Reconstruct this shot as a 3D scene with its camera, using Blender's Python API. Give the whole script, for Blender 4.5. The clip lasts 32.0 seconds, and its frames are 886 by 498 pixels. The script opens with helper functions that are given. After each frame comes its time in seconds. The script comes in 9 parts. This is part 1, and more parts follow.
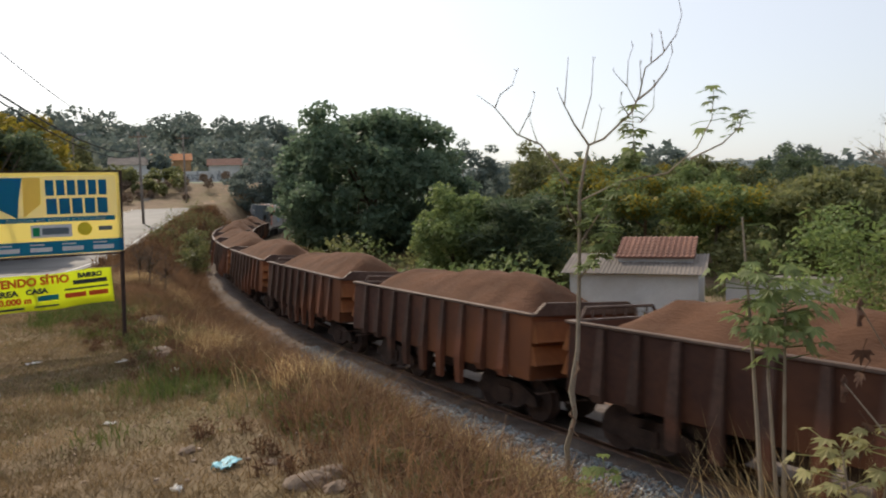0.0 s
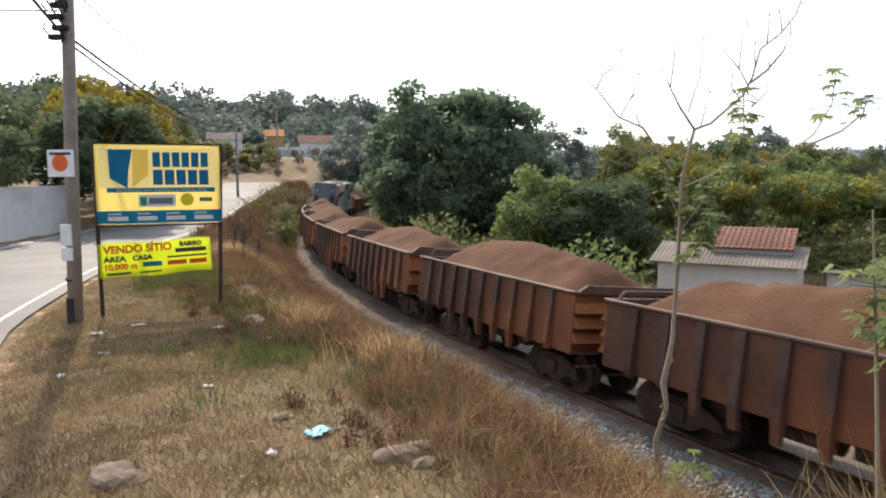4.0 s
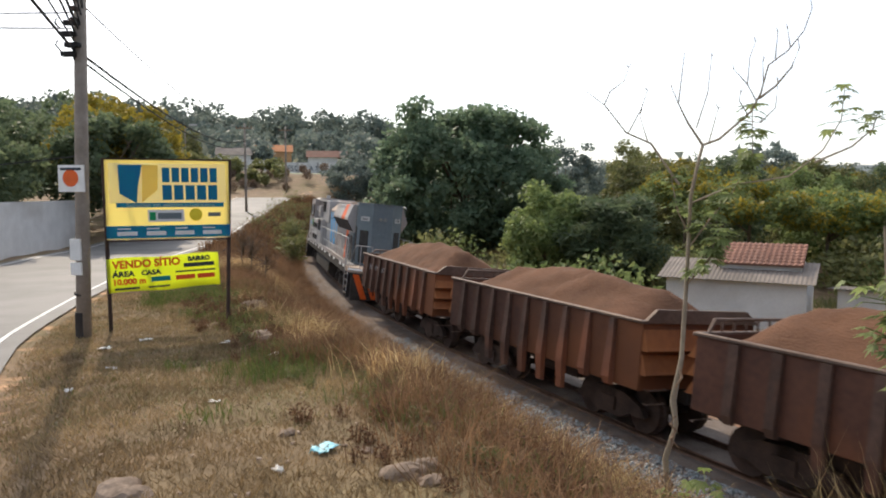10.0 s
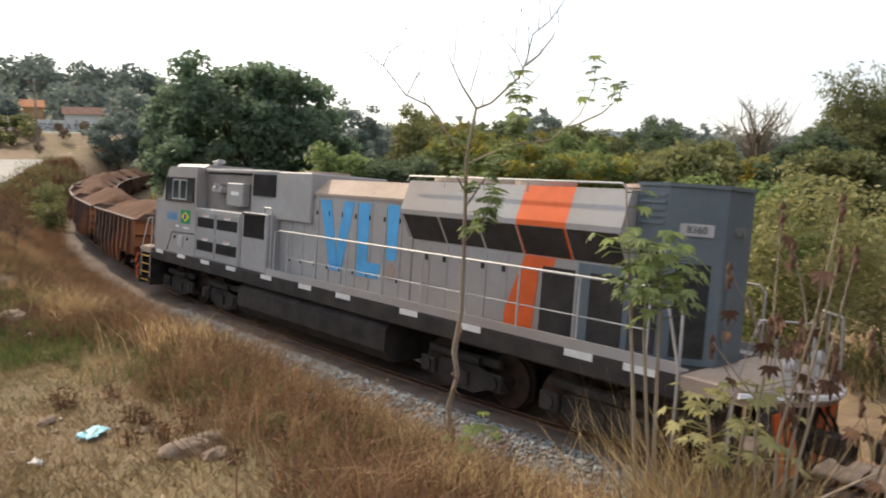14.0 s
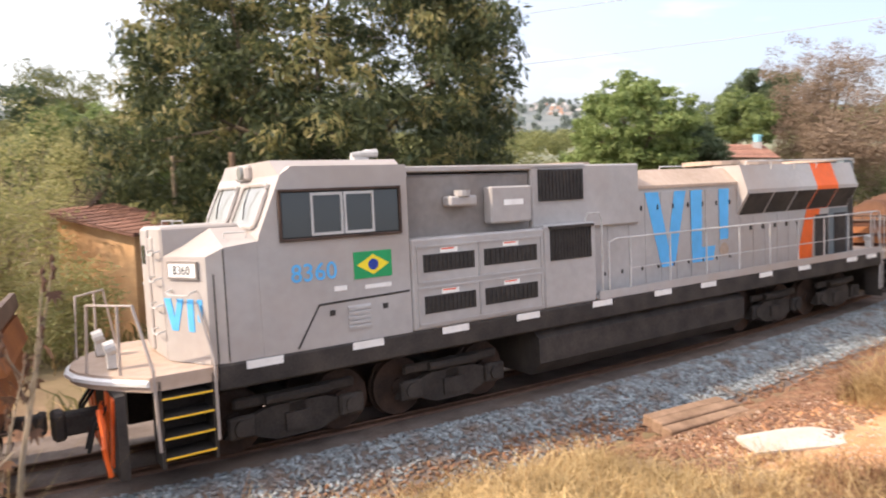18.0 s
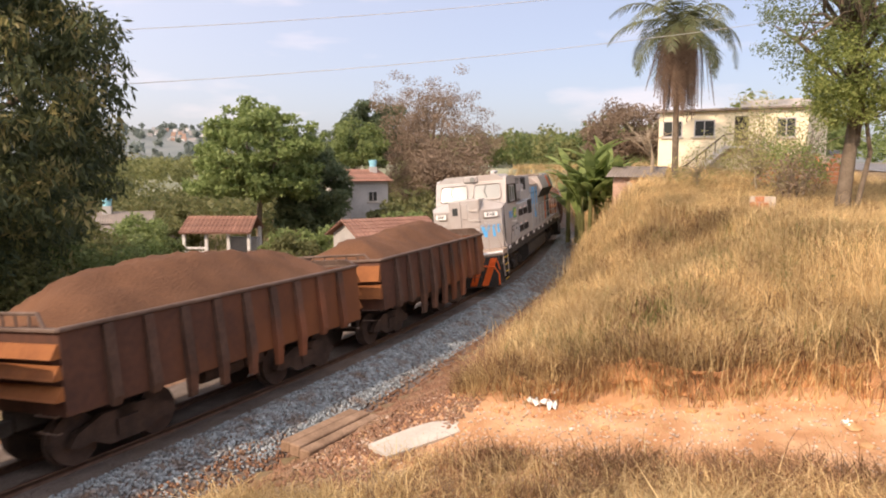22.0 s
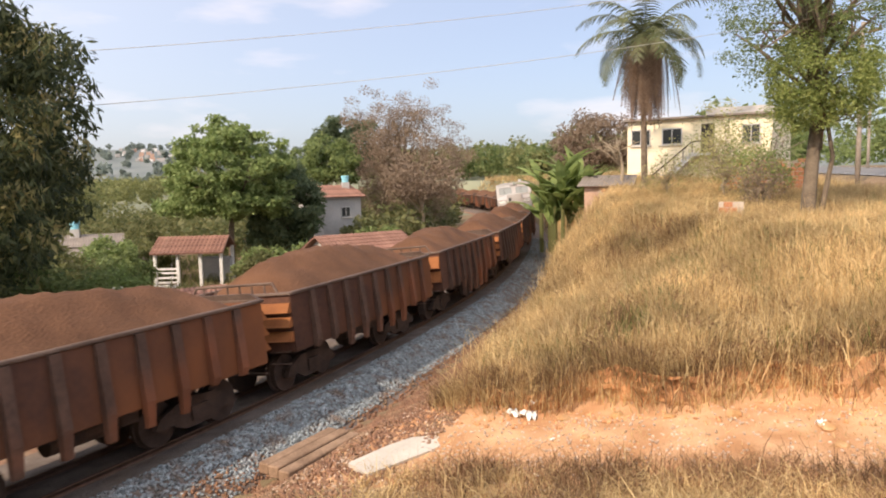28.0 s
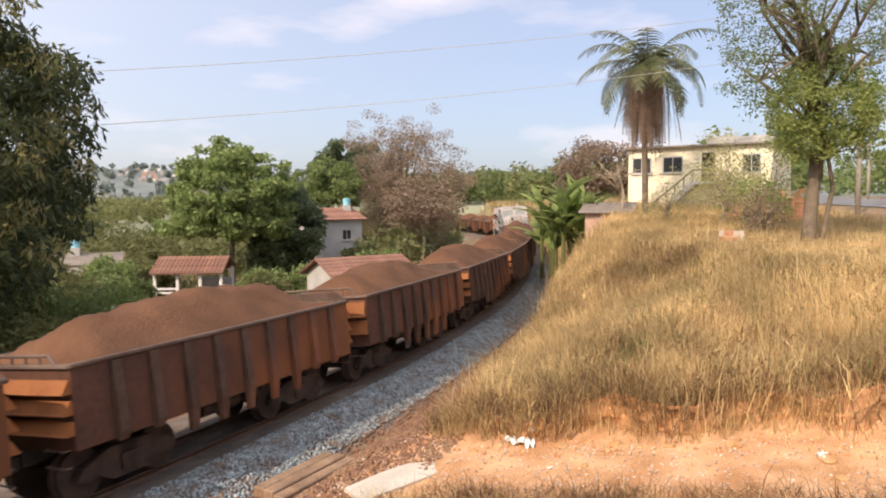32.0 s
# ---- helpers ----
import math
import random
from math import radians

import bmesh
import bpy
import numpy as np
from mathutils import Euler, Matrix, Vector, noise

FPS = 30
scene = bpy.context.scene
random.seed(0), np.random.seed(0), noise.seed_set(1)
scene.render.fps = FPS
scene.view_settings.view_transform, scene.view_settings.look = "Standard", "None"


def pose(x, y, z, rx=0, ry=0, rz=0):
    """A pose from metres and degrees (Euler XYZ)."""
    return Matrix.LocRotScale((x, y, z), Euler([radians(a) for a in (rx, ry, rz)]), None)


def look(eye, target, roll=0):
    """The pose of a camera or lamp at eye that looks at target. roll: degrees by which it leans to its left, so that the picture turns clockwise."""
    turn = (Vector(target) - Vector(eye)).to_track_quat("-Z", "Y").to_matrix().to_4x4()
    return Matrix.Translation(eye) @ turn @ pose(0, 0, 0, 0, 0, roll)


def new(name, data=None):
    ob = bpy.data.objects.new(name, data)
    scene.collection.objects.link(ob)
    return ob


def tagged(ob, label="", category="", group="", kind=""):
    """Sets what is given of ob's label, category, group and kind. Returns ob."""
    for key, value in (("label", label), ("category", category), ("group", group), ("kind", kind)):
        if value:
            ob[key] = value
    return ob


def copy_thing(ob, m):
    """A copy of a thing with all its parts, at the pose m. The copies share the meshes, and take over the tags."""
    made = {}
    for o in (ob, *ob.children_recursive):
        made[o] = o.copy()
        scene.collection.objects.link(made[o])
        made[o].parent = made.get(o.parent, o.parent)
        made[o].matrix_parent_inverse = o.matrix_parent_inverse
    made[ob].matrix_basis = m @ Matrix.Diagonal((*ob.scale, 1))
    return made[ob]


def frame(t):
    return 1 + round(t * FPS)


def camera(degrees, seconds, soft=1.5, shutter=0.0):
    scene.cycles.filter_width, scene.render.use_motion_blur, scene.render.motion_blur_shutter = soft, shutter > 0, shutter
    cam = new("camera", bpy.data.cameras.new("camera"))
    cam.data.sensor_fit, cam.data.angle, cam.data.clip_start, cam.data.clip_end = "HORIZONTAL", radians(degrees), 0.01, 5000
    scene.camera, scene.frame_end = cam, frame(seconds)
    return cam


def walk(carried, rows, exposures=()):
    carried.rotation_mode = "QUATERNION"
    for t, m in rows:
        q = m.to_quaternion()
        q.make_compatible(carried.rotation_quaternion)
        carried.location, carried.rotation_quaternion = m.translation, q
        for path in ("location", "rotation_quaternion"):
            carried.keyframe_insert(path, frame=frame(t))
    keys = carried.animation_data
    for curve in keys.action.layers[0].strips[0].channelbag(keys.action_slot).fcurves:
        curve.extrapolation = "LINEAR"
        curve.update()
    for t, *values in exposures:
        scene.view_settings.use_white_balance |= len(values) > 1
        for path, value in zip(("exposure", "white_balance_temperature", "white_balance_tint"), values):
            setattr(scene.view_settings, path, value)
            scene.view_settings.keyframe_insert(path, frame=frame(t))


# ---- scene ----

# ================= camera =================
cam = camera(64.37, 32.0, soft=1.95, shutter=0.3)
WALK = [
    (0.0, pose(0.136, 0.079, 4.618, 85.61, 1.79, 0.59)),
    (0.5, pose(0.079, 0.121, 4.617, 85.08, 0.36, 3.89)),
    (1.0, pose(0.053, 0.094, 4.604, 84.23, 0.15, 6.75)),
    (1.5, pose(0.052, 0.098, 4.605, 83.75, -0.56, 6.02)),
    (2.0, pose(0.032, 0.093, 4.612, 84.34, 0.76, 6.64)),
    (2.5, pose(0.021, 0.107, 4.613, 84.13, 0.52, 7.75)),
    (3.0, pose(0.045, 0.113, 4.617, 84.76, 0.88, 7.62)),
    (3.5, pose(0.031, 0.094, 4.615, 83.40, 0.46, 8.00)),
    (4.0, pose(0.009, 0.108, 4.619, 84.18, 0.14, 7.39)),
    (4.5, pose(0.029, 0.136, 4.622, 85.00, 1.47, 10.20)),
    (6.5, pose(0.034, 0.116, 4.615, 84.22, 1.84, 9.01)),
    (7.0, pose(0.025, 0.120, 4.613, 84.43, 1.07, 8.88)),
    (7.5, pose(0.017, 0.126, 4.616, 84.49, 0.86, 9.34)),
    (8.0, pose(0.022, 0.120, 4.616, 84.54, 1.07, 9.05)),
    (8.5, pose(0.013, 0.122, 4.615, 84.57, 0.13, 8.91)),
    (9.0, pose(0.008, 0.122, 4.619, 84.82, 0.30, 8.70)),
    (9.5, pose(0.008, 0.121, 4.622, 85.26, 0.05, 8.49)),
    (10.0, pose(0.006, 0.119, 4.621, 85.42, 0.09, 8.01)),
    (10.5, pose(0.003, 0.115, 4.622, 85.24, -0.08, 7.52)),
    (11.0, pose(-0.004, 0.124, 4.625, 85.18, -0.28, 7.21)),
    (11.5, pose(-0.007, 0.128, 4.625, 85.25, -0.34, 6.68)),
    (12.0, pose(0.002, 0.121, 4.619, 85.10, -0.27, 5.26)),
    (12.5, pose(0.005, 0.125, 4.619, 84.93, -0.19, 3.37)),
    (13.0, pose(0.017, 0.136, 4.618, 84.34, -0.16, 0.34)),
    (13.5, pose(0.032, 0.139, 4.609, 83.24, -0.01, -3.29)),
    (14.0, pose(0.063, 0.153, 4.607, 82.39, -0.10, -9.08)),
    (14.5, pose(0.093, 0.153, 4.609, 82.07, -0.22, -14.78)),
    (15.0, pose(0.090, 0.150, 4.600, 81.53, 0.12, -19.76)),
    (15.5, pose(0.050, 0.150, 4.630, 81.10, -0.09, -24.62)),
    (17.5, pose(-0.197, 0.156, 4.701, 81.35, 0.55, -66.88)),
    (18.0, pose(-0.168, 0.167, 4.687, 80.88, -0.61, -77.62)),
    (18.5, pose(-0.144, 0.094, 4.663, 80.71, -1.13, -87.61)),
    (19.0, pose(-0.040, 0.044, 4.665, 81.18, -1.43, -97.55)),
    (19.5, pose(-0.090, -0.001, 4.674, 81.75, -0.95, -103.25)),
    (20.0, pose(-0.110, -0.007, 4.616, 84.91, -1.63, -107.48)),
    (20.5, pose(0.007, -0.028, 4.667, 86.10, 1.67, -111.01)),
    (21.0, pose(0.088, -0.021, 4.668, 86.04, -0.66, -110.09)),
    (21.5, pose(0.106, -0.040, 4.666, 84.14, 0.71, -107.84)),
    (22.0, pose(0.085, -0.041, 4.620, 83.25, -0.31, -106.94)),
    (22.5, pose(0.115, -0.030, 4.624, 82.63, -1.72, -107.63)),
    (23.0, pose(0.086, -0.014, 4.624, 82.99, -1.25, -107.50)),
    (23.5, pose(0.092, -0.015, 4.634, 83.26, -0.65, -108.70)),
    (24.0, pose(0.087, -0.001, 4.646, 83.76, -0.32, -109.24)),
    (24.5, pose(0.091, -0.022, 4.636, 84.09, -0.37, -109.59)),
    (25.0, pose(0.093, -0.022, 4.640, 84.14, -0.18, -109.58)),
    (25.5, pose(0.079, -0.014, 4.644, 84.34, -0.30, -109.44)),
    (27.5, pose(0.070, -0.018, 4.617, 84.35, 0.71, -107.77)),
    (28.0, pose(0.094, -0.040, 4.628, 84.31, 1.15, -109.18)),
    (28.5, pose(0.082, -0.040, 4.631, 84.75, 0.60, -109.13)),
    (29.0, pose(0.084, -0.057, 4.626, 84.92, 0.98, -109.12)),
    (29.5, pose(0.078, -0.038, 4.629, 85.40, 0.92, -109.36)),
    (30.0, pose(0.082, -0.058, 4.638, 85.67, 1.01, -109.66)),
    (30.5, pose(0.077, -0.048, 4.642, 85.83, 0.95, -109.24)),
    (31.0, pose(0.088, -0.048, 4.629, 86.09, 0.35, -109.09)),
    (31.5, pose(0.092, -0.024, 4.630, 86.08, 0.23, -109.34)),
    (32.0, pose(0.089, -0.036, 4.637, 86.27, 0.24, -109.08)),
]
walk(cam, WALK, exposures=[
    (0.0, -0.48, 6250, 10), (0.6, -0.2, 6100, 10), (1.5, 0.05, 6100, 10), (4.0, 0.17, 6100, 10), (7.5, 0.20, 6100, 10), (10.0, -0.02, 6150, 10), (13.0, -0.14, 6350, 10),
    (14.0, 0.08, 6400, 10), (15.2, 0.08, 6400, 11), (17.5, 0.72, 6400, 17), (18.3, 0.70, 6400, 17), (19.1, 0.42, 6500, 17), (19.6, 0.28, 6600, 18), (20.0, 0.30, 6700, 19),
    (21.0, 0.26, 6800, 20), (23.0, 0.38, 6900, 22), (24.0, 0.44, 6900, 23), (25.2, 0.34, 6750, 18), (28.0, 0.31, 6600, 15), (32.0, 0.28, 6600, 16)])

# ================= light =================
SUN_AZ, SUN_EL = 31.0, 38.0          # degrees left of +y, and up
world = bpy.data.worlds.new("world")
scene.world = world
world.use_nodes = True
_wn = world.node_tree.nodes
_sky = _wn.new("ShaderNodeTexSky")
_sky.sky_type = "NISHITA"
_sky.sun_disc = False
_sky.sun_elevation = radians(SUN_EL)
_sky.sun_rotation = radians(-SUN_AZ)
_sky.air_density, _sky.dust_density, _sky.ozone_density = 1.0, 2.2, 2.5
_wn["Background"].inputs["Strength"].default_value = 0.215
# dust haze veils the whole sky, with a few thin clouds
_wl = world.node_tree.links
_hz = _wn.new("ShaderNodeMix")
_hz.data_type = "RGBA"
_hz.inputs["Factor"].default_value = 0.60
_wl.new(_sky.outputs[0], _hz.inputs["A"])
_tc = _wn.new("ShaderNodeTexCoord")
# forward scatter: the dust is whiter and brighter towards the sun
_dp = _wn.new("ShaderNodeVectorMath")
_dp.operation = "DOT_PRODUCT"
_dp.inputs[1].default_value = (-math.sin(radians(SUN_AZ)) * math.cos(radians(SUN_EL)), math.cos(radians(SUN_AZ)) * math.cos(radians(SUN_EL)), math.sin(radians(SUN_EL)))
_wl.new(_tc.outputs["Generated"], _dp.inputs[0])
_fs = _wn.new("ShaderNodeMapRange")
_fs.interpolation_type = "SMOOTHSTEP"
_fs.inputs["From Min"].default_value, _fs.inputs["From Max"].default_value = -0.75, 0.85
_wl.new(_dp.outputs["Value"], _fs.inputs["Value"])
_hc = _wn.new("ShaderNodeMix")
_hc.data_type = "RGBA"
_hc.inputs["A"].default_value, _hc.inputs["B"].default_value = (1.68, 1.84, 2.28, 1), (7.0, 6.8, 6.5, 1)
_wl.new(_fs.outputs[0], _hc.inputs["Factor"])
_wl.new(_hc.outputs["Result"], _hz.inputs["B"])
_mp = _wn.new("ShaderNodeMapping")
_mp.inputs["Scale"].default_value = (2.2, 2.2, 9.0)
_mp.inputs["Location"].default_value = (0.4, 1.7, 0.0)
_wl.new(_tc.outputs["Generated"], _mp.inputs["Vector"])
_nz = _wn.new("ShaderNodeTexNoise")
_nz.inputs["Scale"].default_value, _nz.inputs["Detail"].default_value = 1.5, 7.0
_wl.new(_mp.outputs[0], _nz.inputs["Vector"])
_cr = _wn.new("ShaderNodeMapRange")
_cr.inputs["From Min"].default_value, _cr.inputs["From Max"].default_value = 0.58, 0.76
_cr.inputs["To Max"].default_value = 0.55
_wl.new(_nz.outputs["Fac"], _cr.inputs["Value"])
_cl = _wn.new("ShaderNodeMix")
_cl.data_type, _cl.blend_type = "RGBA", "LIGHTEN"
_cl.inputs["B"].default_value = (4.9, 4.4, 4.3, 1)
_wl.new(_cr.outputs[0], _cl.inputs["Factor"])
_wl.new(_hz.outputs["Result"], _cl.inputs["A"])
_wl.new(_cl.outputs["Result"], _wn["Background"].inputs["Color"])
_sun = bpy.data.lights.new("sun", "SUN")
_sun.energy, _sun.angle, _sun.color = 3.8, radians(0.6), (1.0, 0.83, 0.62)
sun = new("sun", _sun)
sun.matrix_world = look((-30 * math.sin(radians(SUN_AZ)), 30 * math.cos(radians(SUN_AZ)), 30 * math.tan(radians(SUN_EL))), (0, 0, 0))

# ================= materials =================
def surface(name, c1, c2, scale=3.0, rough=0.8, metal=0.0, bump=0.15, fine=30.0, c3=None, patch=0.4, spread=0.0, bump_dist=0.02, coords="Object", spec=0.3):
    """A two-scale mottled surface: c1 and c2 mixed by grain, c3 in larger patches; spread varies the brightness from thing to thing."""
    m = bpy.data.materials.new(name)
    m.use_nodes = True
    nt = m.node_tree
    n, l = nt.nodes, nt.links
    b = n["Principled BSDF"]
    tc = n.new("ShaderNodeTexCoord")
    n1 = n.new("ShaderNodeTexNoise")
    n1.inputs["Scale"].default_value, n1.inputs["Detail"].default_value = scale, 6.0
    n2 = n.new("ShaderNodeTexNoise")
    n2.inputs["Scale"].default_value, n2.inputs["Detail"].default_value = fine, 3.0
    for t in (n1, n2):
        l.new(tc.outputs[coords], t.inputs["Vector"])
    add = n.new("ShaderNodeMath")
    add.operation = "MULTIPLY_ADD"
    l.new(n2.outputs["Fac"], add.inputs[0])
    add.inputs[1].default_value = 0.5
    l.new(n1.outputs["Fac"], add.inputs[2])
    rmp = n.new("ShaderNodeMapRange")
    rmp.inputs["From Min"].default_value, rmp.inputs["From Max"].default_value = 0.5, 1.0
    l.new(add.outputs[0], rmp.inputs["Value"])
    mix = n.new("ShaderNodeMix")
    mix.data_type = "RGBA"
    mix.inputs["A"].default_value, mix.inputs["B"].default_value = (*c1, 1), (*c2, 1)
    l.new(rmp.outputs[0], mix.inputs["Factor"])
    out = mix.outputs["Result"]
    if c3:
        n3 = n.new("ShaderNodeTexNoise")
        n3.inputs["Scale"].default_value, n3.inputs["Detail"].default_value = scale * 0.27, 5.0
        l.new(tc.outputs[coords], n3.inputs["Vector"])
        r3 = n.new("ShaderNodeMapRange")
        r3.inputs["From Min"].default_value, r3.inputs["From Max"].default_value = 1 - patch - 0.12, 1 - patch + 0.12
        l.new(n3.outputs["Fac"], r3.inputs["Value"])
        mx = n.new("ShaderNodeMix")
        mx.data_type = "RGBA"
        l.new(r3.outputs[0], mx.inputs["Factor"])
        l.new(out, mx.inputs["A"])
        mx.inputs["B"].default_value = (*c3, 1)
        out = mx.outputs["Result"]
    if spread:
        oi = n.new("ShaderNodeObjectInfo")
        gi = n.new("ShaderNodeNewGeometry")
        sm = n.new("ShaderNodeMath")
        sm.operation = "ADD"
        l.new(oi.outputs["Random"], sm.inputs[0])
        l.new(gi.outputs["Random Per Island"], sm.inputs[1])
        mr = n.new("ShaderNodeMapRange")
        mr.inputs["From Max"].default_value = 2.0
        mr.inputs["To Min"].default_value, mr.inputs["To Max"].default_value = 1 - spread, 1 + spread
        l.new(sm.outputs[0], mr.inputs["Value"])
        hs = n.new("ShaderNodeHueSaturation")
        l.new(mr.outputs[0], hs.inputs["Value"])
        l.new(out, hs.inputs["Color"])
        out = hs.outputs["Color"]
    l.new(out, b.inputs["Base Color"])
    b.inputs["Roughness"].default_value, b.inputs["Metallic"].default_value = rough, metal
    b.inputs["Specular IOR Level"].default_value = spec
    if bump:
        bp = n.new("ShaderNodeBump")
        bp.inputs["Strength"].default_value, bp.inputs["Distance"].default_value = bump, bump_dist
        l.new(add.outputs[0], bp.inputs["Height"])
        l.new(bp.outputs[0], b.inputs["Normal"])
    return m


def leafy(name, c1, c2, spread=0.45, trans=0.47, rough=0.55, patch=0.0):
    """Leaf: coloured per leaf, light passes through; patch varies it over the ground as well."""
    m = bpy.data.materials.new(name)
    m.use_nodes = True
    nt = m.node_tree
    n, l = nt.nodes, nt.links
    b = n["Principled BSDF"]
    gi = n.new("ShaderNodeNewGeometry")
    mix = n.new("ShaderNodeMix")
    mix.data_type = "RGBA"
    mix.inputs["A"].default_value, mix.inputs["B"].default_value = (*c1, 1), (*c2, 1)
    l.new(gi.outputs["Random Per Island"], mix.inputs["Factor"])
    oi = n.new("ShaderNodeObjectInfo")
    mr = n.new("ShaderNodeMapRange")
    mr.inputs["To Min"].default_value, mr.inputs["To Max"].default_value = 1 - spread * 0.5, 1 + spread * 0.5
    l.new(oi.outputs["Random"], mr.inputs["Value"])
    hs = n.new("ShaderNodeHueSaturation")
    l.new(mr.outputs[0], hs.inputs["Value"])
    l.new(mix.outputs["Result"], hs.inputs["Color"])
    if patch:
        tc = n.new("ShaderNodeTexCoord")
        nz = n.new("ShaderNodeTexNoise")
        nz.inputs["Scale"].default_value, nz.inputs["Detail"].default_value = 0.55, 5.0
        l.new(tc.outputs["Object"], nz.inputs["Vector"])
        pr = n.new("ShaderNodeMapRange")
        pr.inputs["From Min"].default_value, pr.inputs["From Max"].default_value = 0.34, 0.66
        pr.inputs["To Min"].default_value, pr.inputs["To Max"].default_value = 1 - patch, 1 + patch * 0.6
        l.new(nz.outputs["Fac"], pr.inputs["Value"])
        mu = n.new("ShaderNodeMath")
        mu.operation = "MULTIPLY"
        l.new(mr.outputs[0], mu.inputs[0])
        l.new(pr.outputs[0], mu.inputs[1])
        l.new(mu.outputs[0], hs.inputs["Value"])
    l.new(hs.outputs["Color"], b.inputs["Base Color"])
    b.inputs["Roughness"].default_value = rough
    b.inputs["Specular IOR Level"].default_value = 0.25
    t = n.new("ShaderNodeBsdfTranslucent")
    l.new(hs.outputs["Color"], t.inputs["Color"])
    ms = n.new("ShaderNodeMixShader")
    ms.inputs[0].default_value = trans
    l.new(b.outputs[0], ms.inputs[1])
    l.new(t.outputs[0], ms.inputs[2])
    l.new(ms.outputs[0], n["Material Output"].inputs["Surface"])
    return m


def plain(name, c, rough=0.6, metal=0.0, spec=0.4):
    return surface(name, tuple(v * 0.88 for v in c), tuple(min(1, v * 1.1) for v in c), 4.0, rough, metal, 0.05, 40.0, spec=spec)


def canvas(name, c):
    """Printed vinyl cloth: the sun behind it shines through."""
    return leafy(name, tuple(v * 0.94 for v in c), c, 0.0, 0.74, 0.5)


def glass(name, c=(0.02, 0.025, 0.025), rough=0.05):
    m = bpy.data.materials.new(name)
    m.use_nodes = True
    b = m.node_tree.nodes["Principled BSDF"]
    b.inputs["Base Color"].default_value = (*c, 1)
    b.inputs["Roughness"].default_value = rough
    b.inputs["Specular IOR Level"].default_value = 0.6
    return m


M_PATH = surface("bare_orange_earth", (0.36, 0.195, 0.078), (0.52, 0.31, 0.138), 2.2, 0.95, 0, 0.7, 14.0, (0.46, 0.30, 0.18), 0.45, bump_dist=0.05)
M_ASPHALT = surface("asphalt", (0.13, 0.125, 0.12), (0.19, 0.185, 0.18), 0.7, 0.7, 0, 0.25, 40.0, (0.22, 0.21, 0.20), 0.4)
M_PAINT_WHITE = surface("road_paint", (0.55, 0.55, 0.53), (0.75, 0.75, 0.72), 5.0, 0.7, 0, 0.1)
M_BALLAST = surface("ballast", (0.11, 0.085, 0.07), (0.22, 0.18, 0.155), 2.0, 0.9, 0, 0.9, 22.0, (0.20, 0.14, 0.10), 0.35, bump_dist=0.06)
M_STONE = surface("ballast_stone", (0.11, 0.125, 0.13), (0.38, 0.425, 0.44), 9.0, 0.85, 0, 0.3, 40.0, (0.17, 0.12, 0.09), 0.40, spread=0.55)
M_GRAVEL = surface("brown_gravel", (0.15, 0.08, 0.05), (0.30, 0.165, 0.10), 7.0, 0.95, 0, 0.8, 35.0, (0.28, 0.19, 0.12), 0.4, spread=0.5, bump_dist=0.05)
M_CLOD = surface("pale_clod", (0.36, 0.27, 0.20), (0.58, 0.46, 0.36), 7.0, 0.95, 0, 0.5, 25.0, spread=0.4)
M_CLOD_RED = surface("orange_clod", (0.34, 0.16, 0.07), (0.56, 0.31, 0.16), 7.0, 0.95, 0, 0.5, 25.0, spread=0.4)
M_RAIL = surface("rail_steel", (0.09, 0.055, 0.04), (0.16, 0.10, 0.07), 6.0, 0.55, 0.6, 0.1)
M_SLEEPER = surface("sleeper", (0.10, 0.085, 0.07), (0.19, 0.165, 0.14), 4.0, 0.9, 0, 0.5)
M_WOOD = surface("grey_wood", (0.17, 0.105, 0.065), (0.33, 0.22, 0.145), 3.0, 0.9, 0, 0.5, 24.0)
M_CONCRETE = surface("concrete", (0.42, 0.38, 0.32), (0.60, 0.55, 0.47), 1.6, 0.9, 0, 0.3, 18.0, (0.36, 0.30, 0.24), 0.3)
M_PLASTER = surface("white_plaster", (0.62, 0.60, 0.57), (0.76, 0.74, 0.71), 1.2, 0.9, 0, 0.15, 14.0, (0.50, 0.46, 0.42), 0.3)
M_CREAM = surface("cream_plaster", (0.80, 0.71, 0.50), (0.90, 0.82, 0.63), 0.8, 0.9, 0, 0.15, 12.0, (0.66, 0.56, 0.40), 0.25)
M_GREYWALL = surface("weathered_wall", (0.32, 0.31, 0.29), (0.50, 0.48, 0.46), 0.6, 0.92, 0, 0.2, 9.0, (0.24, 0.23, 0.22), 0.35)
M_TILE = surface("clay_tile", (0.19, 0.095, 0.07), (0.31, 0.17, 0.125), 1.5, 0.9, 0, 0.2, 12.0, (0.24, 0.15, 0.115), 0.4, spread=0.4)
M_TILE_OLD = surface("old_clay_tile", (0.15, 0.075, 0.055), (0.26, 0.135, 0.095), 1.5, 0.9, 0, 0.2, 12.0, (0.20, 0.13, 0.10), 0.4, spread=0.4)
M_TILE_NEW = surface("orange_clay_tile", (0.42, 0.17, 0.07), (0.56, 0.26, 0.12), 1.5, 0.9, 0, 0.2, 12.0)
M_FIBRO = surface("fibre_cement_sheet", (0.17, 0.145, 0.125), (0.28, 0.24, 0.205), 1.3, 0.92, 0, 0.3, 12.0, (0.15, 0.13, 0.11), 0.4)
M_BRICK = surface("brick", (0.44, 0.17, 0.08), (0.60, 0.28, 0.15), 4.0, 0.92, 0, 0.3, 20.0, spread=0.35)
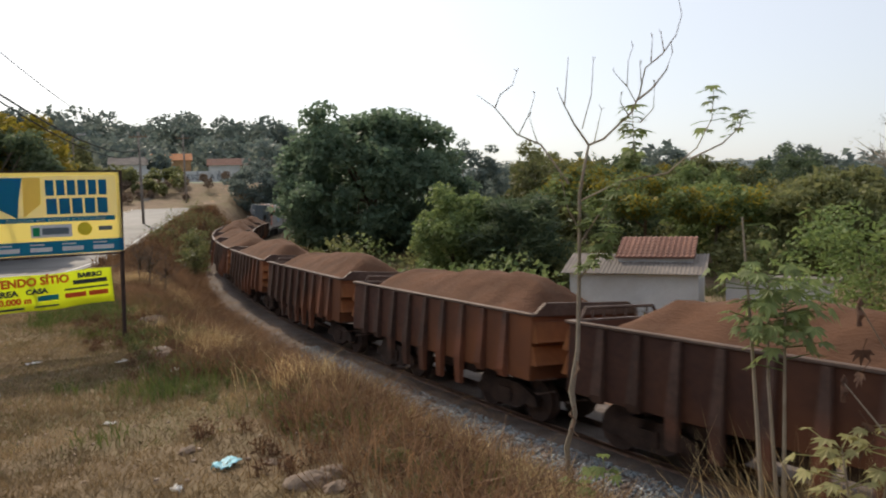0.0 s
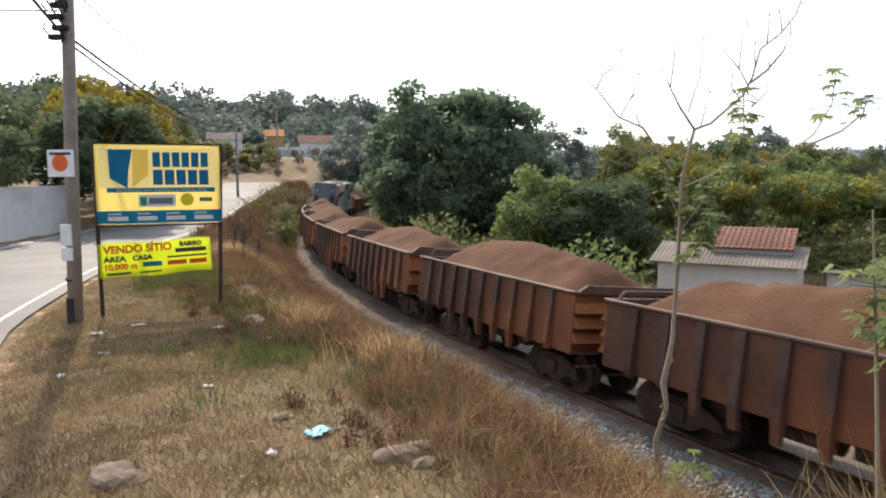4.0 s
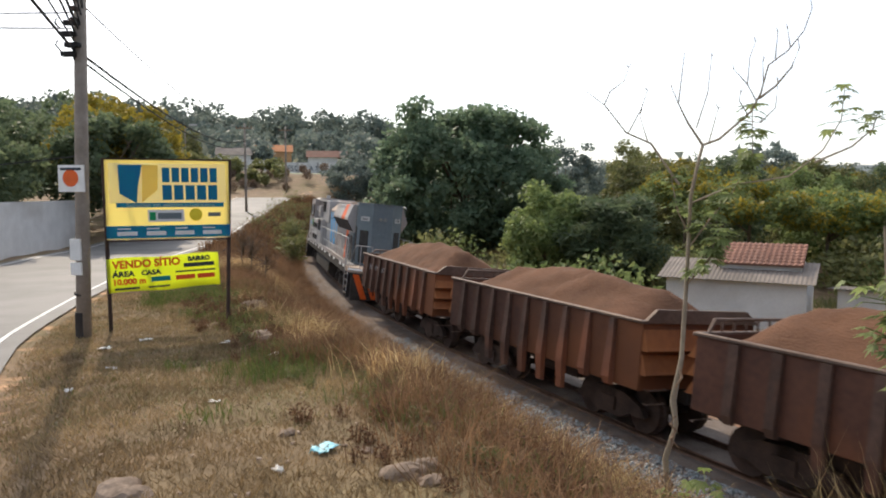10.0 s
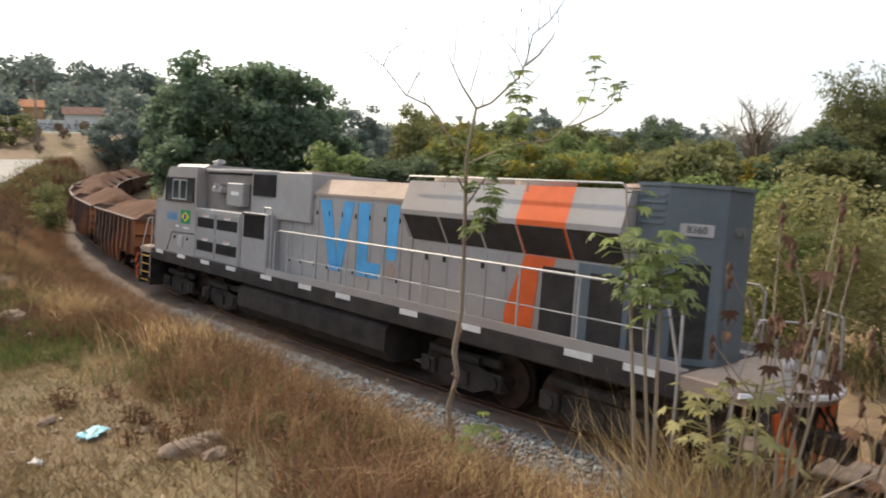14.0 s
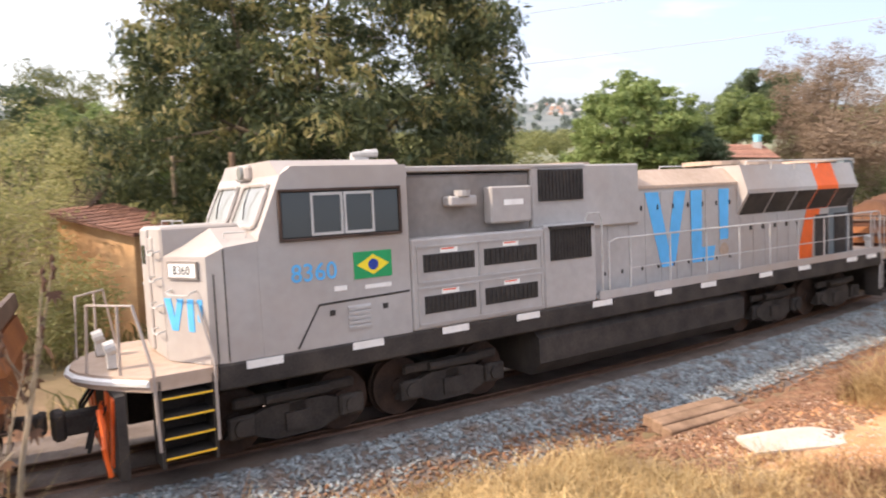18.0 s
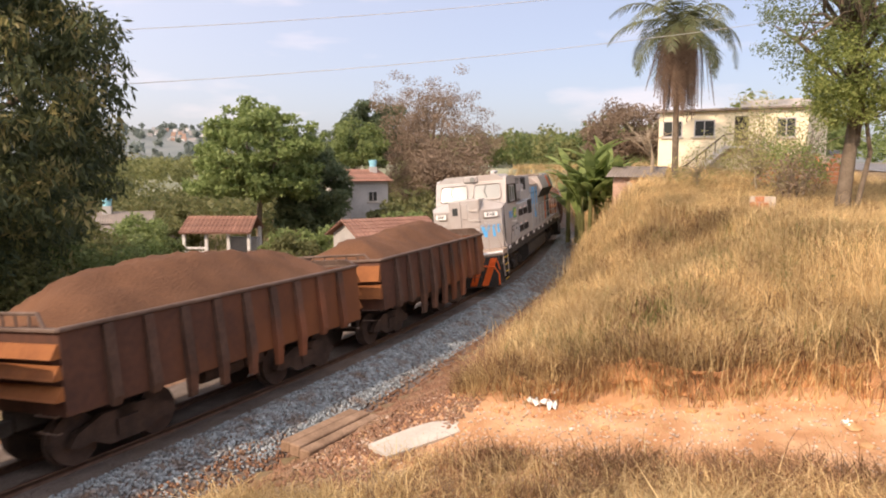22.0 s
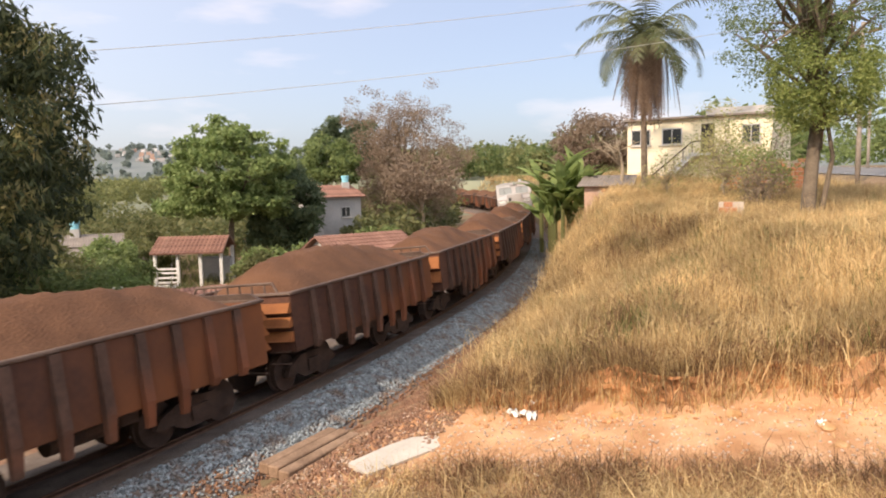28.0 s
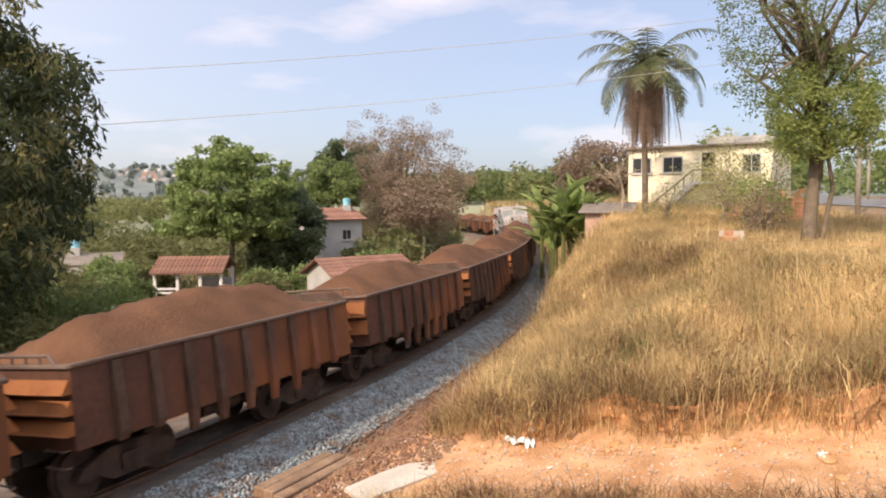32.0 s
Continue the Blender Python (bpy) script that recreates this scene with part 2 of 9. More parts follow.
M_MORTAR = surface("mortar", (0.40, 0.33, 0.26), (0.52, 0.45, 0.37), 3.0, 0.95, 0, 0.3)
M_ORE = surface("iron_ore", (0.085, 0.040, 0.021), (0.16, 0.077, 0.040), 1.2, 0.97, 0, 1.0, 22.0, (0.20, 0.095, 0.055), 0.35, bump_dist=0.06)
M_WAGON = surface("rusted_wagon_steel", (0.07, 0.034, 0.025), (0.14, 0.062, 0.037), 0.9, 0.75, 0.1, 0.25, 9.0, (0.27, 0.098, 0.034), 0.42, spread=0.45)
M_WAGON_END = surface("orange_rust_steel", (0.18, 0.064, 0.023), (0.29, 0.11, 0.035), 1.3, 0.75, 0.1, 0.2, 9.0, (0.17, 0.07, 0.04), 0.3, spread=0.25)
M_WAGON_RIB = surface("worn_rib_steel", (0.055, 0.033, 0.025), (0.12, 0.07, 0.05), 1.6, 0.7, 0.2, 0.2, 12.0, (0.26, 0.09, 0.04), 0.4, spread=0.4)
M_RIM = surface("worn_rim_steel", (0.095, 0.062, 0.047), (0.19, 0.135, 0.105), 1.2, 0.6, 0.3, 0.2, 12.0)
M_BOGIE = surface("bogie_steel", (0.038, 0.028, 0.023), (0.105, 0.068, 0.052), 3.0, 0.8, 0.2, 0.3)
M_BLACK = surface("black_grime", (0.022, 0.020, 0.019), (0.068, 0.058, 0.050), 2.0, 0.8, 0, 0.3)
M_LOCO = surface("grey_loco_paint", (0.35, 0.335, 0.32), (0.45, 0.435, 0.42), 0.9, 0.55, 0, 0.04, 7.0, (0.36, 0.295, 0.25), 0.42)
M_LOCO_DARK = surface("slate_loco_paint", (0.12, 0.15, 0.165), (0.17, 0.205, 0.22), 0.8, 0.5, 0, 0.03, 7.0)
# locomotive grey with shade painted in, for the upper hood; also frames number boards
M_LOCO_SHADE = surface("shade_toned_loco_paint", (0.17, 0.15, 0.135), (0.26, 0.235, 0.215), 0.9, 0.6, 0, 0.04, 7.0, (0.22, 0.17, 0.14), 0.35)
M_LOCO_ROOF = surface("dusty_roof", (0.36, 0.27, 0.20), (0.50, 0.39, 0.31), 0.9, 0.8, 0, 0.05, 9.0)
M_BLUE = plain("sky_blue_paint", (0.10, 0.42, 0.78), 0.5)
M_ORANGE = plain("orange_paint", (0.78, 0.13, 0.02), 0.5)
M_GRILLE = surface("dark_grille", (0.025, 0.024, 0.023), (0.06, 0.056, 0.052), 6.0, 0.7, 0.2, 0.2)
M_WHITE = plain("white_paint", (0.78, 0.77, 0.74), 0.5)
M_YELLOW = plain("yellow_paint", (0.80, 0.50, 0.04), 0.5)
M_STEEL = surface("pale_handrail", (0.42, 0.41, 0.39), (0.58, 0.57, 0.55), 5.0, 0.5, 0.2, 0.05)
M_GLASS = glass("dark_glass", (0.045, 0.05, 0.05), 0.12)
M_OCHRE = surface("peeling_ochre_plaster", (0.46, 0.25, 0.11), (0.66, 0.42, 0.22), 1.4, 0.93, 0, 0.2, 12.0, (0.34, 0.19, 0.10), 0.4)
M_GLASS_PALE = glass("pale_glass", (0.24, 0.25, 0.235), 0.10)
M_SIGN_YELLOW = canvas("sign_yellow", (0.95, 0.86, 0.42))
M_SIGN_BLUE = canvas("sign_blue", (0.07, 0.38, 0.74))
M_SIGN_PALE = canvas("sign_pale", (0.98, 0.97, 0.88))
M_BANNER = canvas("banner_yellow", (0.80, 0.86, 0.10))
M_RED = plain("red_ink", (0.80, 0.10, 0.02), 0.6)
M_INK = plain("dark_ink", (0.04, 0.05, 0.06), 0.6)
M_GREEN_FLAG = plain("flag_green", (0.01, 0.30, 0.10), 0.5)
M_FLAG_YELLOW = plain("flag_yellow", (0.85, 0.68, 0.03), 0.5)
M_FLAG_BLUE = plain("flag_blue", (0.02, 0.05, 0.30), 0.5)
M_CAR_RED = surface("red_car_paint", (0.17, 0.012, 0.010), (0.22, 0.02, 0.015), 2.0, 0.3, 0, 0.0, spec=0.5)
M_CAR_DARK = surface("dark_car_paint", (0.03, 0.03, 0.035), (0.05, 0.05, 0.055), 2.0, 0.3, 0, 0.0, spec=0.5)
M_RUBBER = plain("rubber", (0.02, 0.02, 0.02), 0.85)
M_LAMP_RED = plain("tail_lamp", (0.35, 0.01, 0.01), 0.3)
M_BARK = surface("bark", (0.10, 0.075, 0.05), (0.21, 0.165, 0.12), 3.0, 0.95, 0, 0.6, 20.0)
M_BARK_PALE = surface("pale_bark", (0.24, 0.19, 0.13), (0.40, 0.33, 0.24), 4.0, 0.95, 0, 0.4, 24.0)
M_MANGO = leafy("mango_leaf", (0.03, 0.046, 0.024), (0.105, 0.12, 0.05), 0.45, 0.40)
M_MANGO_TIP = leafy("mango_flush", (0.19, 0.20, 0.075), (0.33, 0.28, 0.125))
M_DARKLEAF = leafy("dark_leaf", (0.095, 0.135, 0.075), (0.18, 0.22, 0.115), 0.45, 0.52)
M_GREEN = leafy("green_leaf", (0.12, 0.17, 0.06), (0.27, 0.32, 0.12))
M_FRESH = leafy("fresh_leaf", (0.15, 0.215, 0.065), (0.30, 0.37, 0.125), 0.3, 0.45)
M_OLIVE = leafy("olive_leaf", (0.12, 0.14, 0.055), (0.25, 0.245, 0.10))
M_LIME = leafy("lime_leaf", (0.22, 0.29, 0.085), (0.46, 0.50, 0.17), 0.3, 0.45)
# brighter green for the round tree: sunlight painted into the leaf colour
M_SUNTREE = leafy("sun_lightened_leaf", (0.18, 0.255, 0.085), (0.35, 0.42, 0.16), 0.2, 0.45)
# leaf for far woods, a bluish haze painted into its colour
M_HAZELEAF = leafy("haze_tinted_leaf", (0.15, 0.19, 0.17), (0.24, 0.27, 0.23), 0.4)
M_PINKWALL = surface("pink_brick", (0.40, 0.25, 0.185), (0.54, 0.37, 0.28), 3.0, 0.95, 0, 0.4, 14.0)
M_WISPY = leafy("wispy_leaf", (0.26, 0.27, 0.10), (0.46, 0.42, 0.19), 0.3, 0.45)
M_YELLOWLEAF = leafy("yellow_leaf", (0.24, 0.22, 0.03), (0.42, 0.32, 0.05))
M_BROWNLEAF = leafy("dry_leaf", (0.18, 0.13, 0.09), (0.31, 0.235, 0.17), 0.3, 0.3, 0.8)
# distant leaf, paled and cooled to imitate haze
M_FARLEAF = leafy("haze_paled_leaf", (0.12, 0.16, 0.145), (0.21, 0.24, 0.20), 0.5)
# lifted and cooled leaf colour, imitating haze in front of the big tree
M_BIGTREE = leafy("big_tree_leaf", (0.14, 0.21, 0.13), (0.24, 0.31, 0.19), 0.45, 0.55)
M_WEED = leafy("rusty_weed", (0.10, 0.056, 0.033), (0.25, 0.142, 0.078), 0.4, 0.3, 0.8)
M_STRAW = leafy("straw", (0.38, 0.245, 0.105), (0.84, 0.65, 0.34), 0.3, 0.4, 0.75, 0.42)
M_REDSTRAW = leafy("red_straw", (0.115, 0.064, 0.036), (0.34, 0.20, 0.10), 0.3, 0.3, 0.8, 0.5)
M_SHORTGRASS = leafy("short_grass", (0.17, 0.12, 0.065), (0.44, 0.315, 0.165), 0.3, 0.3, 0.8, 0.4)
M_GREENGRASS = leafy("green_grass", (0.08, 0.12, 0.03), (0.18, 0.20, 0.06), 0.3, 0.3, 0.8)
M_PALM = leafy("palm_leaf", (0.085, 0.105, 0.045), (0.19, 0.20, 0.095), 0.3, 0.3, 0.4)
M_PALMDRY = leafy("dry_palm_leaf", (0.15, 0.10, 0.07), (0.27, 0.19, 0.135), 0.3, 0.25, 0.8)
M_CLOTH_BLUE = plain("pale_blue_plastic", (0.28, 0.62, 0.72), 0.5)
M_PAPER = plain("white_paper", (0.85, 0.84, 0.80), 0.7)

def ground_material():
    """Dry earth, bare orange earth where the sheet's 'bare' value says so; far off, haze is painted into the colour."""
    m = surface("ground", (0.15, 0.10, 0.06), (0.27, 0.19, 0.115), 0.9, 0.95, 0, 0.6, 9.0, (0.18, 0.14, 0.07), 0.45, bump_dist=0.06)
    nt = m.node_tree
    n, l = nt.nodes, nt.links
    b = n["Principled BSDF"]
    col = b.inputs["Base Color"].links[0].from_socket
    tc = n.new("ShaderNodeTexCoord")
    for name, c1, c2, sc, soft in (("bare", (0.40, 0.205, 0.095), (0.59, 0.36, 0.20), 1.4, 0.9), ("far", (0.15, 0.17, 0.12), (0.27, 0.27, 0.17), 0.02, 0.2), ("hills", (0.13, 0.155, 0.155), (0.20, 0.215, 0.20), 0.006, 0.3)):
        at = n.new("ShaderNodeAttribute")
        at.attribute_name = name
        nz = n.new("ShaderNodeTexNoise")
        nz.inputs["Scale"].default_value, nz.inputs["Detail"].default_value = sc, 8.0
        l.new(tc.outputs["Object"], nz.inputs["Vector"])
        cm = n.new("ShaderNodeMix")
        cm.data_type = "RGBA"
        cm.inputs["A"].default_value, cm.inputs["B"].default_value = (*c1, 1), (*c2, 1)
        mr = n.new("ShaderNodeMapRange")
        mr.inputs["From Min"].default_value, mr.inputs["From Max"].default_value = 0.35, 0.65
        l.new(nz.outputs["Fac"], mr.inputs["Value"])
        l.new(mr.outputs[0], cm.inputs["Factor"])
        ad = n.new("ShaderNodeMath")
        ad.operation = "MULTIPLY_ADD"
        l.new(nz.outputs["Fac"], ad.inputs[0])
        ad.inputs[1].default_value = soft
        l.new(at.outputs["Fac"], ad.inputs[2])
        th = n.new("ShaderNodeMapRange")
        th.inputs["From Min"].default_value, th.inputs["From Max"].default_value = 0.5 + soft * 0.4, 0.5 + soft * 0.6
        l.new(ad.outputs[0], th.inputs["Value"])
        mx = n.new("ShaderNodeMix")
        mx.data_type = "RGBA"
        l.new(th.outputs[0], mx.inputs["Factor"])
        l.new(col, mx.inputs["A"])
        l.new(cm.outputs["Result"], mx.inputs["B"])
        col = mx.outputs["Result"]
    l.new(col, b.inputs["Base Color"])
    return m


# ================= mesh tools =================
class Mesh:
    """Gathers verts and faces of one mesh."""
    def __init__(self):
        self.v, self.f, self.k = [], [], []

    def add(self, vs, fs, k=0):
        o = len(self.v)
        self.v += [tuple(p) for p in vs]
        self.f += [tuple(i + o for i in f) for f in fs]
        self.k += [k] * len(fs)
        return self

    def box(self, x0, x1, y0, y1, z0, z1, c=0.0, k=0):
        """A box with its edges chamfered by c."""
        x0, x1, y0, y1, z0, z1 = min(x0, x1), max(x0, x1), min(y0, y1), max(y0, y1), min(z0, z1), max(z0, z1)
        c = min(c, (x1 - x0) * 0.45, (y1 - y0) * 0.45, (z1 - z0) * 0.45)
        if c <= 0:
            vs = [(x, y, z) for z in (z0, z1) for y in (y0, y1) for x in (x0, x1)]
            return self.add(vs, [(0, 2, 3, 1), (4, 5, 7, 6), (0, 1, 5, 4), (2, 6, 7, 3), (0, 4, 6, 2), (1, 3, 7, 5)], k)
        vs, fs, ix = [], [], {}
        for sx in (0, 1):
            for sy in (0, 1):
                for sz in (0, 1):
                    X, Y, Z = (x0, x1)[sx], (y0, y1)[sy], (z0, z1)[sz]
                    dx, dy, dz = (c, -c)[sx], (c, -c)[sy], (c, -c)[sz]
                    for a, p in enumerate(((X, Y + dy, Z + dz), (X + dx, Y, Z + dz), (X + dx, Y + dy, Z))):
                        ix[sx, sy, sz, a] = len(vs)
                        vs.append(p)
        g = lambda sx, sy, sz, a: ix[sx, sy, sz, a]
        for s in (0, 1):
            for a in range(3):
                q = []
                for u, w in ((0, 0), (1, 0), (1, 1), (0, 1)):
                    q.append(g(*((s, u, w) if a == 0 else (u, s, w) if a == 1 else (u, w, s)), a))
                if (s == 0) ^ (a == 1):
                    q.reverse()
                fs.append(tuple(q))
        for u in (0, 1):
            for w in (0, 1):
                for a, b, mk in ((1, 2, lambda e: (e, u, w)), (0, 2, lambda e: (u, e, w)), (0, 1, lambda e: (u, w, e))):
                    q = [g(*mk(0), a), g(*mk(1), a), g(*mk(1), b), g(*mk(0), b)]
                    fs.append(tuple(q))
        for sx in (0, 1):
            for sy in (0, 1):
                for sz in (0, 1):
                    fs.append(tuple(g(sx, sy, sz, a) for a in range(3)))
        return self.add(vs, fs, k)

    def tube(self, pts, rs, n=6, k=0, caps=True):
        """A round bar along pts, with one radius a point or one for all."""
        pts = [Vector(p) for p in pts]
        if not isinstance(rs, (list, tuple)):
            rs = [rs] * len(pts)
        vs, fs = [], []
        for i, p in enumerate(pts):
            d = (pts[min(i + 1, len(pts) - 1)] - pts[max(i - 1, 0)]).normalized()
            a = d.cross(Vector((0.31, 0.17, 0.93)))
            if a.length < 0.1:
                a = d.cross(Vector((1, 0.2, 0)))
            a.normalize()
            b = d.cross(a)
            for j in range(n):
                t = 2 * math.pi * j / n
                vs.append(p + (a * math.cos(t) + b * math.sin(t)) * rs[i])
        for i in range(len(pts) - 1):
            for j in range(n):
                fs.append((i * n + j, i * n + (j + 1) % n, (i + 1) * n + (j + 1) % n, (i + 1) * n + j))
        if caps:
            fs += [tuple(range(n - 1, -1, -1)), tuple(range((len(pts) - 1) * n, len(pts) * n))]
        return self.add(vs, fs, k)

    def prism(self, prof, lo, hi, axis="y", k=0):
        """A closed outline of (u, w) pulled from lo to hi along an axis: y takes (x, z), x takes (y, z), z takes (x, y)."""
        n = len(prof)
        at = {"y": lambda u, w, t: (u, t, w), "x": lambda u, w, t: (t, u, w), "z": lambda u, w, t: (u, w, t)}[axis]
        vs = [at(u, w, lo) for u, w in prof] + [at(u, w, hi) for u, w in prof]
        fs = [tuple(range(n)), tuple(range(2 * n - 1, n - 1, -1))] + [(i, (i + 1) % n, n + (i + 1) % n, n + i) for i in range(n)]
        return self.add(vs, fs, k)

    def disc(self, c, axis, r, h, n=14, k=0):
        c, axis = Vector(c), Vector(axis).normalized()
        return self.tube([c - axis * h / 2, c + axis * h / 2], r, n, k)

    def data(self, name, mats, smooth=False):
        me = bpy.data.meshes.new(name)
        me.from_pydata(self.v, [], self.f)
        for m in mats if isinstance(mats, (list, tuple)) else [mats]:
            me.materials.append(m)
        if any(self.k):
            me.polygons.foreach_set("material_index", self.k)
        bm = bmesh.new()
        bm.from_mesh(me)
        bmesh.ops.recalc_face_normals(bm, faces=bm.faces)
        bm.to_mesh(me)
        bm.free()
        if smooth:
            me.polygons.foreach_set("use_smooth", [True] * len(me.polygons))
        me.update()
        return me


def part(name, m, material, parent=None, label="", smooth=False):
    """Links a gathered mesh (or mesh data) as one object under a thing or part."""
    ob = new(name, m.data(name, material, smooth) if isinstance(m, Mesh) else m)
    if parent is not None:
        ob.parent = parent
    return tagged(ob, label)


def thing(name, label, category, at=None, group="", kind=""):
    ob = new(name)
    ob.empty_display_size = 0.3
    if at is not None:
        ob.matrix_basis = at
    return tagged(ob, label, category, group, kind)


def quick(name, V, F, mats, k=None):
    """A mesh from numpy arrays: V (n, 3), F (m, 4) or (m, 3)."""
    me = bpy.data.meshes.new(name)
    V, F = np.asarray(V, np.float32), np.asarray(F, np.int32)
    w = F.shape[1]
    me.vertices.add(len(V))
    me.vertices.foreach_set("co", V.ravel())
    me.loops.add(F.size)
    me.loops.foreach_set("vertex_index", F.ravel())
    me.polygons.add(len(F))
    me.polygons.foreach_set("loop_start", np.arange(0, F.size, w, dtype=np.int32))
    me.polygons.foreach_set("loop_total", np.full(len(F), w, np.int32))
    for m in mats if isinstance(mats, (list, tuple)) else [mats]:
        me.materials.append(m)
    if k is not None:
        me.polygons.foreach_set("material_index", np.asarray(k, np.int32))
    me.update(calc_edges=True)
    me.validate()
    return me


# ================= the track's line =================
STEP = 0.25
TS = np.arange(-420, 420, STEP)
TK = np.where(TS < 38, np.interp(TS, [-140, -135, -72, -62, -50, -40, -26, -16], [0.0, 0.005, 0.005, 0.006, 0.006, 0.0075, 0.0075, 0.0092]), np.where(TS < 78, 0.0033, np.where(TS < 150, 0.0080, 0.0)))
_i0 = int(np.argmin(abs(TS)))
TH = np.cumsum(TK) * STEP
TH = TH - TH[_i0] - 0.86579
TX, TY = np.cumsum(np.cos(TH)) * STEP, np.cumsum(np.sin(TH)) * STEP
TX, TY = TX - TX[_i0] + 7.283, TY - TY[_i0] + 7.879
CANT = radians(5.5)


def on_track(s):
    return float(np.interp(s, TS, TX)), float(np.interp(s, TS, TY)), float(np.interp(s, TS, TH))


def beside(s, q, z=0.0):
    """The place at s along the track and q metres towards the viewer's side."""
    x, y, h = on_track(s)
    return Vector((x + q * math.sin(h), y - q * math.cos(h), z))


def along(x, y):
    """s and q of places, as arrays."""
    x, y = np.atleast_1d(x).astype(float), np.atleast_1d(y).astype(float)
    X, Y = x.ravel(), y.ravel()
    s, q = np.empty(len(X)), np.empty(len(X))
    cs, cx, cy, ch = TS[::8], TX[::8], TY[::8], TH[::8]
    for a in range(0, len(X), 20000):
        e = slice(a, a + 20000)
        i = np.argmin((X[e, None] - cx) ** 2 + (Y[e, None] - cy) ** 2, axis=1)
        dx, dy = X[e] - cx[i], Y[e] - cy[i]
        u = dx * np.cos(ch[i]) + dy * np.sin(ch[i])
        s[e] = cs[i] + u
        hh = np.interp(s[e], TS, TH)
        xx, yy = np.interp(s[e], TS, TX), np.interp(s[e], TS, TY)
        q[e] = (X[e] - xx) * np.sin(hh) - (Y[e] - yy) * np.cos(hh)
    return s.reshape(x.shape), q.reshape(x.shape)


def sstep(a, b, x):
    u = np.clip((x - a) / (b - a), 0, 1)
    return u * u * (3 - 2 * u)


def wobble(x, y, f, seed=0.0):
    """Cheap smooth unevenness, about -1 to 1."""
    return (np.sin(x * f + 1.3 * np.sin(y * f * 0.7 + seed)) + np.sin(y * f * 1.17 + 1.7 * np.sin(x * f * 0.6 + seed * 2)) + np.sin((x + y) * f * 0.53 + seed * 3)) / 3


# the road behind the near bank: side offset of its near edge
def road_edge(s):
    return 11.5 - 0.145 * np.clip(-s - 16, 0, 34) + 0.03 * np.clip(-s - 64, 0, 200) ** 1.2 + 8.0 * sstep(-6, 34, s) + 0.25 * np.clip(s - 48, 0, 80)


ROAD_W = 8.0


def ground(x, y):
    """The height of the ground."""
    s, q = along(x, y)
    R = np.hypot(x, y)
    road_z = 1.15 + 0.0 * s + 3.05 * sstep(-14, 30, s) + 0.02 * np.clip(s - 34, 0, 60) + 0.058 * np.clip(-s - 44, 0, 34) + 0.03 * np.clip(-s - 78, 0, 60)
    # near bank, west: level grass, falling to the line
    u = np.clip((s + 18) / 19.2, 0, 1)
    top = 1.2 + 1.75 * u ** 2
    top = np.where(s < -40, np.maximum(top, road_z), top)
    edge = 5.3 + 4.5 * sstep(-9, 3, s)
    west = -0.55 + (top + 0.55) * np.clip((q - 2.9) / (edge - 2.9), 0, 1) ** 0.72
    # footpath down to the crossing
    path = -0.30 + 0.42 * sstep(2.6, 4.0, q) + 0.14 * np.clip(q - 3.4, 0, 14)
    # east: hill beside the cutting
    slope = 0.40 + 0.95 * sstep(19, 33, s)
    hill_top = 2.9 + 1.2 * sstep(20, 46, s)
    hill = np.minimum(-0.30 + slope * np.clip(q - 2.9, 0, 50), hill_top)
    hill = np.minimum(hill, path + 0.42 + 0.12 * np.sin(q * 1.7) + 0.19 * np.clip(s - 12, 0, 60))
    w_path = sstep(2.4, 9.0, s)
    near = west * (1 - w_path) + path * w_path
    w_hill = sstep(11.5, 12.3, s - 0.08 * np.clip(q - 8, 0, 12) + 0.25 * np.sin(q * 2.3))
    near = near * (1 - w_hill) + hill * w_hill
    w_road = sstep(-1.2, 0.4, q - road_edge(s) + 0.6)
    near = near * (1 - w_road) + road_z * w_road
    beyond = np.clip(q - road_edge(s) - ROAD_W - 1, 0, 400)
    near = near + np.where(s < 10, 0.03, 0.0) * beyond * sstep(0, 20, beyond)
    # far side
    far = -0.55 - 0.9 * sstep(3, 14, -q) - 1.6 * sstep(20, 90, -q)
    z = np.where(q > 0, near, far)
    bed = -0.30 - 0.25 * sstep(1.9, 3.0, np.abs(q))
    z = np.where(np.abs(q) < 3.0, np.minimum(z, bed), z)
    rough = (0.06 * wobble(x, y, 1.7) + 0.03 * wobble(x, y, 4.3, 2.0)) * sstep(2.8, 4.5, np.abs(q)) * (1 - sstep(-0.6, 0.2, q - road_edge(s)) * (1 - sstep(ROAD_W, ROAD_W + 1.5, q - road_edge(s))))
    z = z + rough
    # far country
    az = np.degrees(np.arctan2(-x, y))
    up = 16 * sstep(70, 260, R) * sstep(-1, 16, az) * (1 - sstep(80, 120, az)) + 9 * sstep(120, 400, R) * sstep(-50, -8, az) * (1 - sstep(-8, 12, az))
    up = up + (60 + 22 * (1 - sstep(-75, -50, az))) * sstep(700, 2200, R) * (1 + 0.22 * wobble(x, y, 0.004, 1.0)) + 6 * wobble(x, y, 0.012) * sstep(150, 500, R)
    z = z + up
    # terrace with a cut earth bank at the end of the road
    w = sstep(105, 117, R - 0.35 * np.abs(az - 20) + 1.2 * np.sin(az * 2.1)) * sstep(7, 12, az) * (1 - sstep(33, 46, az)) * (1 - sstep(165, 230, R))
    return z * (1 - w) + (7.9 + 0.045 * (az - 18)) * w


def gz(x, y):
    return float(ground(np.array([x]), np.array([y]))[0])

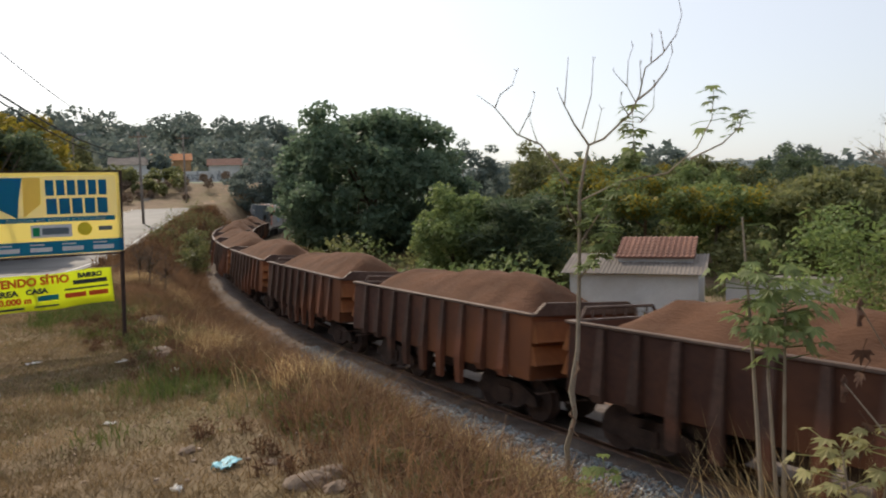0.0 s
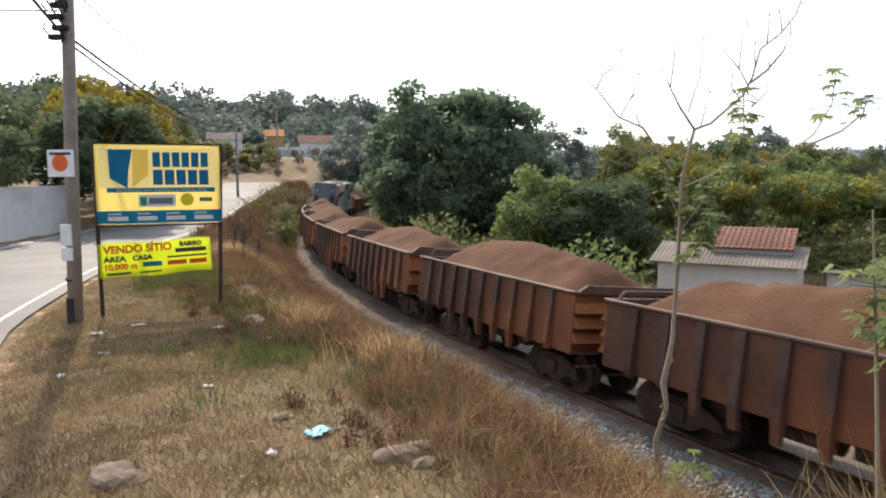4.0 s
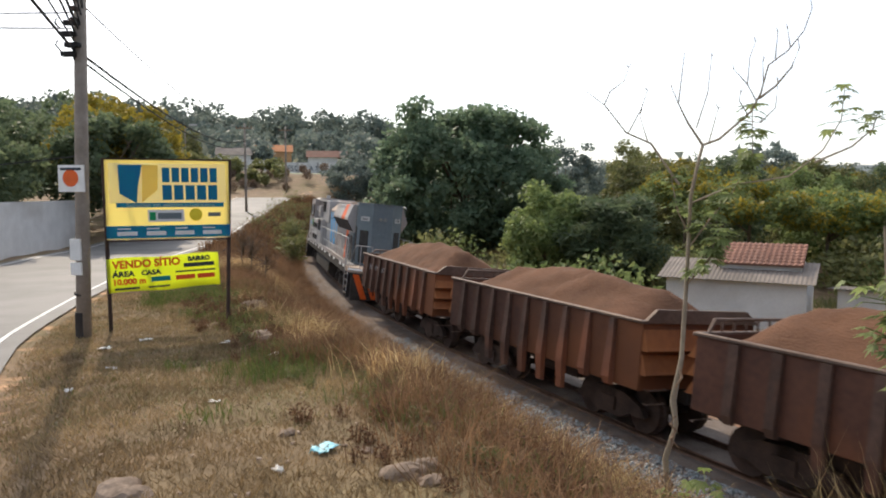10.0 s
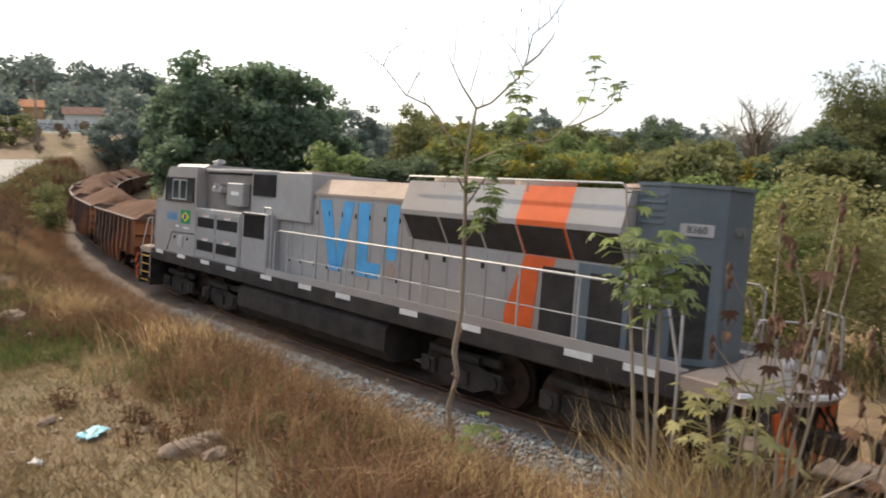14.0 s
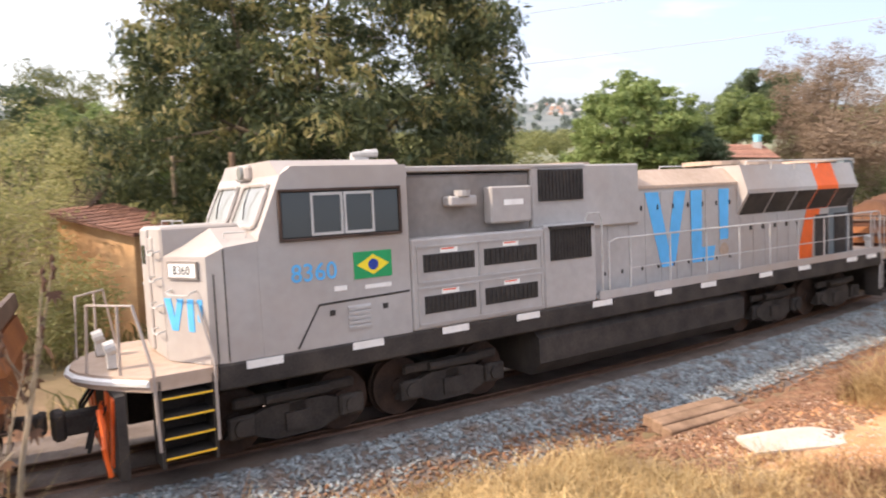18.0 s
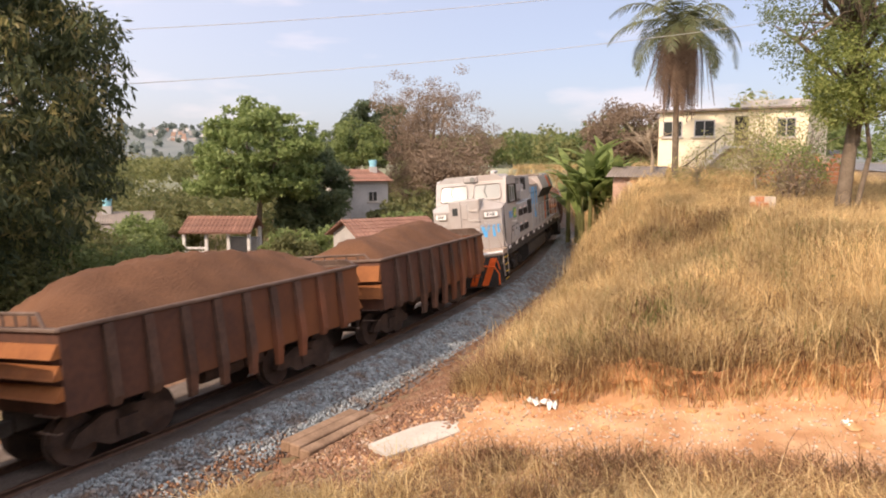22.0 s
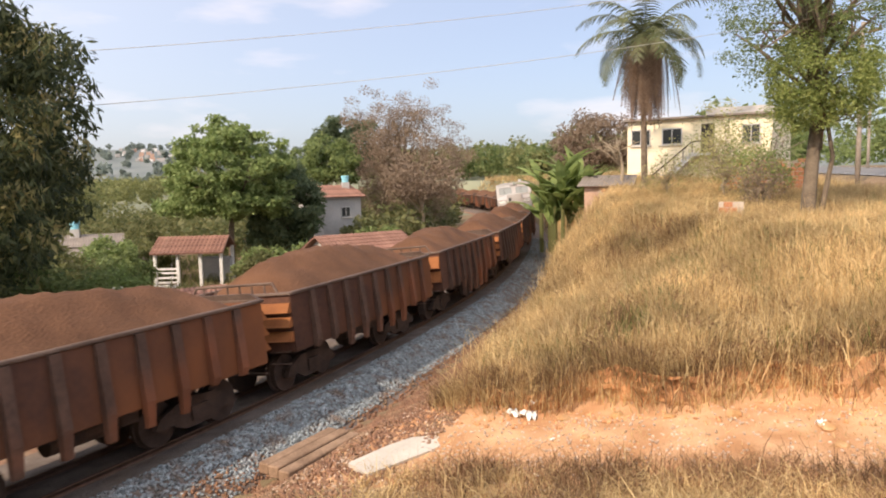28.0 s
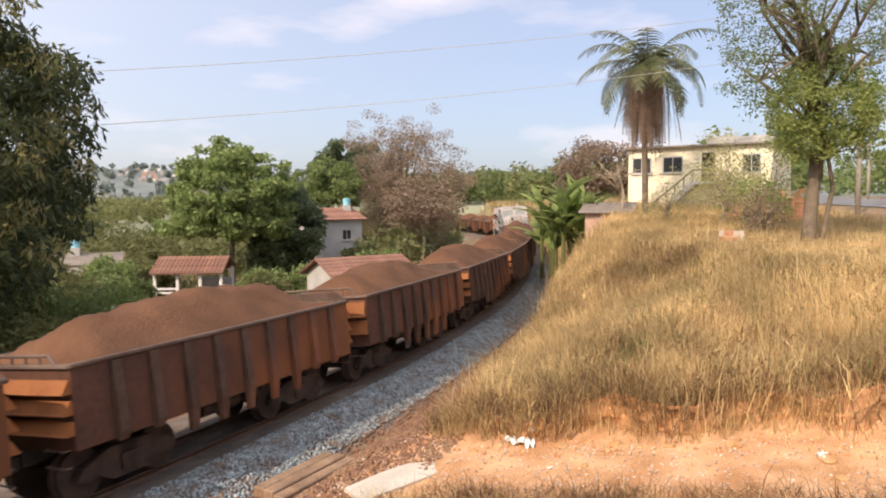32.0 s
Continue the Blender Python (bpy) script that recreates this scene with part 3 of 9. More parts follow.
# ================= ground =================
def axis_coords(lo, hi):
    """Even and close near the viewer, wider and wider towards the horizon."""
    a = list(np.arange(lo, hi, 0.45))
    d, v = 0.5, hi
    while v < 4200:
        a.append(v)
        d *= 1.12
        v += d
    d, v = 0.5, lo
    while v > -4200:
        d *= 1.12
        v -= d
        a.insert(0, v)
    return np.array(a)


GX, GY = axis_coords(-24, 46), axis_coords(-34, 40)
_xx, _yy = np.meshgrid(GX, GY)
_zz = ground(_xx, _yy)
_n, _m = len(GX), len(GY)
_id = np.arange(_n * _m).reshape(_m, _n)
_F = np.stack([_id[:-1, :-1], _id[:-1, 1:], _id[1:, 1:], _id[1:, :-1]], -1).reshape(-1, 4)
_s, _q = along(_xx, _yy)
_R = np.hypot(_xx, _yy)
_bare = sstep(7.6, 9.2, _s) * (1 - sstep(11.6, 12.9, _s - 0.08 * np.clip(_q - 8, 0, 12))) * sstep(3.2, 4.0, _q) * (1 - sstep(15, 18, _q))
_bare = np.maximum(_bare, 0.06 * sstep(0.2, 0.7, wobble(_xx, _yy, 0.55, 3)) * (_q > 4) * (_R < 40))
_az = np.degrees(np.arctan2(-_xx, _yy))
_bare = np.maximum(_bare, 0.22 * sstep(98, 104, _R) * (1 - sstep(116, 121, _R)) * sstep(9, 13, _az) * (1 - sstep(26, 30, _az)))
_bare = np.maximum(_bare, 0.42 * sstep(-1.9, -0.3, _q - road_edge(_s)) * (_q < road_edge(_s) + 1.5) * (_R < 120) * (_s < 0))
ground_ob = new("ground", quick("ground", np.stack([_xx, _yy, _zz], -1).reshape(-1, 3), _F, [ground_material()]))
# 'far' and 'hills' grow with distance and bring in the painted haze
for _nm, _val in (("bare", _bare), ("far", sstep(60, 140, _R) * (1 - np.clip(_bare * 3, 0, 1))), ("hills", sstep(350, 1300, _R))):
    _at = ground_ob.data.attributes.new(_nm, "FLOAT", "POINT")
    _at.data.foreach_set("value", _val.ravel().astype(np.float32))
ground_ob.data.polygons.foreach_set("use_smooth", [True] * len(ground_ob.data.polygons))
tagged(ground_ob, "dry grassy earth, bare and orange along the footpath", "ground", kind="structure")


def strip(name, s0, s1, ds, offsets, mats, label, category, ks=None, zf=None, kind="structure"):
    """A band along the track: offsets are (q, height) pairs across it."""
    S = np.arange(s0, s1 + ds / 2, ds)
    V = []
    for s in S:
        for q, z in offsets:
            p = beside(s, q)
            V.append((p.x, p.y, z + (zf(s, q) if zf else 0.0)))
    w = len(offsets)
    F, K = [], []
    for i in range(len(S) - 1):
        for j in range(w - 1):
            F.append((i * w + j, (i + 1) * w + j, (i + 1) * w + j + 1, i * w + j + 1))
            K.append(ks[j] if ks else 0)
    ob = new(name, quick(name, V, F, mats, K))
    return tagged(ob, label, category, kind=kind)


def tilt(q):
    return math.tan(CANT) * q


ballast = strip("ballast_bed", -180, 180, 0.8, [(-3.4, -0.62), (-2.5, -0.45), (-1.55, -0.14 + tilt(-1.55)), (-0.8, -0.12 + tilt(-0.8)), (0.8, -0.12 + tilt(0.8)), (1.6, -0.14 + tilt(1.6)), (2.55, -0.42), (3.3, -0.52)], [M_BALLAST, M_GRAVEL], "grey crushed stone ballast bed under the track", "ballast", [1, 0, 0, 0, 0, 0, 1])


def stones(name, spots, size, mat, label):
    """Loose angular stones: squashed, turned lumps of eight corners."""
    rng = np.random.default_rng(5)
    n = len(spots)
    base = np.array([(-1, -1, -.7), (1, -.8, -.8), (.9, 1, -.7), (-.8, .9, -.8), (-.7, -.8, .8), (.8, -.9, .6), (.7, .8, .9), (-.9, .7, .7)]) * 0.5
    V = base[None] * (1 + rng.uniform(-.3, .3, (n, 8, 3))) * (size * rng.uniform(.6, 1.4, (n, 1, 3)))
    a = rng.uniform(0, 6.28, n)
    c, s = np.cos(a)[:, None], np.sin(a)[:, None]
    X = V[..., 0] * c - V[..., 1] * s
    Y = V[..., 0] * s + V[..., 1] * c
    V = np.stack([X, Y, V[..., 2]], -1) + np.asarray(spots)[:, None, :]
    f = np.array([(0, 3, 2, 1), (4, 5, 6, 7), (0, 1, 5, 4), (1, 2, 6, 5), (2, 3, 7, 6), (3, 0, 4, 7)])
    F = (f[None] + 8 * np.arange(n)[:, None, None]).reshape(-1, 4)
    return tagged(new(name, quick(name, V.reshape(-1, 3), F, mat)), label, "stones", kind="stuff")


def scatter_bed(n, s0, s1, q0, q1, seed, zf):
    rng = np.random.default_rng(seed)
    out = []
    for s, q in zip(rng.uniform(s0, s1, n), rng.uniform(q0, q1, n)):
        p = beside(s, q)
        out.append((p.x, p.y, zf(q)))
    return out


def shoulder(q):
    return float(np.interp(q, [0.8, 1.6, 2.55, 3.3, 4.2], [-0.12 + tilt(0.8), -0.14 + tilt(1.6), -0.42, -0.52, -0.3])) + 0.015


stones("ballast_stones", scatter_bed(9000, -18, 9, 1.15, 2.05, 1, shoulder) + scatter_bed(1500, -18, 9, 2.05, 2.5, 7, shoulder) + scatter_bed(12000, 9, 26, 1.15, 2.4, 11, shoulder) + scatter_bed(5000, 26, 52, 1.2, 2.6, 2, shoulder), 0.05, M_STONE, "loose pale grey ballast stones along the track shoulder")
def on_ground(n, s0, s1, q0, q1, seed):
    rng = np.random.default_rng(seed)
    s, q = rng.uniform(s0, s1, n), q0 + (q1 - q0) * rng.uniform(0, 1, n) ** 1.3
    h = np.interp(s, TS, TH)
    x, y = np.interp(s, TS, TX) + q * np.sin(h), np.interp(s, TS, TY) - q * np.cos(h)
    return list(zip(x, y, np.maximum(ground(x, y), -0.5) + 0.01))


stones("path_pebbles", on_ground(2600, 8.2, 12.4, 3.6, 16, 10), 0.032, M_CLOD, "small pale pebbles on the sandy footpath")
stones("path_clods", on_ground(260, 10.9, 12.3, 4.4, 16.5, 12), 0.06, M_CLOD_RED, "crumbled orange clods at the foot of the bank")
stones("verge_clods", on_ground(420, -30, 1, 5.5, 11.5, 9), 0.04, M_CLOD, "pale pebbles and clods lying in the short grass")
stones("gravel_stones", on_ground(5500, 9, 34, 2.9, 4.2, 6) + on_ground(5500, 7.6, 16, 2.9, 5.3, 8) + scatter_bed(6500, 3, 30, 2.3, 4.0, 3, shoulder) + scatter_bed(7000, -20, 10, 1.95, 3.4, 4, shoulder), 0.05, M_GRAVEL, "small brown gravel stones below the ballast shoulder")


def rail(side, name):
    prof = [(-0.06, -0.14), (0.06, -0.14), (0.06, -0.125), (0.012, -0.11), (0.012, -0.04), (0.035, -0.03), (0.035, 0.0), (-0.035, 0.0), (-0.035, -0.03), (-0.012, -0.04), (-0.012, -0.11), (-0.06, -0.125)]
    S = np.arange(-150, 150.1, 1.0)
    V, F = [], []
    for s in S:
        for u, w in prof:
            q = side * 0.535 + u
            p = beside(s, q)
            V.append((p.x, p.y, w + tilt(side * 0.535)))
    w = len(prof)
    for i in range(len(S) - 1):
        for j in range(w):
            F.append((i * w + j, i * w + (j + 1) % w, (i + 1) * w + (j + 1) % w, (i + 1) * w + j))
    return new(name, quick(name, V, F, M_RAIL))


TRACK = thing("railway_track", "metre-gauge track of rusty rails on dark sleepers", "railway track", kind="structure")
for _sd in (1, -1):
    rail(_sd, "rail").parent = TRACK
_sl = Mesh().box(-0.11, 0.11, -1.0, 1.0, -0.30, -0.135, 0.015).data("sleeper", M_SLEEPER)
for _k in range(180):
    _p, _h = on_track(-45 + 0.58 * _k), 0
    _o = part("sleeper", _sl, None, TRACK)
    _o.matrix_basis = Matrix.Translation((_p[0], _p[1], 0.012)) @ Matrix.Rotation(_p[2], 4, "Z") @ Matrix.Rotation(-CANT, 4, "X")

# ================= road =================
def road_pts(s, off):
    q = float(road_edge(np.array([s]))[0]) + off
    p = beside(s, q)
    return p


def ribbon(name, s0, s1, offs, mat, dz, label, category, ds=1.5, kind="structure", gaps=None):
    V, F = [], []
    S = np.arange(s0, s1, ds)
    for s in S:
        for o in offs:
            p = road_pts(s, o)
            mid = road_pts(s, ROAD_W / 2)
            V.append((p.x, p.y, gz(mid.x, mid.y) + dz))
    w = len(offs)
    for i in range(len(S) - 1):
        if gaps and i % gaps[1] >= gaps[0]:
            continue
        for j in range(w - 1):
            F.append((i * w + j, i * w + j + 1, (i + 1) * w + j + 1, (i + 1) * w + j))
    return tagged(new(name, quick(name, V, F, mat)), label, category, kind=kind)


ribbon("road", -86, 112, [0.0, 2.7, 5.4, 8.0], M_ASPHALT, 0.05, "sunlit grey asphalt road with worn patches", "road")
ribbon("edge_line", -86, 112, [0.45, 0.57], M_PAINT_WHITE, 0.06, "worn white edge line on the road", "road marking")
ribbon("edge_line", -86, 112, [7.4, 7.52], M_PAINT_WHITE, 0.06, "worn white edge line on the road", "road marking")

# ================= train =================
def run(t):
    """How far along the track the train has gone at t seconds."""
    return float(np.interp(t, [0, 18, 19, 20, 21, 22, 23, 24, 25, 26, 27, 28, 29, 30, 31, 32], [-91.8, 11.5, 17.42, 22.8, 28.1, 33.2, 38.3, 43.4, 48.4, 53.4, 58.3, 63.2, 68.2, 73.2, 77.8, 82.5]))


def wheelset(x, parent, r=0.40, gauge=0.5):
    for y in (-1, 1):
        m = Mesh()
        m.tube([(x, y * (gauge - 0.07), r), (x, y * gauge, r), (x, y * (gauge + 0.02), r), (x, y * (gauge + 0.13), r)], [r + 0.025, r + 0.025, r, r], 18)
        m.disc((x, y * (gauge + 0.14), r), (0, 1, 0), 0.14, 0.08, 10)
        part("wheel", m, M_BOGIE, parent)
    m = Mesh()
    m.tube([(x, -gauge, r), (x, gauge, r)], 0.075, 8)
    part("axle", m, M_BOGIE, parent)


def bogie(x, parent, base=1.5, y0=0.86, r=0.40, mat=None):
    m = Mesh()
    m.box(x - 0.16, x + 0.16, -y0, y0, 0.42, 0.72, 0.03)
    mat = mat or M_BOGIE
    b = part("bogie", m, mat, parent, "grimy cast steel bogie")
    for y in (-1, 1):
        f = Mesh()
        prof = [(x - base / 2 - 0.24, 0.36), (x - base / 2 - 0.12, 0.52), (x - 0.42, 0.70), (x + 0.42, 0.70), (x + base / 2 + 0.12, 0.52), (x + base / 2 + 0.24, 0.36), (x + base / 2 + 0.05, 0.30), (x + base / 2 - 0.14, 0.34), (x + 0.34, 0.20), (x - 0.34, 0.20), (x - base / 2 + 0.14, 0.34), (x - base / 2 - 0.05, 0.30)]
        f.prism(prof, y * (y0 - 0.12), y * y0, "y")
        f.prism([(x - 0.2, 0.30), (x + 0.2, 0.30), (x + 0.2, 0.56), (x - 0.2, 0.56)], y * (y0 - 0.02), y * (y0 + 0.05), "y")
        part("side_frame", f, mat, b)
    for u in (-1, 1):
        wheelset(x + u * base / 2, b, r)
    return b


WL, WH, RIM, SILL = 3.62, 1.42, 2.20, 0.98       # half length, half width, rim and sill heights


def ore_heap(seed):
    """The mound of ore: a grid over the box, rising to a flat-topped ridge, uneven."""
    rng = random.Random(seed)
    nx, ny = 44, 18
    V, F = [], []
    top, shift = rng.uniform(0.58, 0.70), rng.uniform(-0.25, 0.25)
    ends = (rng.uniform(0.0, 0.3), rng.uniform(0.0, 0.3))
    for i in range(nx + 1):
        for j in range(ny + 1):
            u, w = i / nx, j / ny
            x, y = (2 * u - 1) * (WL - 0.10), (2 * w - 1) * (WH - 0.07)
            fx = min(1, max(0, (x + WL - ends[0]) / 1.15)) * min(1, max(0, (WL - ends[1] - x) / 1.15))
            fy = min(1, (WH - 0.05 - abs(y)) / 1.15)
            hgt = (fx * fy / (fx ** 3 + fy ** 3 + 1e-6) ** (1 / 3) * 0.62 + 0.38 * min(fx, fy) + 0.22 * min(fx, fy) * fx * fy) * (top + 0.09 * math.sin(x * 1.1 + shift * 9))
            v = Vector((x * 1.6 + seed * 7.3, y * 1.6, 0))
            hgt += 0.08 * noise.noise(v) * min(1, fy * 2) + 0.05 * noise.noise(v * 2.9) + 0.03 * noise.noise(v * 7.0)
            V.append((x, y, RIM - 0.10 - 0.22 * (1 - min(1, fx * 1.5)) + hgt))
    for i in range(nx):
        for j in range(ny):
            a = i * (ny + 1) + j
            F.append((a, a + ny + 1, a + ny + 2, a + 1))
    me = quick("ore_load", V, F, M_ORE)
    me.polygons.foreach_set("use_smooth", [True] * len(me.polygons))
    return me


def wagon(seed, style):
    """An ore gondola; style 0 has slim ribs, 1 broad tapering posts."""
    w = thing("ore_wagon", "rust-brown steel gondola wagon heaped with iron ore", "wagon", group="ore wagons of the train")
    m = Mesh()
    m.box(-WL, WL, -WH, -WH + 0.05, SILL, RIM, 0.01)
    part("side_wall", m, M_WAGON, w)
    m = Mesh()
    m.box(-WL, WL, WH - 0.05, WH, SILL, RIM, 0.01)
    part("side_wall", m, M_WAGON, w)
    m = Mesh()
    m.box(-WL + 0.02, WL - 0.02, -WH + 0.06, WH - 0.06, SILL - 0.02, SILL + 0.10)
    part("floor_plate", m, M_BLACK, w)
    for y in (-1, 1):
        m = Mesh()
        m.box(-WL - 0.03, WL + 0.03, y * (WH + 0.055), y * (WH - 0.05), RIM - 0.02, RIM + 0.045, 0.015)
        part("top_rim", m, M_RIM, w, "worn greyish top rim")
    n = 9
    for y in (-1, 1):
        for i in range(n):
            x = -WL + 0.74 + i * (2 * WL - 1.48) / (n - 1)
            mid = abs(x) < 1.55
            low = 0.52 if mid and style else (0.66 if mid else SILL - 0.04)
            a, b = (0.085, 0.085) if style == 0 else (0.06, 0.11)
            m = Mesh()
            m.add([(x - a, y * WH, RIM - 0.03), (x + a, y * WH, RIM - 0.03), (x + b, y * WH, low), (x - b, y * WH, low), (x - a, y * (WH + 0.07), RIM - 0.03), (x + a, y * (WH + 0.07), RIM - 0.03), (x + b, y * (WH + 0.13), SILL + 0.1), (x - b, y * (WH + 0.13), SILL + 0.1), (x + b * .8, y * (WH + 0.08), low), (x - b * .8, y * (WH + 0.08), low)],
                  [(0, 1, 2, 3), (4, 7, 6, 5), (7, 9, 8, 6), (0, 4, 5, 1), (0, 3, 9, 7, 4), (1, 5, 6, 8, 2), (3, 2, 8, 9)])
            part("rib", m, M_WAGON_RIB, w)
    for e in (-1, 1):
        # sloped end with pressed bars, two broad or three narrow, and a low rail over it
        m = Mesh()
        m.prism([(e * WL, RIM), (e * (WL - 0.05), RIM), (e * (WL - 0.10), SILL), (e * WL, SILL)], -WH + 0.05, WH - 0.05, "y")
        end = part("end_wall", m, M_WAGON, w, "orange rusted end wall")
        for z, k in (((1.42, 0.36), (1.86, 0.40)) if style else ((1.30, 0.21), (1.60, 0.21), (1.90, 0.21))):
            m = Mesh()
            m.prism([(e * WL, z + k * 0.55), (e * (WL + 0.03), z + k * 0.55), (e * (WL + 0.13), z - k * 0.22), (e * (WL + 0.16), z - k * 0.36), (e * (WL + 0.12), z - k * 0.42), (e * (WL + 0.02), z - k * 0.40), (e * WL, z - k * 0.40)], -WH + 0.02, WH - 0.02, "y")
            part("end_bar", m, M_WAGON_END, end)
        m = Mesh()
        m.box(e * (WL - 0.05), e * (WL + 0.06), -WH - 0.03, WH + 0.03, RIM - 0.02, RIM + 0.04, 0.012)
        part("end_rim", m, M_RIM, end)
        hi = 0.24 if (seed + (e > 0)) % 3 else 0.16
        if e < 0:
            m = Mesh()
            m.tube([(e * WL, -WH + 0.30, RIM + 0.03), (e * WL, -WH + 0.42, RIM + hi), (e * WL, WH - 0.42, RIM + hi), (e * WL, WH - 0.30, RIM + 0.03)], 0.032, 6)
            for k in range(6):
                y = -WH + 0.62 + k * (2 * WH - 1.24) / 5
                m.tube([(e * WL, y, RIM + 0.03), (e * WL, y, RIM + hi)], 0.022, 5)
            part("end_rail", m, M_RIM, end, "low rail on short posts")
        else:
            m = Mesh()
            m.add([(WL, -WH, RIM + 0.02), (WL - 0.02, -WH + 0.28, RIM + hi), (WL - 0.02, WH - 0.28, RIM + hi), (WL, WH, RIM + 0.02), (WL + 0.06, -WH, RIM + 0.02), (WL + 0.05, -WH + 0.28, RIM + hi), (WL + 0.05, WH - 0.28, RIM + hi), (WL + 0.06, WH, RIM + 0.02)],
                  [(0, 1, 2, 3), (7, 6, 5, 4), (1, 5, 6, 2), (0, 4, 5, 1), (2, 6, 7, 3), (0, 3, 7, 4)])
            part("end_plate", m, M_RIM, end)
        m = Mesh()
        m.box(e * WL, e * (WL + 0.32), -0.10, 0.10, 0.62, 0.84, 0.02)
        m.box(e * (WL + 0.30), e * (WL + 0.42), -0.15, 0.15, 0.58, 0.86, 0.03)
        part("coupler", m, M_BLACK, w, "grimy knuckle coupler")
        for z in (0.75, 1.0):
            m = Mesh()
            y = -1.28
            m.tube([(e * (WL + 0.02), y, z), (e * (WL + 0.10), y, z), (e * (WL + 0.10), y + 0.45, z), (e * (WL + 0.02), y + 0.45, z)], 0.014, 5)
            part("hand_grip", m, M_RIM, w)
        bogie(e * 2.28, w)
    m = Mesh()
    m.box(-WL, WL, -0.18, 0.18, 0.66, SILL - 0.02, 0.02)
    part("centre_sill", m, M_BLACK, w)
    m = Mesh()
    m.tube([(-0.5, -0.6, 0.72), (0.5, -0.6, 0.72)], 0.17, 12)
    m.box(0.7, 1.1, -0.75, -0.45, 0.6, 0.9, 0.02)
    part("brake_gear", m, M_BOGIE, w)
    part("ore_load", ore_heap(seed), None, w, "heaped red-brown iron ore")
    return w


def lettering(text, size, mat, m, parent, name="lettering", label="", squash=1.0, bold=0.0):
    """Flat words in the built-in font, as a mesh."""
    cu = bpy.data.curves.new(name, "FONT")
    cu.body, cu.size, cu.align_x, cu.align_y, cu.extrude = text, size, "CENTER", "CENTER", 0.002
    cu.offset = bold
    cu.resolution_u = 3
    tmp = bpy.data.objects.new(name, cu)
    me = bpy.data.meshes.new_from_object(tmp)
    bpy.data.objects.remove(tmp)
    bpy.data.curves.remove(cu)
    me.materials.clear()
    me.materials.append(mat)
    me.transform(Matrix.Diagonal((squash, 1, 1, 1)))
    ob = new(name, me)
    ob.parent = parent
    ob.matrix_basis = m
    return tagged(ob, label)




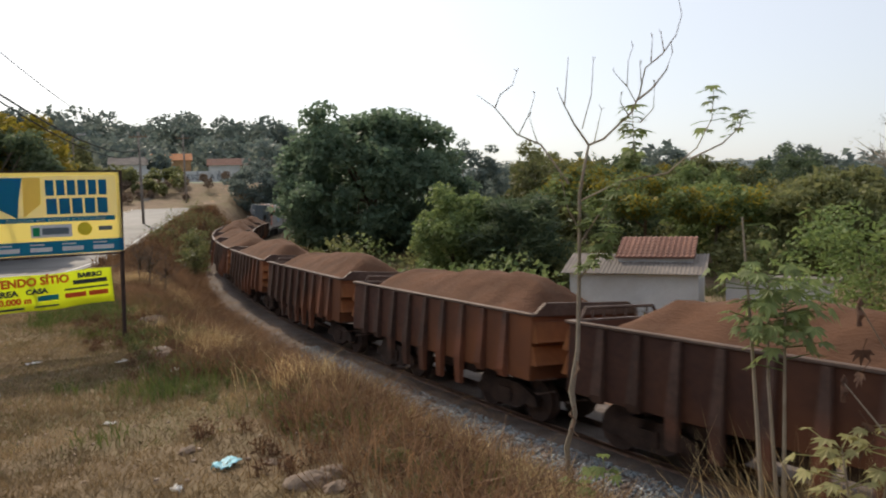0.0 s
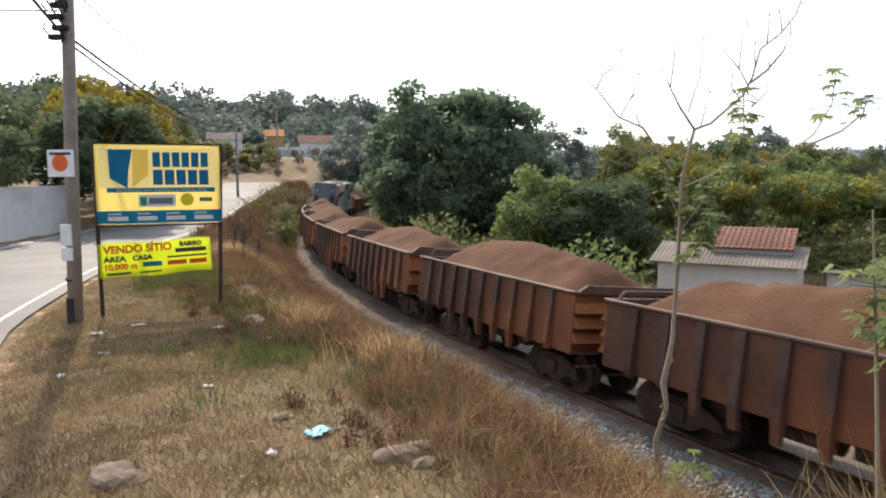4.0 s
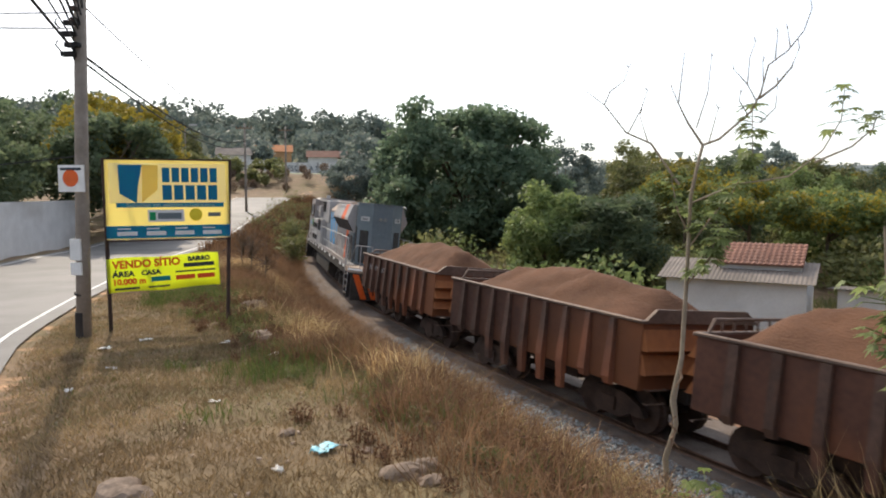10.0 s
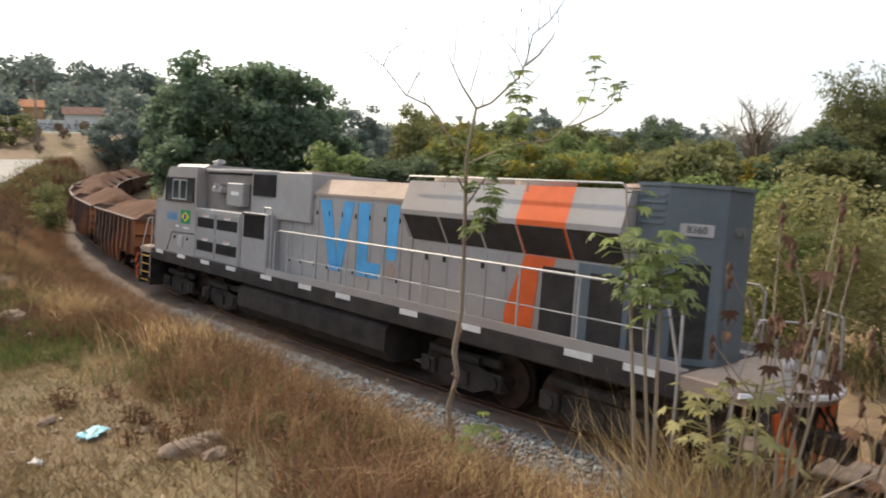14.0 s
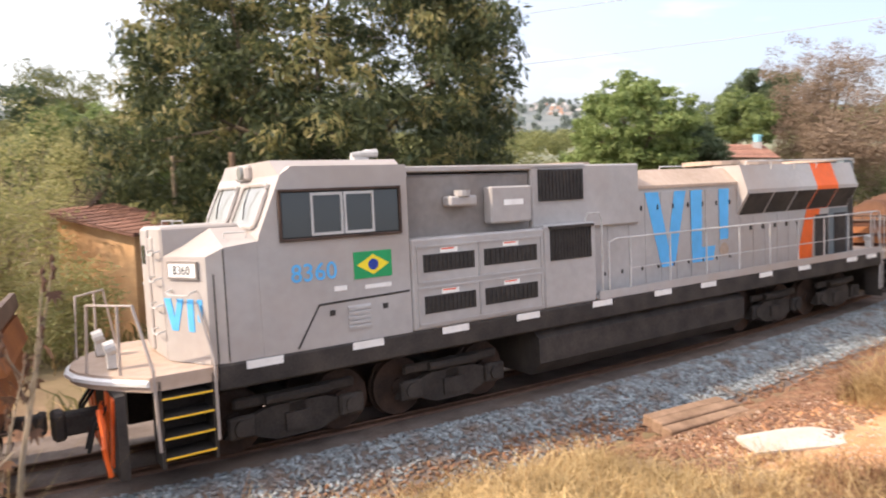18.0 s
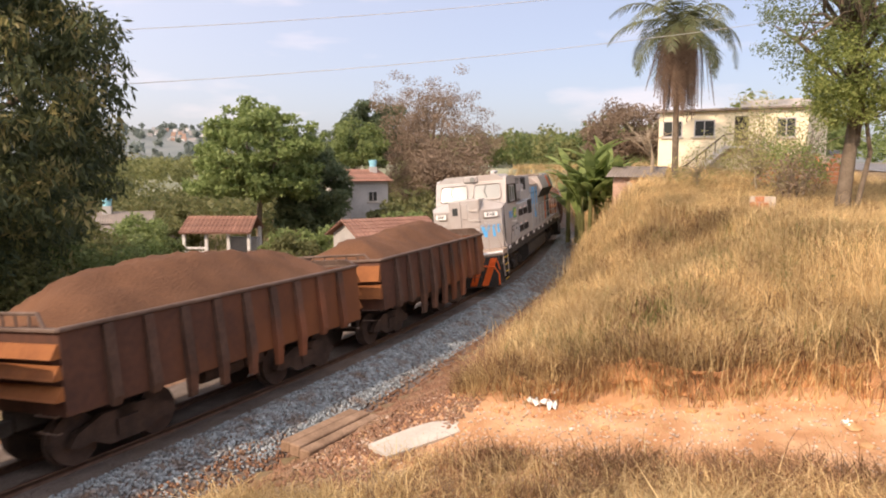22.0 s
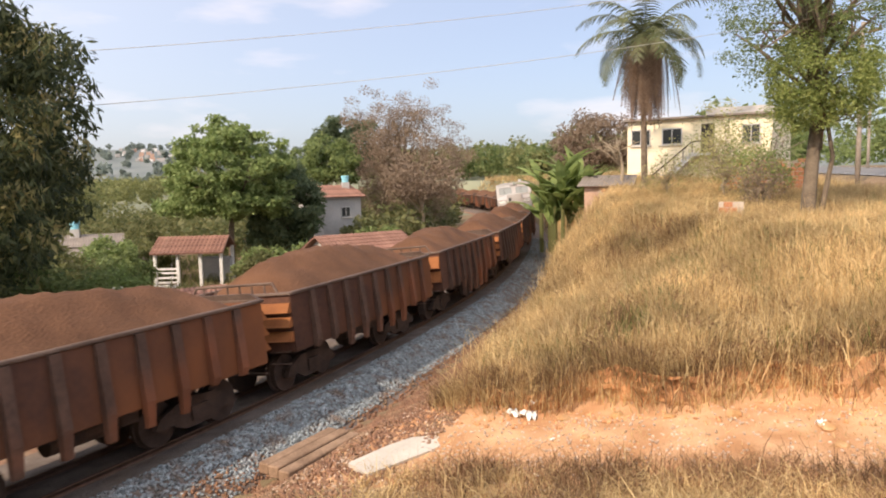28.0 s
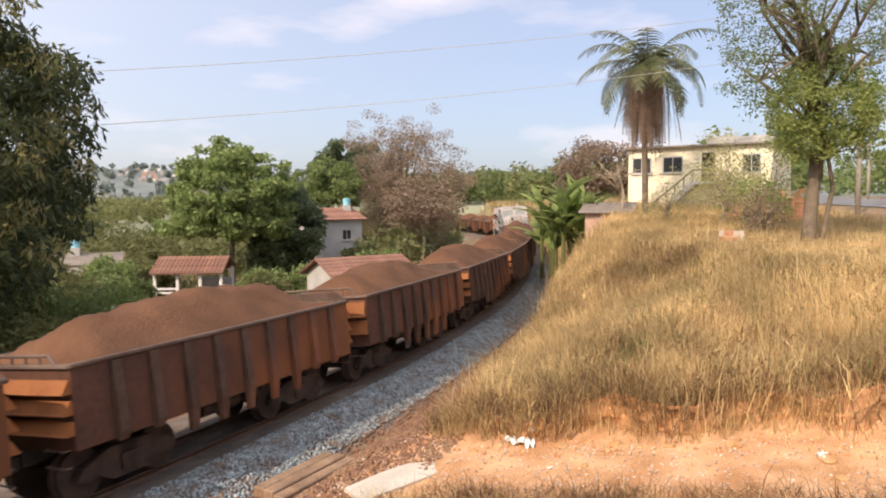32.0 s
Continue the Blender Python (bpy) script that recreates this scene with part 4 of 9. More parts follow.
def locomotive():
    L = thing("diesel_locomotive", "grey diesel locomotive with blue letters and an orange stripe", "locomotive")
    deck, W = 1.53, 1.50
    # underframe
    m = Mesh()
    m.box(-9.0, 9.2, -W, W, 1.17, deck, 0.03)
    frame_ob = part("underframe", m, M_BLACK, L, "grimy black underframe")
    for x in (-8.35, -6.75, -5.15, -3.6, -1.75, 0.0, 1.5, 3.65, 5.3, 7.6, 8.65):
        for y in (-1, 1):
            m = Mesh()
            m.box(x - 0.26, x + 0.26, y * W, y * (W + 0.012), deck - 0.115, deck - 0.005)
            part("reflector", m, M_WHITE, frame_ob, "white reflector plate")
    for e, xe in ((-1, -9.0), (1, 9.2)):
        m = Mesh()
        n = 9
        prof = [(xe, -W)] + [(xe + e * (0.85 + 0.75 * math.cos(math.pi * (i / (n - 1) - 0.5))), -W + 2 * W * i / (n - 1)) for i in range(n)] + [(xe, W)]
        m.prism(prof, 1.33, deck - 0.01, "z")
        p = part("end_platform", m, M_LOCO_ROOF, L, "dusty rounded end platform")
        m = Mesh()
        prof2 = [(xe + e * (0.86 + 0.76 * math.cos(math.pi * (i / (n - 1) - 0.5))), -W + 2 * W * i / (n - 1)) for i in range(n)]
        for a, b in zip(prof2, prof2[1:]):
            m.tube([(a[0], a[1], 1.44), (b[0], b[1], 1.44)], 0.05, 6)
        part("platform_edge", m, M_WHITE, p, "white platform edge")
        # pilot with slanting stripes
        xp = xe + e * 1.25
        m = Mesh()
        m.prism([(xp, 0.25), (xp, 1.33), (xp - e * 0.12, 1.33), (xp - e * 0.12, 0.25)], -1.40, 1.40, "y")
        pil = part("pilot", m, M_BLACK, L, "black end plate with orange slanting stripes")
        for i, y in enumerate((-0.80, -0.34, 0.34, 0.80)):
            m = Mesh()
            d = -0.42 if y < 0 else 0.42
            m.add([(xp + e * 0.02, y - 0.13, 0.30), (xp + e * 0.02, y + 0.13, 0.30), (xp + e * 0.02, y + 0.13 + d, 1.28), (xp + e * 0.02, y - 0.13 + d, 1.28), (xp, y - 0.13, 0.30), (xp, y + 0.13, 0.30), (xp, y + 0.13 + d, 1.28), (xp, y - 0.13 + d, 1.28)], [(0, 1, 2, 3), (4, 7, 6, 5), (0, 4, 5, 1), (2, 6, 7, 3), (1, 5, 6, 2), (0, 3, 7, 4)])
            part("stripe", m, M_ORANGE, pil, "orange warning stripe")
        m = Mesh()
        m.box(xp, xp + e * 0.5, -0.14, 0.14, 0.62, 0.92, 0.03)
        m.box(xp + e * 0.45, xp + e * 0.62, -0.2, 0.2, 0.58, 0.96, 0.04)
        part("coupler", m, M_BLACK, L)
        for y in (-0.75, -0.5, 0.5, 0.75):
            m = Mesh()
            m.tube([(xp, y, 1.1), (xp + e * 0.18, y, 0.85), (xp + e * 0.26, y * 0.9, 0.5)], 0.025, 6)
            part("air_hose", m, M_RUBBER, L)
        for y in (-1, 1):
            m = Mesh()
            m.box(xe + e * 0.05, xe + e * 0.76, y * 1.02, y * 1.06, 0.3, 1.45)
            st = part("step_ladder", m, M_BLACK, L, "black side steps with yellow edges")
            for dx in (0.05, 0.72):
                m = Mesh()
                m.box(xe + e * dx, xe + e * (dx + 0.04), y * 1.06, y * W, 0.3, 1.45)
                part("side_plate", m, M_BLACK, st)
            for z in (0.42, 0.68, 0.94, 1.2):
                m = Mesh()
                m.box(xe + e * 0.09, xe + e * 0.72, y * 1.08, y * (W + 0.02), z, z + 0.03)
                part("tread", m, M_BLACK, st)
                m = Mesh()
                m.box(xe + e * 0.09, xe + e * 0.72, y * (W + 0.02), y * (W + 0.035), z + 0.005, z + 0.03)
                part("tread_edge", m, M_YELLOW if e < 0 else M_BOGIE, st, "yellow step edge" if e < 0 else "dark step edge")
            m = Mesh()
            m.tube([(xe + e * 0.04, y * (W + 0.02), 0.55), (xe + e * 0.04, y * (W + 0.02), 1.6), ((xe + e * 0.16, y * 1.28, 2.35) if e < 0 else (xe - e * 0.25, y * (W - 0.1), 2.45))], 0.022, 6)
            m.tube([(xe + e * 0.78, y * (W + 0.02), 0.55), (xe + e * 0.80, y * (W - 0.02), 1.6), (xe + e * 0.95, y * (W - 0.25), 2.42), (xe + e * 1.40, y * 0.62, 2.42), (xe + e * 1.45, y * 0.55, 1.5)], 0.022, 6)
            m.tube([(xe + e * 1.1, y * 1.05, 2.42), (xe + e * 1.12, y * 1.05, 1.5)], 0.02, 6)
            part("end_handrail", m, M_LOCO, L, "pale bent end handrail")
        for y in (-0.55, 0.55):
            m = Mesh()
            m.disc((xe + e * 1.15, y, deck + 0.28), (1, 0, 0.3), 0.10, 0.14, 12)
            m.box(xe + e * 1.08, xe + e * 1.2, y - 0.05, y + 0.05, deck, deck + 0.2, 0.01)
            part("ditch_light", m, M_STEEL, L)
    m = Mesh()
    m.tube([(-10.28, -0.35, 1.05), (-10.36, -0.8, 1.02), (-10.38, -1.25, 0.98), (-10.42, -1.42, 0.72), (-10.36, -1.40, 0.35)], 0.03, 6)
    m.tube([(-10.38, -1.15, 1.12), (-10.44, -1.38, 1.2), (-10.42, -1.46, 0.9)], 0.028, 6)
    part("coupling_lever", m, M_ORANGE, L, "orange coupling lever at the corner")
    # nose: a raised middle block, sloping shoulders and broad slanting front corners
    Wn = W - 0.03
    for y in (-1, 1):
        m = Mesh()
        m.add([(-8.3, 0, deck), (-8.3, y * Wn, deck), (-8.82, y * Wn, deck), (-9.05, y * 1.40, deck), (-9.42, y * 0.62, deck), (-9.42, 0, deck),
               (-8.3, 0, 3.32), (-8.3, y * Wn, 3.14), (-8.81, y * Wn, 3.08), (-9.04, y * 1.40, 2.97), (-9.41, y * 0.62, 2.97), (-9.41, 0, 2.97), (-8.76, y * 0.66, 3.32), (-8.76, 0, 3.32), (-8.3, y * 0.66, 3.32)],
              [(0, 1, 2, 3, 4, 5), (1, 7, 8, 2), (2, 8, 9, 3), (3, 9, 10, 4), (4, 10, 11, 5), (10, 9, 12), (9, 8, 12), (10, 12, 13, 11), (8, 7, 14), (8, 14, 12), (12, 14, 6, 13), (0, 6, 14, 7, 1), (0, 5, 11, 13, 6)])
        part("nose_half", m, M_LOCO, L, "light grey nose with slanting panels")
        m = Mesh()
        m.box(-8.83, -8.815, y * Wn - 0.006, y * Wn + 0.006, deck + 0.02, 3.07)
        part("seam", m, M_GRILLE, L, "dark seam down the nose")
    m = Mesh()
    m.box(-9.435, -8.34, -0.62, 0.62, deck, 3.37, 0.03)
    nose = part("nose", m, M_LOCO, L, "light grey raised middle of the nose")
    m = Mesh()
    m.box(-9.47, -9.425, 0.14, 0.60, deck + 0.05, 3.34, 0.02)
    door = part("nose_door", m, M_LOCO, nose)
    m = Mesh()
    m.box(-9.485, -9.46, 0.26, 0.48, 2.82, 3.10, 0.03)
    part("door_window", m, M_GLASS, door)
    m = Mesh()
    m.box(-9.455, -9.425, -0.13, 0.11, 2.66, 3.22, 0.012)
    part("nose_hatch", m, M_LOCO, nose)

    def slant(side, u, z, off):
        """A place on a slanting panel, u from its front edge."""
        return (-9.42 + 0.429 * u - 0.904 * off, side * (0.62 + 0.904 * u + 0.429 * off), z)

    def plate(name, side, corners, o0, o1, mat, parent, label=""):
        m = Mesh()
        m.add([slant(side, u, z, o) for o in (o0, o1) for u, z in corners], [(0, 1, 2, 3), (7, 6, 5, 4), (0, 4, 5, 1), (1, 5, 6, 2), (2, 6, 7, 3), (3, 7, 4, 0)])
        return part(name, m, mat, parent, label)

    for z in (3.05, 2.68, 2.31, 1.94):
        m = Mesh()
        m.tube([(-9.43, -0.58, z), (-9.53, -0.58, z - 0.02), (-9.53, -0.52, z - 0.06), (-9.53, -0.22, z - 0.06), (-9.53, -0.16, z - 0.02), (-9.43, -0.16, z)], 0.013, 5)
        part("grab_iron", m, M_STEEL, nose)
    for x0, x1, y in ((-9.2, -9.05, -0.3), (-9.2, -9.05, 0.3), (-8.72, -8.42, -1.2)):
        m = Mesh()
        z = 3.36 if abs(y) < 0.6 else 3.18
        m.tube([(x0, y, z), (x0, y, z + 0.08), (x1, y, z + 0.08), (x1, y, z)], 0.012, 5)
        part("top_grab", m, M_STEEL, nose)
    for y in (-1, 1):
        m = Mesh()
        m.tube([slant(y, 0.16, 2.52, 0.0), slant(y, 0.16, 2.50, 0.1), slant(y, 0.22, 2.46, 0.1), slant(y, 0.60, 2.46, 0.1), slant(y, 0.66, 2.50, 0.1), slant(y, 0.66, 2.52, 0.0)], 0.013, 5)
        part("grab_iron", m, M_STEEL, nose)
        nb = plate("number_board", y, ((0.13, 2.67), (0.73, 2.67), (0.73, 2.91), (0.13, 2.91)), -0.02, 0.03, M_LOCO_SHADE, nose, "cream number board in a grey frame")
        plate("board_face", y, ((0.16, 2.70), (0.70, 2.70), (0.70, 2.88), (0.16, 2.88)), 0.02, 0.036, M_PAPER, nb)
        lettering("8360", 0.18, M_INK, pose(*slant(y, 0.43, 2.79, 0.041), 90, 0, -64.6 if y < 0 else -115.4), nb, "board_number")
    for u0, u1, u2, u3 in ((-0.02, 0.12, 0.12, 0.24), (0.26, 0.38, 0.14, 0.24), (0.46, 0.58, 0.46, 0.58), (0.66, 0.76, 0.66, 0.74)):
        zb = 1.96 if u0 < 0.6 else 2.10
        plate("blue_mark", -1, ((u0, 2.40), (u1, 2.40), (u3, zb), (u2, zb)), -0.02, 0.006, M_BLUE, nose, "sky blue painted mark")
    # cab
    m = Mesh()
    cabp = [(-8.36, 2.95), (-8.33, 3.20), (-7.98, 4.02), (-7.80, 4.14), (-5.95, 4.14), (-5.95, deck), (-8.35, deck)]
    m.prism(cabp, -W + 0.02, W - 0.02, "y")
    cab = part("cab", m, M_LOCO, L, "light grey driver's cab")
    m = Mesh()
    m.prism([(-W + 0.03, 4.00), (-W + 0.42, 4.24), (W - 0.42, 4.24), (W - 0.03, 4.00), (W - 0.03, 3.94), (-W + 0.03, 3.94)], -7.98, -5.93, "x")
    part("cab_roof", m, M_LOCO, L, "dusty chamfered cab roof")
    for y0, y1 in ((-1.28, -0.12), (0.12, 1.28)):
        m = Mesh()
        a, b = (-8.285, 3.31), (-8.035, 3.90)
        d = Vector((-0.96, 0, 0.28)) * 0.02
        m.add([(a[0] + d.x, y0, a[1]), (a[0] + d.x, y1, a[1]), (b[0] + d.x, y1 - 0.03, b[1]), (b[0] + d.x, y0 + 0.03, b[1]), (a[0] + 0.03, y0, a[1]), (a[0] + 0.03, y1, a[1]), (b[0] + 0.03, y1 - 0.03, b[1]), (b[0] + 0.03, y0 + 0.03, b[1])], [(0, 1, 2, 3), (7, 6, 5, 4), (0, 4, 5, 1), (1, 5, 6, 2), (2, 6, 7, 3), (3, 7, 4, 0)])
        w = part("windscreen", m, M_GLASS_PALE, cab, "pale windscreen in a pale rounded rim")
        m = Mesh()
        c4 = [Vector((a[0] - 0.03, y0, a[1])), Vector((a[0] - 0.03, y1, a[1])), Vector((b[0] - 0.03, y1 - 0.03, b[1])), Vector((b[0] - 0.03, y0 + 0.03, b[1]))]
        ring = []
        for k in range(4):
            p, c, n = c4[k - 1], c4[k], c4[(k + 1) % 4]
            ring += [c + (p - c).normalized() * 0.12, c + (p - c).normalized() * 0.03 + (n - c).normalized() * 0.03, c + (n - c).normalized() * 0.12]
        m.tube(ring + ring[:1], 0.035, 6)
        part("windscreen_rim", m, M_LOCO, w)
        m = Mesh()
        m.tube([(-8.14, (y0 + y1) / 2 + 0.05, 3.88), (-8.22, (y0 + y1) / 2 + 0.12, 3.62), (-8.29, (y0 + y1) / 2, 3.42)], 0.012, 5)
        part("wiper", m, M_RUBBER, w)
    for y in (-1, 1):
        m = Mesh()
        m.box(-8.00, -6.12, y * (W - 0.03), y * (W + 0.0), 3.13, 3.78, 0.02)
        win = part("side_window", m, M_GLASS, cab, "dark cab side window with sliding panes")
        for x0, x1 in ((-7.56, -7.06), (-7.04, -6.55)):
            m = Mesh()
            for a, b, c, d in ((x0, x1, 3.15, 3.19), (x0, x1, 3.72, 3.76), (x0, x0 + 0.035, 3.19, 3.72), (x1 - 0.035, x1, 3.19, 3.72)):
                m.box(a, b, y * (W - 0.02), y * (W + 0.02), c, d)
            part("sash", m, M_STEEL, win, "pale sliding sash")
        m = Mesh()
        for a, b, c, d in ((-8.04, -6.08, 3.09, 3.13), (-8.04, -6.08, 3.78, 3.82), (-8.04, -8.00, 3.13, 3.78), (-6.12, -6.08, 3.13, 3.78)):
            m.box(a, b, y * (W - 0.02), y * (W + 0.03), c, d, 0.008)
        part("window_frame", m, M_BOGIE, win, "dark rubber and rust window frame")
        # flag and number
        m = Mesh()
        yy = y * (W - 0.02)
        m.box(-6.92, -6.28, yy, yy + y * 0.012, 2.46, 2.86)
        flag = part("flag", m, M_GREEN_FLAG, cab, "painted green flag with a yellow diamond")
        m = Mesh()
        m.prism([(-6.87, 2.66), (-6.60, 2.51), (-6.33, 2.66), (-6.60, 2.81)], yy + y * 0.012, yy + y * 0.018, "y")
        part("diamond", m, M_FLAG_YELLOW, flag)
        m = Mesh()
        m.disc((-6.60, yy + y * 0.02, 2.66), (0, 1, 0), 0.085, 0.008, 16)
        part("disc", m, M_FLAG_BLUE, flag)
        lettering("8360", 0.36, M_BLUE, pose(-7.55, yy + y * 0.012, 2.62, 90, 0, 0 if y < 0 else 180), cab, "cab_number", "sky blue cab number", bold=0.003)
        m = Mesh()
        m.box(-6.75, -6.30, yy, yy + y * 0.01, 2.30, 2.36)
        part("label_plate", m, M_WHITE, cab)
        m = Mesh()
        m.box(-7.25, -7.05, yy, yy + y * 0.01, 2.32, 2.39)
        part("label_plate", m, M_WHITE, cab)
        m = Mesh()
        m.tube([(-7.85, yy, deck + 0.04), (-7.50, yy, deck + 0.62), (-5.98, yy, deck + 0.66)], 0.018, 4)
        part("panel_seam", m, M_GRILLE, cab)
        m = Mesh()
        m.tube([(-8.97, yy, deck), (-8.97, yy, 2.74)], 0.014, 4)
        part("panel_seam", m, M_GRILLE, cab)
        for z in (0.22, 0.29, 0.36, 0.43, 0.50):
            m = Mesh()
            m.prism([(0, deck + z), (y * 0.03, deck + z - 0.02), (y * 0.03, deck + z + 0.02), (0, deck + z + 0.05)], -7.05, -6.68, "x")
            o = part("louvre", m, M_LOCO, cab)
            o.location.y = yy
        for x in (-7.3, -6.42):
            m = Mesh()
            m.box(x - 0.04, x + 0.04, yy, yy + y * 0.02, deck + 0.44, deck + 0.52)
            part("latch", m, M_GRILLE, cab)
        # cabinet behind the cab with four grilles
        m = Mesh()
        m.box(-5.93, -3.18, y * 0.9, y * W, deck, 2.98, 0.03)
        cb = part("equipment_cabinet", m, M_LOCO, L, "grey equipment cabinet with four dark grilles")
        for x0, x1 in ((-5.72, -4.72), (-4.52, -3.36)):
            for z0, z1 in ((1.78, 2.06), (2.44, 2.72)):
                m = Mesh()
                m.box(x0, x1, y * (W - 0.01), y * (W + 0.012), z0, z1)
                gr = part("grille", m, M_GRILLE, cb)
                m = Mesh()
                for i in range(12):
                    x = x0 + 0.05 + (x1 - x0 - 0.1) * i / 11
                    m.box(x - 0.012, x + 0.012, y * (W + 0.01), y * (W + 0.03), z0 + 0.02, z1 - 0.02)
                part("grille_screen", m, M_BLACK, gr)
            for z0, z1 in ((1.60, 2.20), (2.26, 2.86)):
                m = Mesh()
                for a, b, c, d in ((x0 - .12, x1 + .12, z0, z0 + .03), (x0 - .12, x1 + .12, z1 - .03, z1), (x0 - .12, x0 - .09, z0, z1), (x1 + .09, x1 + .12, z0, z1)):
                    m.box(a, b, y * W, y * (W + 0.02), c, d)
                part("door_frame", m, M_LOCO, cb)
                m = Mesh()
                xm = (x0 + x1) / 2
                m.box(xm - 0.17, xm + 0.17, y * W, y * (W + 0.006), z1 - 0.13, z1 - 0.05)
                wl = part("warning_label", m, M_PAPER, cb)
                m = Mesh()
                m.box(xm - 0.15, xm + 0.10, y * (W + 0.006), y * (W + 0.009), z1 - 0.08, z1 - 0.06)
                part("red_bar", m, M_RED, wl)
        m = Mesh()
        m.box(-3.16, -1.86, y * 0.9, y * (W - 0.02), deck, 3.02, 0.03)
        c2 = part("filter_cabinet", m, M_LOCO, L, "grey cabinet with one dark square grille")
        m = Mesh()
        m.box(-3.02, -2.0, y * (W - 0.03), y * (W + 0.0), 2.38, 2.95)
        part("grille", m, M_GRILLE, c2)
        m = Mesh()
        for i in range(14):
            x = -2.98 + 0.94 * i / 13
            m.box(x - 0.01, x + 0.01, y * (W - 0.005), y * (W + 0.02), 2.40, 2.93)
        m.box(-3.05, -1.97, y * (W - 0.02), y * (W + 0.06), 2.95, 3.0)
        part("grille_screen", m, M_BLACK, c2)
        m = Mesh()
        m.tube([(-2.1, y * 1.42, 3.02), (-2.05, y * 1.46, 3.18), (-1.75, y * 1.46, 3.18), (-1.68, y * 1.46, 3.05), (-1.68, y * 1.46, deck)], 0.022, 6)
        part("grab_rail", m, M_STEEL, L)
    # upper body behind the cab, narrower, with blowers and a big grille
    m = Mesh()
    m.box(-5.95, -3.2, -1.15, 1.15, 2.9, 3.98, 0.04)
    part("upper_hood", m, M_LOCO_SHADE, L, "grey upper hood, darkened to look shaded")
    m = Mesh()
    m.box(-5.95, -1.85, -1.22, 1.22, 4.02, 4.12, 0.02)
    part("roof_plate", m, M_LOCO, L)
    for y in (-1, 1):
        m = Mesh()
        m.box(-5.1, -4.55, y * 1.15, y * 1.42, 3.45, 3.62, 0.03)
        m.disc((-4.82, y * 1.35, 3.66), (0, 0, 1), 0.14, 0.10, 12)
        part("air_intake", m, M_LOCO, L)
        m = Mesh()
        m.box(-4.25, -3.35, y * 1.15, y * 1.40, 3.12, 3.75, 0.03)
        bb = part("blower_box", m, M_LOCO, L)
        m = Mesh()
        m.box(-3.98, -3.55, y * 1.40, y * 1.408, 3.42, 3.52)
        part("warning_label", m, M_PAPER, bb)
        m = Mesh()
        m.box(-3.05, -1.95, y * 1.20, y * 1.26, 3.45, 4.02)
        ug = part("intake_grille", m, M_GRILLE, L, "dark upper intake grille")
        m = Mesh()
        for i in range(12):
            x = -2.98 + 0.96 * i / 11
            m.box(x - 0.012, x + 0.012, y * 1.255, y * 1.28, 3.48, 3.99)
        part("grille_screen", m, M_BLACK, ug)
    m = Mesh()
    m.box(-3.2, -0.35, -1.22, 1.22, 2.9, 4.10, 0.03)
    m.box(-1.86, -0.35, -1.10, 1.10, deck, 3.0, 0.02)
    part("blower_housing", m, M_LOCO, L)
    # engine hood with rounded, dusty shoulder
    m = Mesh()
    m.box(-0.35, 3.2, -1.10, 1.10, deck, 3.60, 0.02)
    hood = part("engine_hood", m, M_LOCO, L, "grey engine hood with rows of doors")
    m = Mesh()
    m.prism([(-1.13, 3.58), (-1.13, 3.64), (-0.72, 3.98), (0.72, 3.98), (1.13, 3.64), (1.13, 3.58)], -0.35, 3.2, "x")
    part("hood_shoulder", m, M_LOCO_ROOF, L, "tan dusty hood shoulder")
    for y in (-1, 1):
        for x in (-1.45, -0.95, -0.35, 0.15, 0.65, 1.15, 1.65, 2.15, 2.65):
            m = Mesh()
            m.box(x - 0.22, x + 0.22, y * 1.10, y * 1.115, deck + 0.06, 3.50, 0.004)
            dd = part("hood_door", m, M_LOCO, hood)
            m = Mesh()
            m.box(x + 0.14, x + 0.175, y * 1.115, y * 1.135, 3.14, 3.24)
            part("latch", m, M_GRILLE, dd)
            m = Mesh()
            m.box(x + 0.14, x + 0.175, y * 1.115, y * 1.135, 1.92, 1.99)
            part("latch", m, M_GRILLE, dd)
        # big blue strokes
        yy = y * 1.118
        for pts in ([(-0.08, 3.50), (0.34, 3.50), (0.66, 2.30), (0.84, 1.92), (0.42, 1.92)], [(1.24, 3.50), (0.86, 3.50), (0.66, 2.52), (0.66, 2.00), (0.86, 1.96)], [(1.40, 3.50), (1.80, 3.50), (1.78, 2.24), (2.26, 2.24), (2.18, 1.92), (1.44, 1.92)], [(2.40, 3.50), (2.78, 3.50), (2.74, 2.36), (2.44, 2.36)]):
            m = Mesh()
            m.prism(pts, yy, yy + y * 0.006, "y")
            part("blue_stroke", m, M_BLUE, hood, "sky blue painted stroke")
        m = Mesh()
        m.disc((2.59, yy, 2.12), (0, 1, 0), 0.16, 0.008, 16)
        part("tan_dot", m, M_LOCO_ROOF, hood)
    # radiator section with flared box, orange stripe, dark rear hood
    m = Mesh()
    m.box(3.2, 8.15, -1.08, 1.08, deck, 3.45, 0.02)
    rad = part("radiator_hood", m, M_LOCO, L)
    flare = [(-1.08, 2.86), (-1.40, 3.36), (-1.40, 3.45), (-1.18, 4.02), (1.18, 4.02), (1.40, 3.45), (1.40, 3.36), (1.08, 2.86)]
    for x0, x1, mt in ((3.1, 6.08, M_LOCO), (6.08, 7.1, M_ORANGE), (7.1, 8.1, M_LOCO)):
        m = Mesh()
        m.prism(flare, x0, x1, "x")
        part("radiator_flare", m, mt, L, "flared radiator housing" if mt is M_LOCO else "orange stripe over the radiator housing")
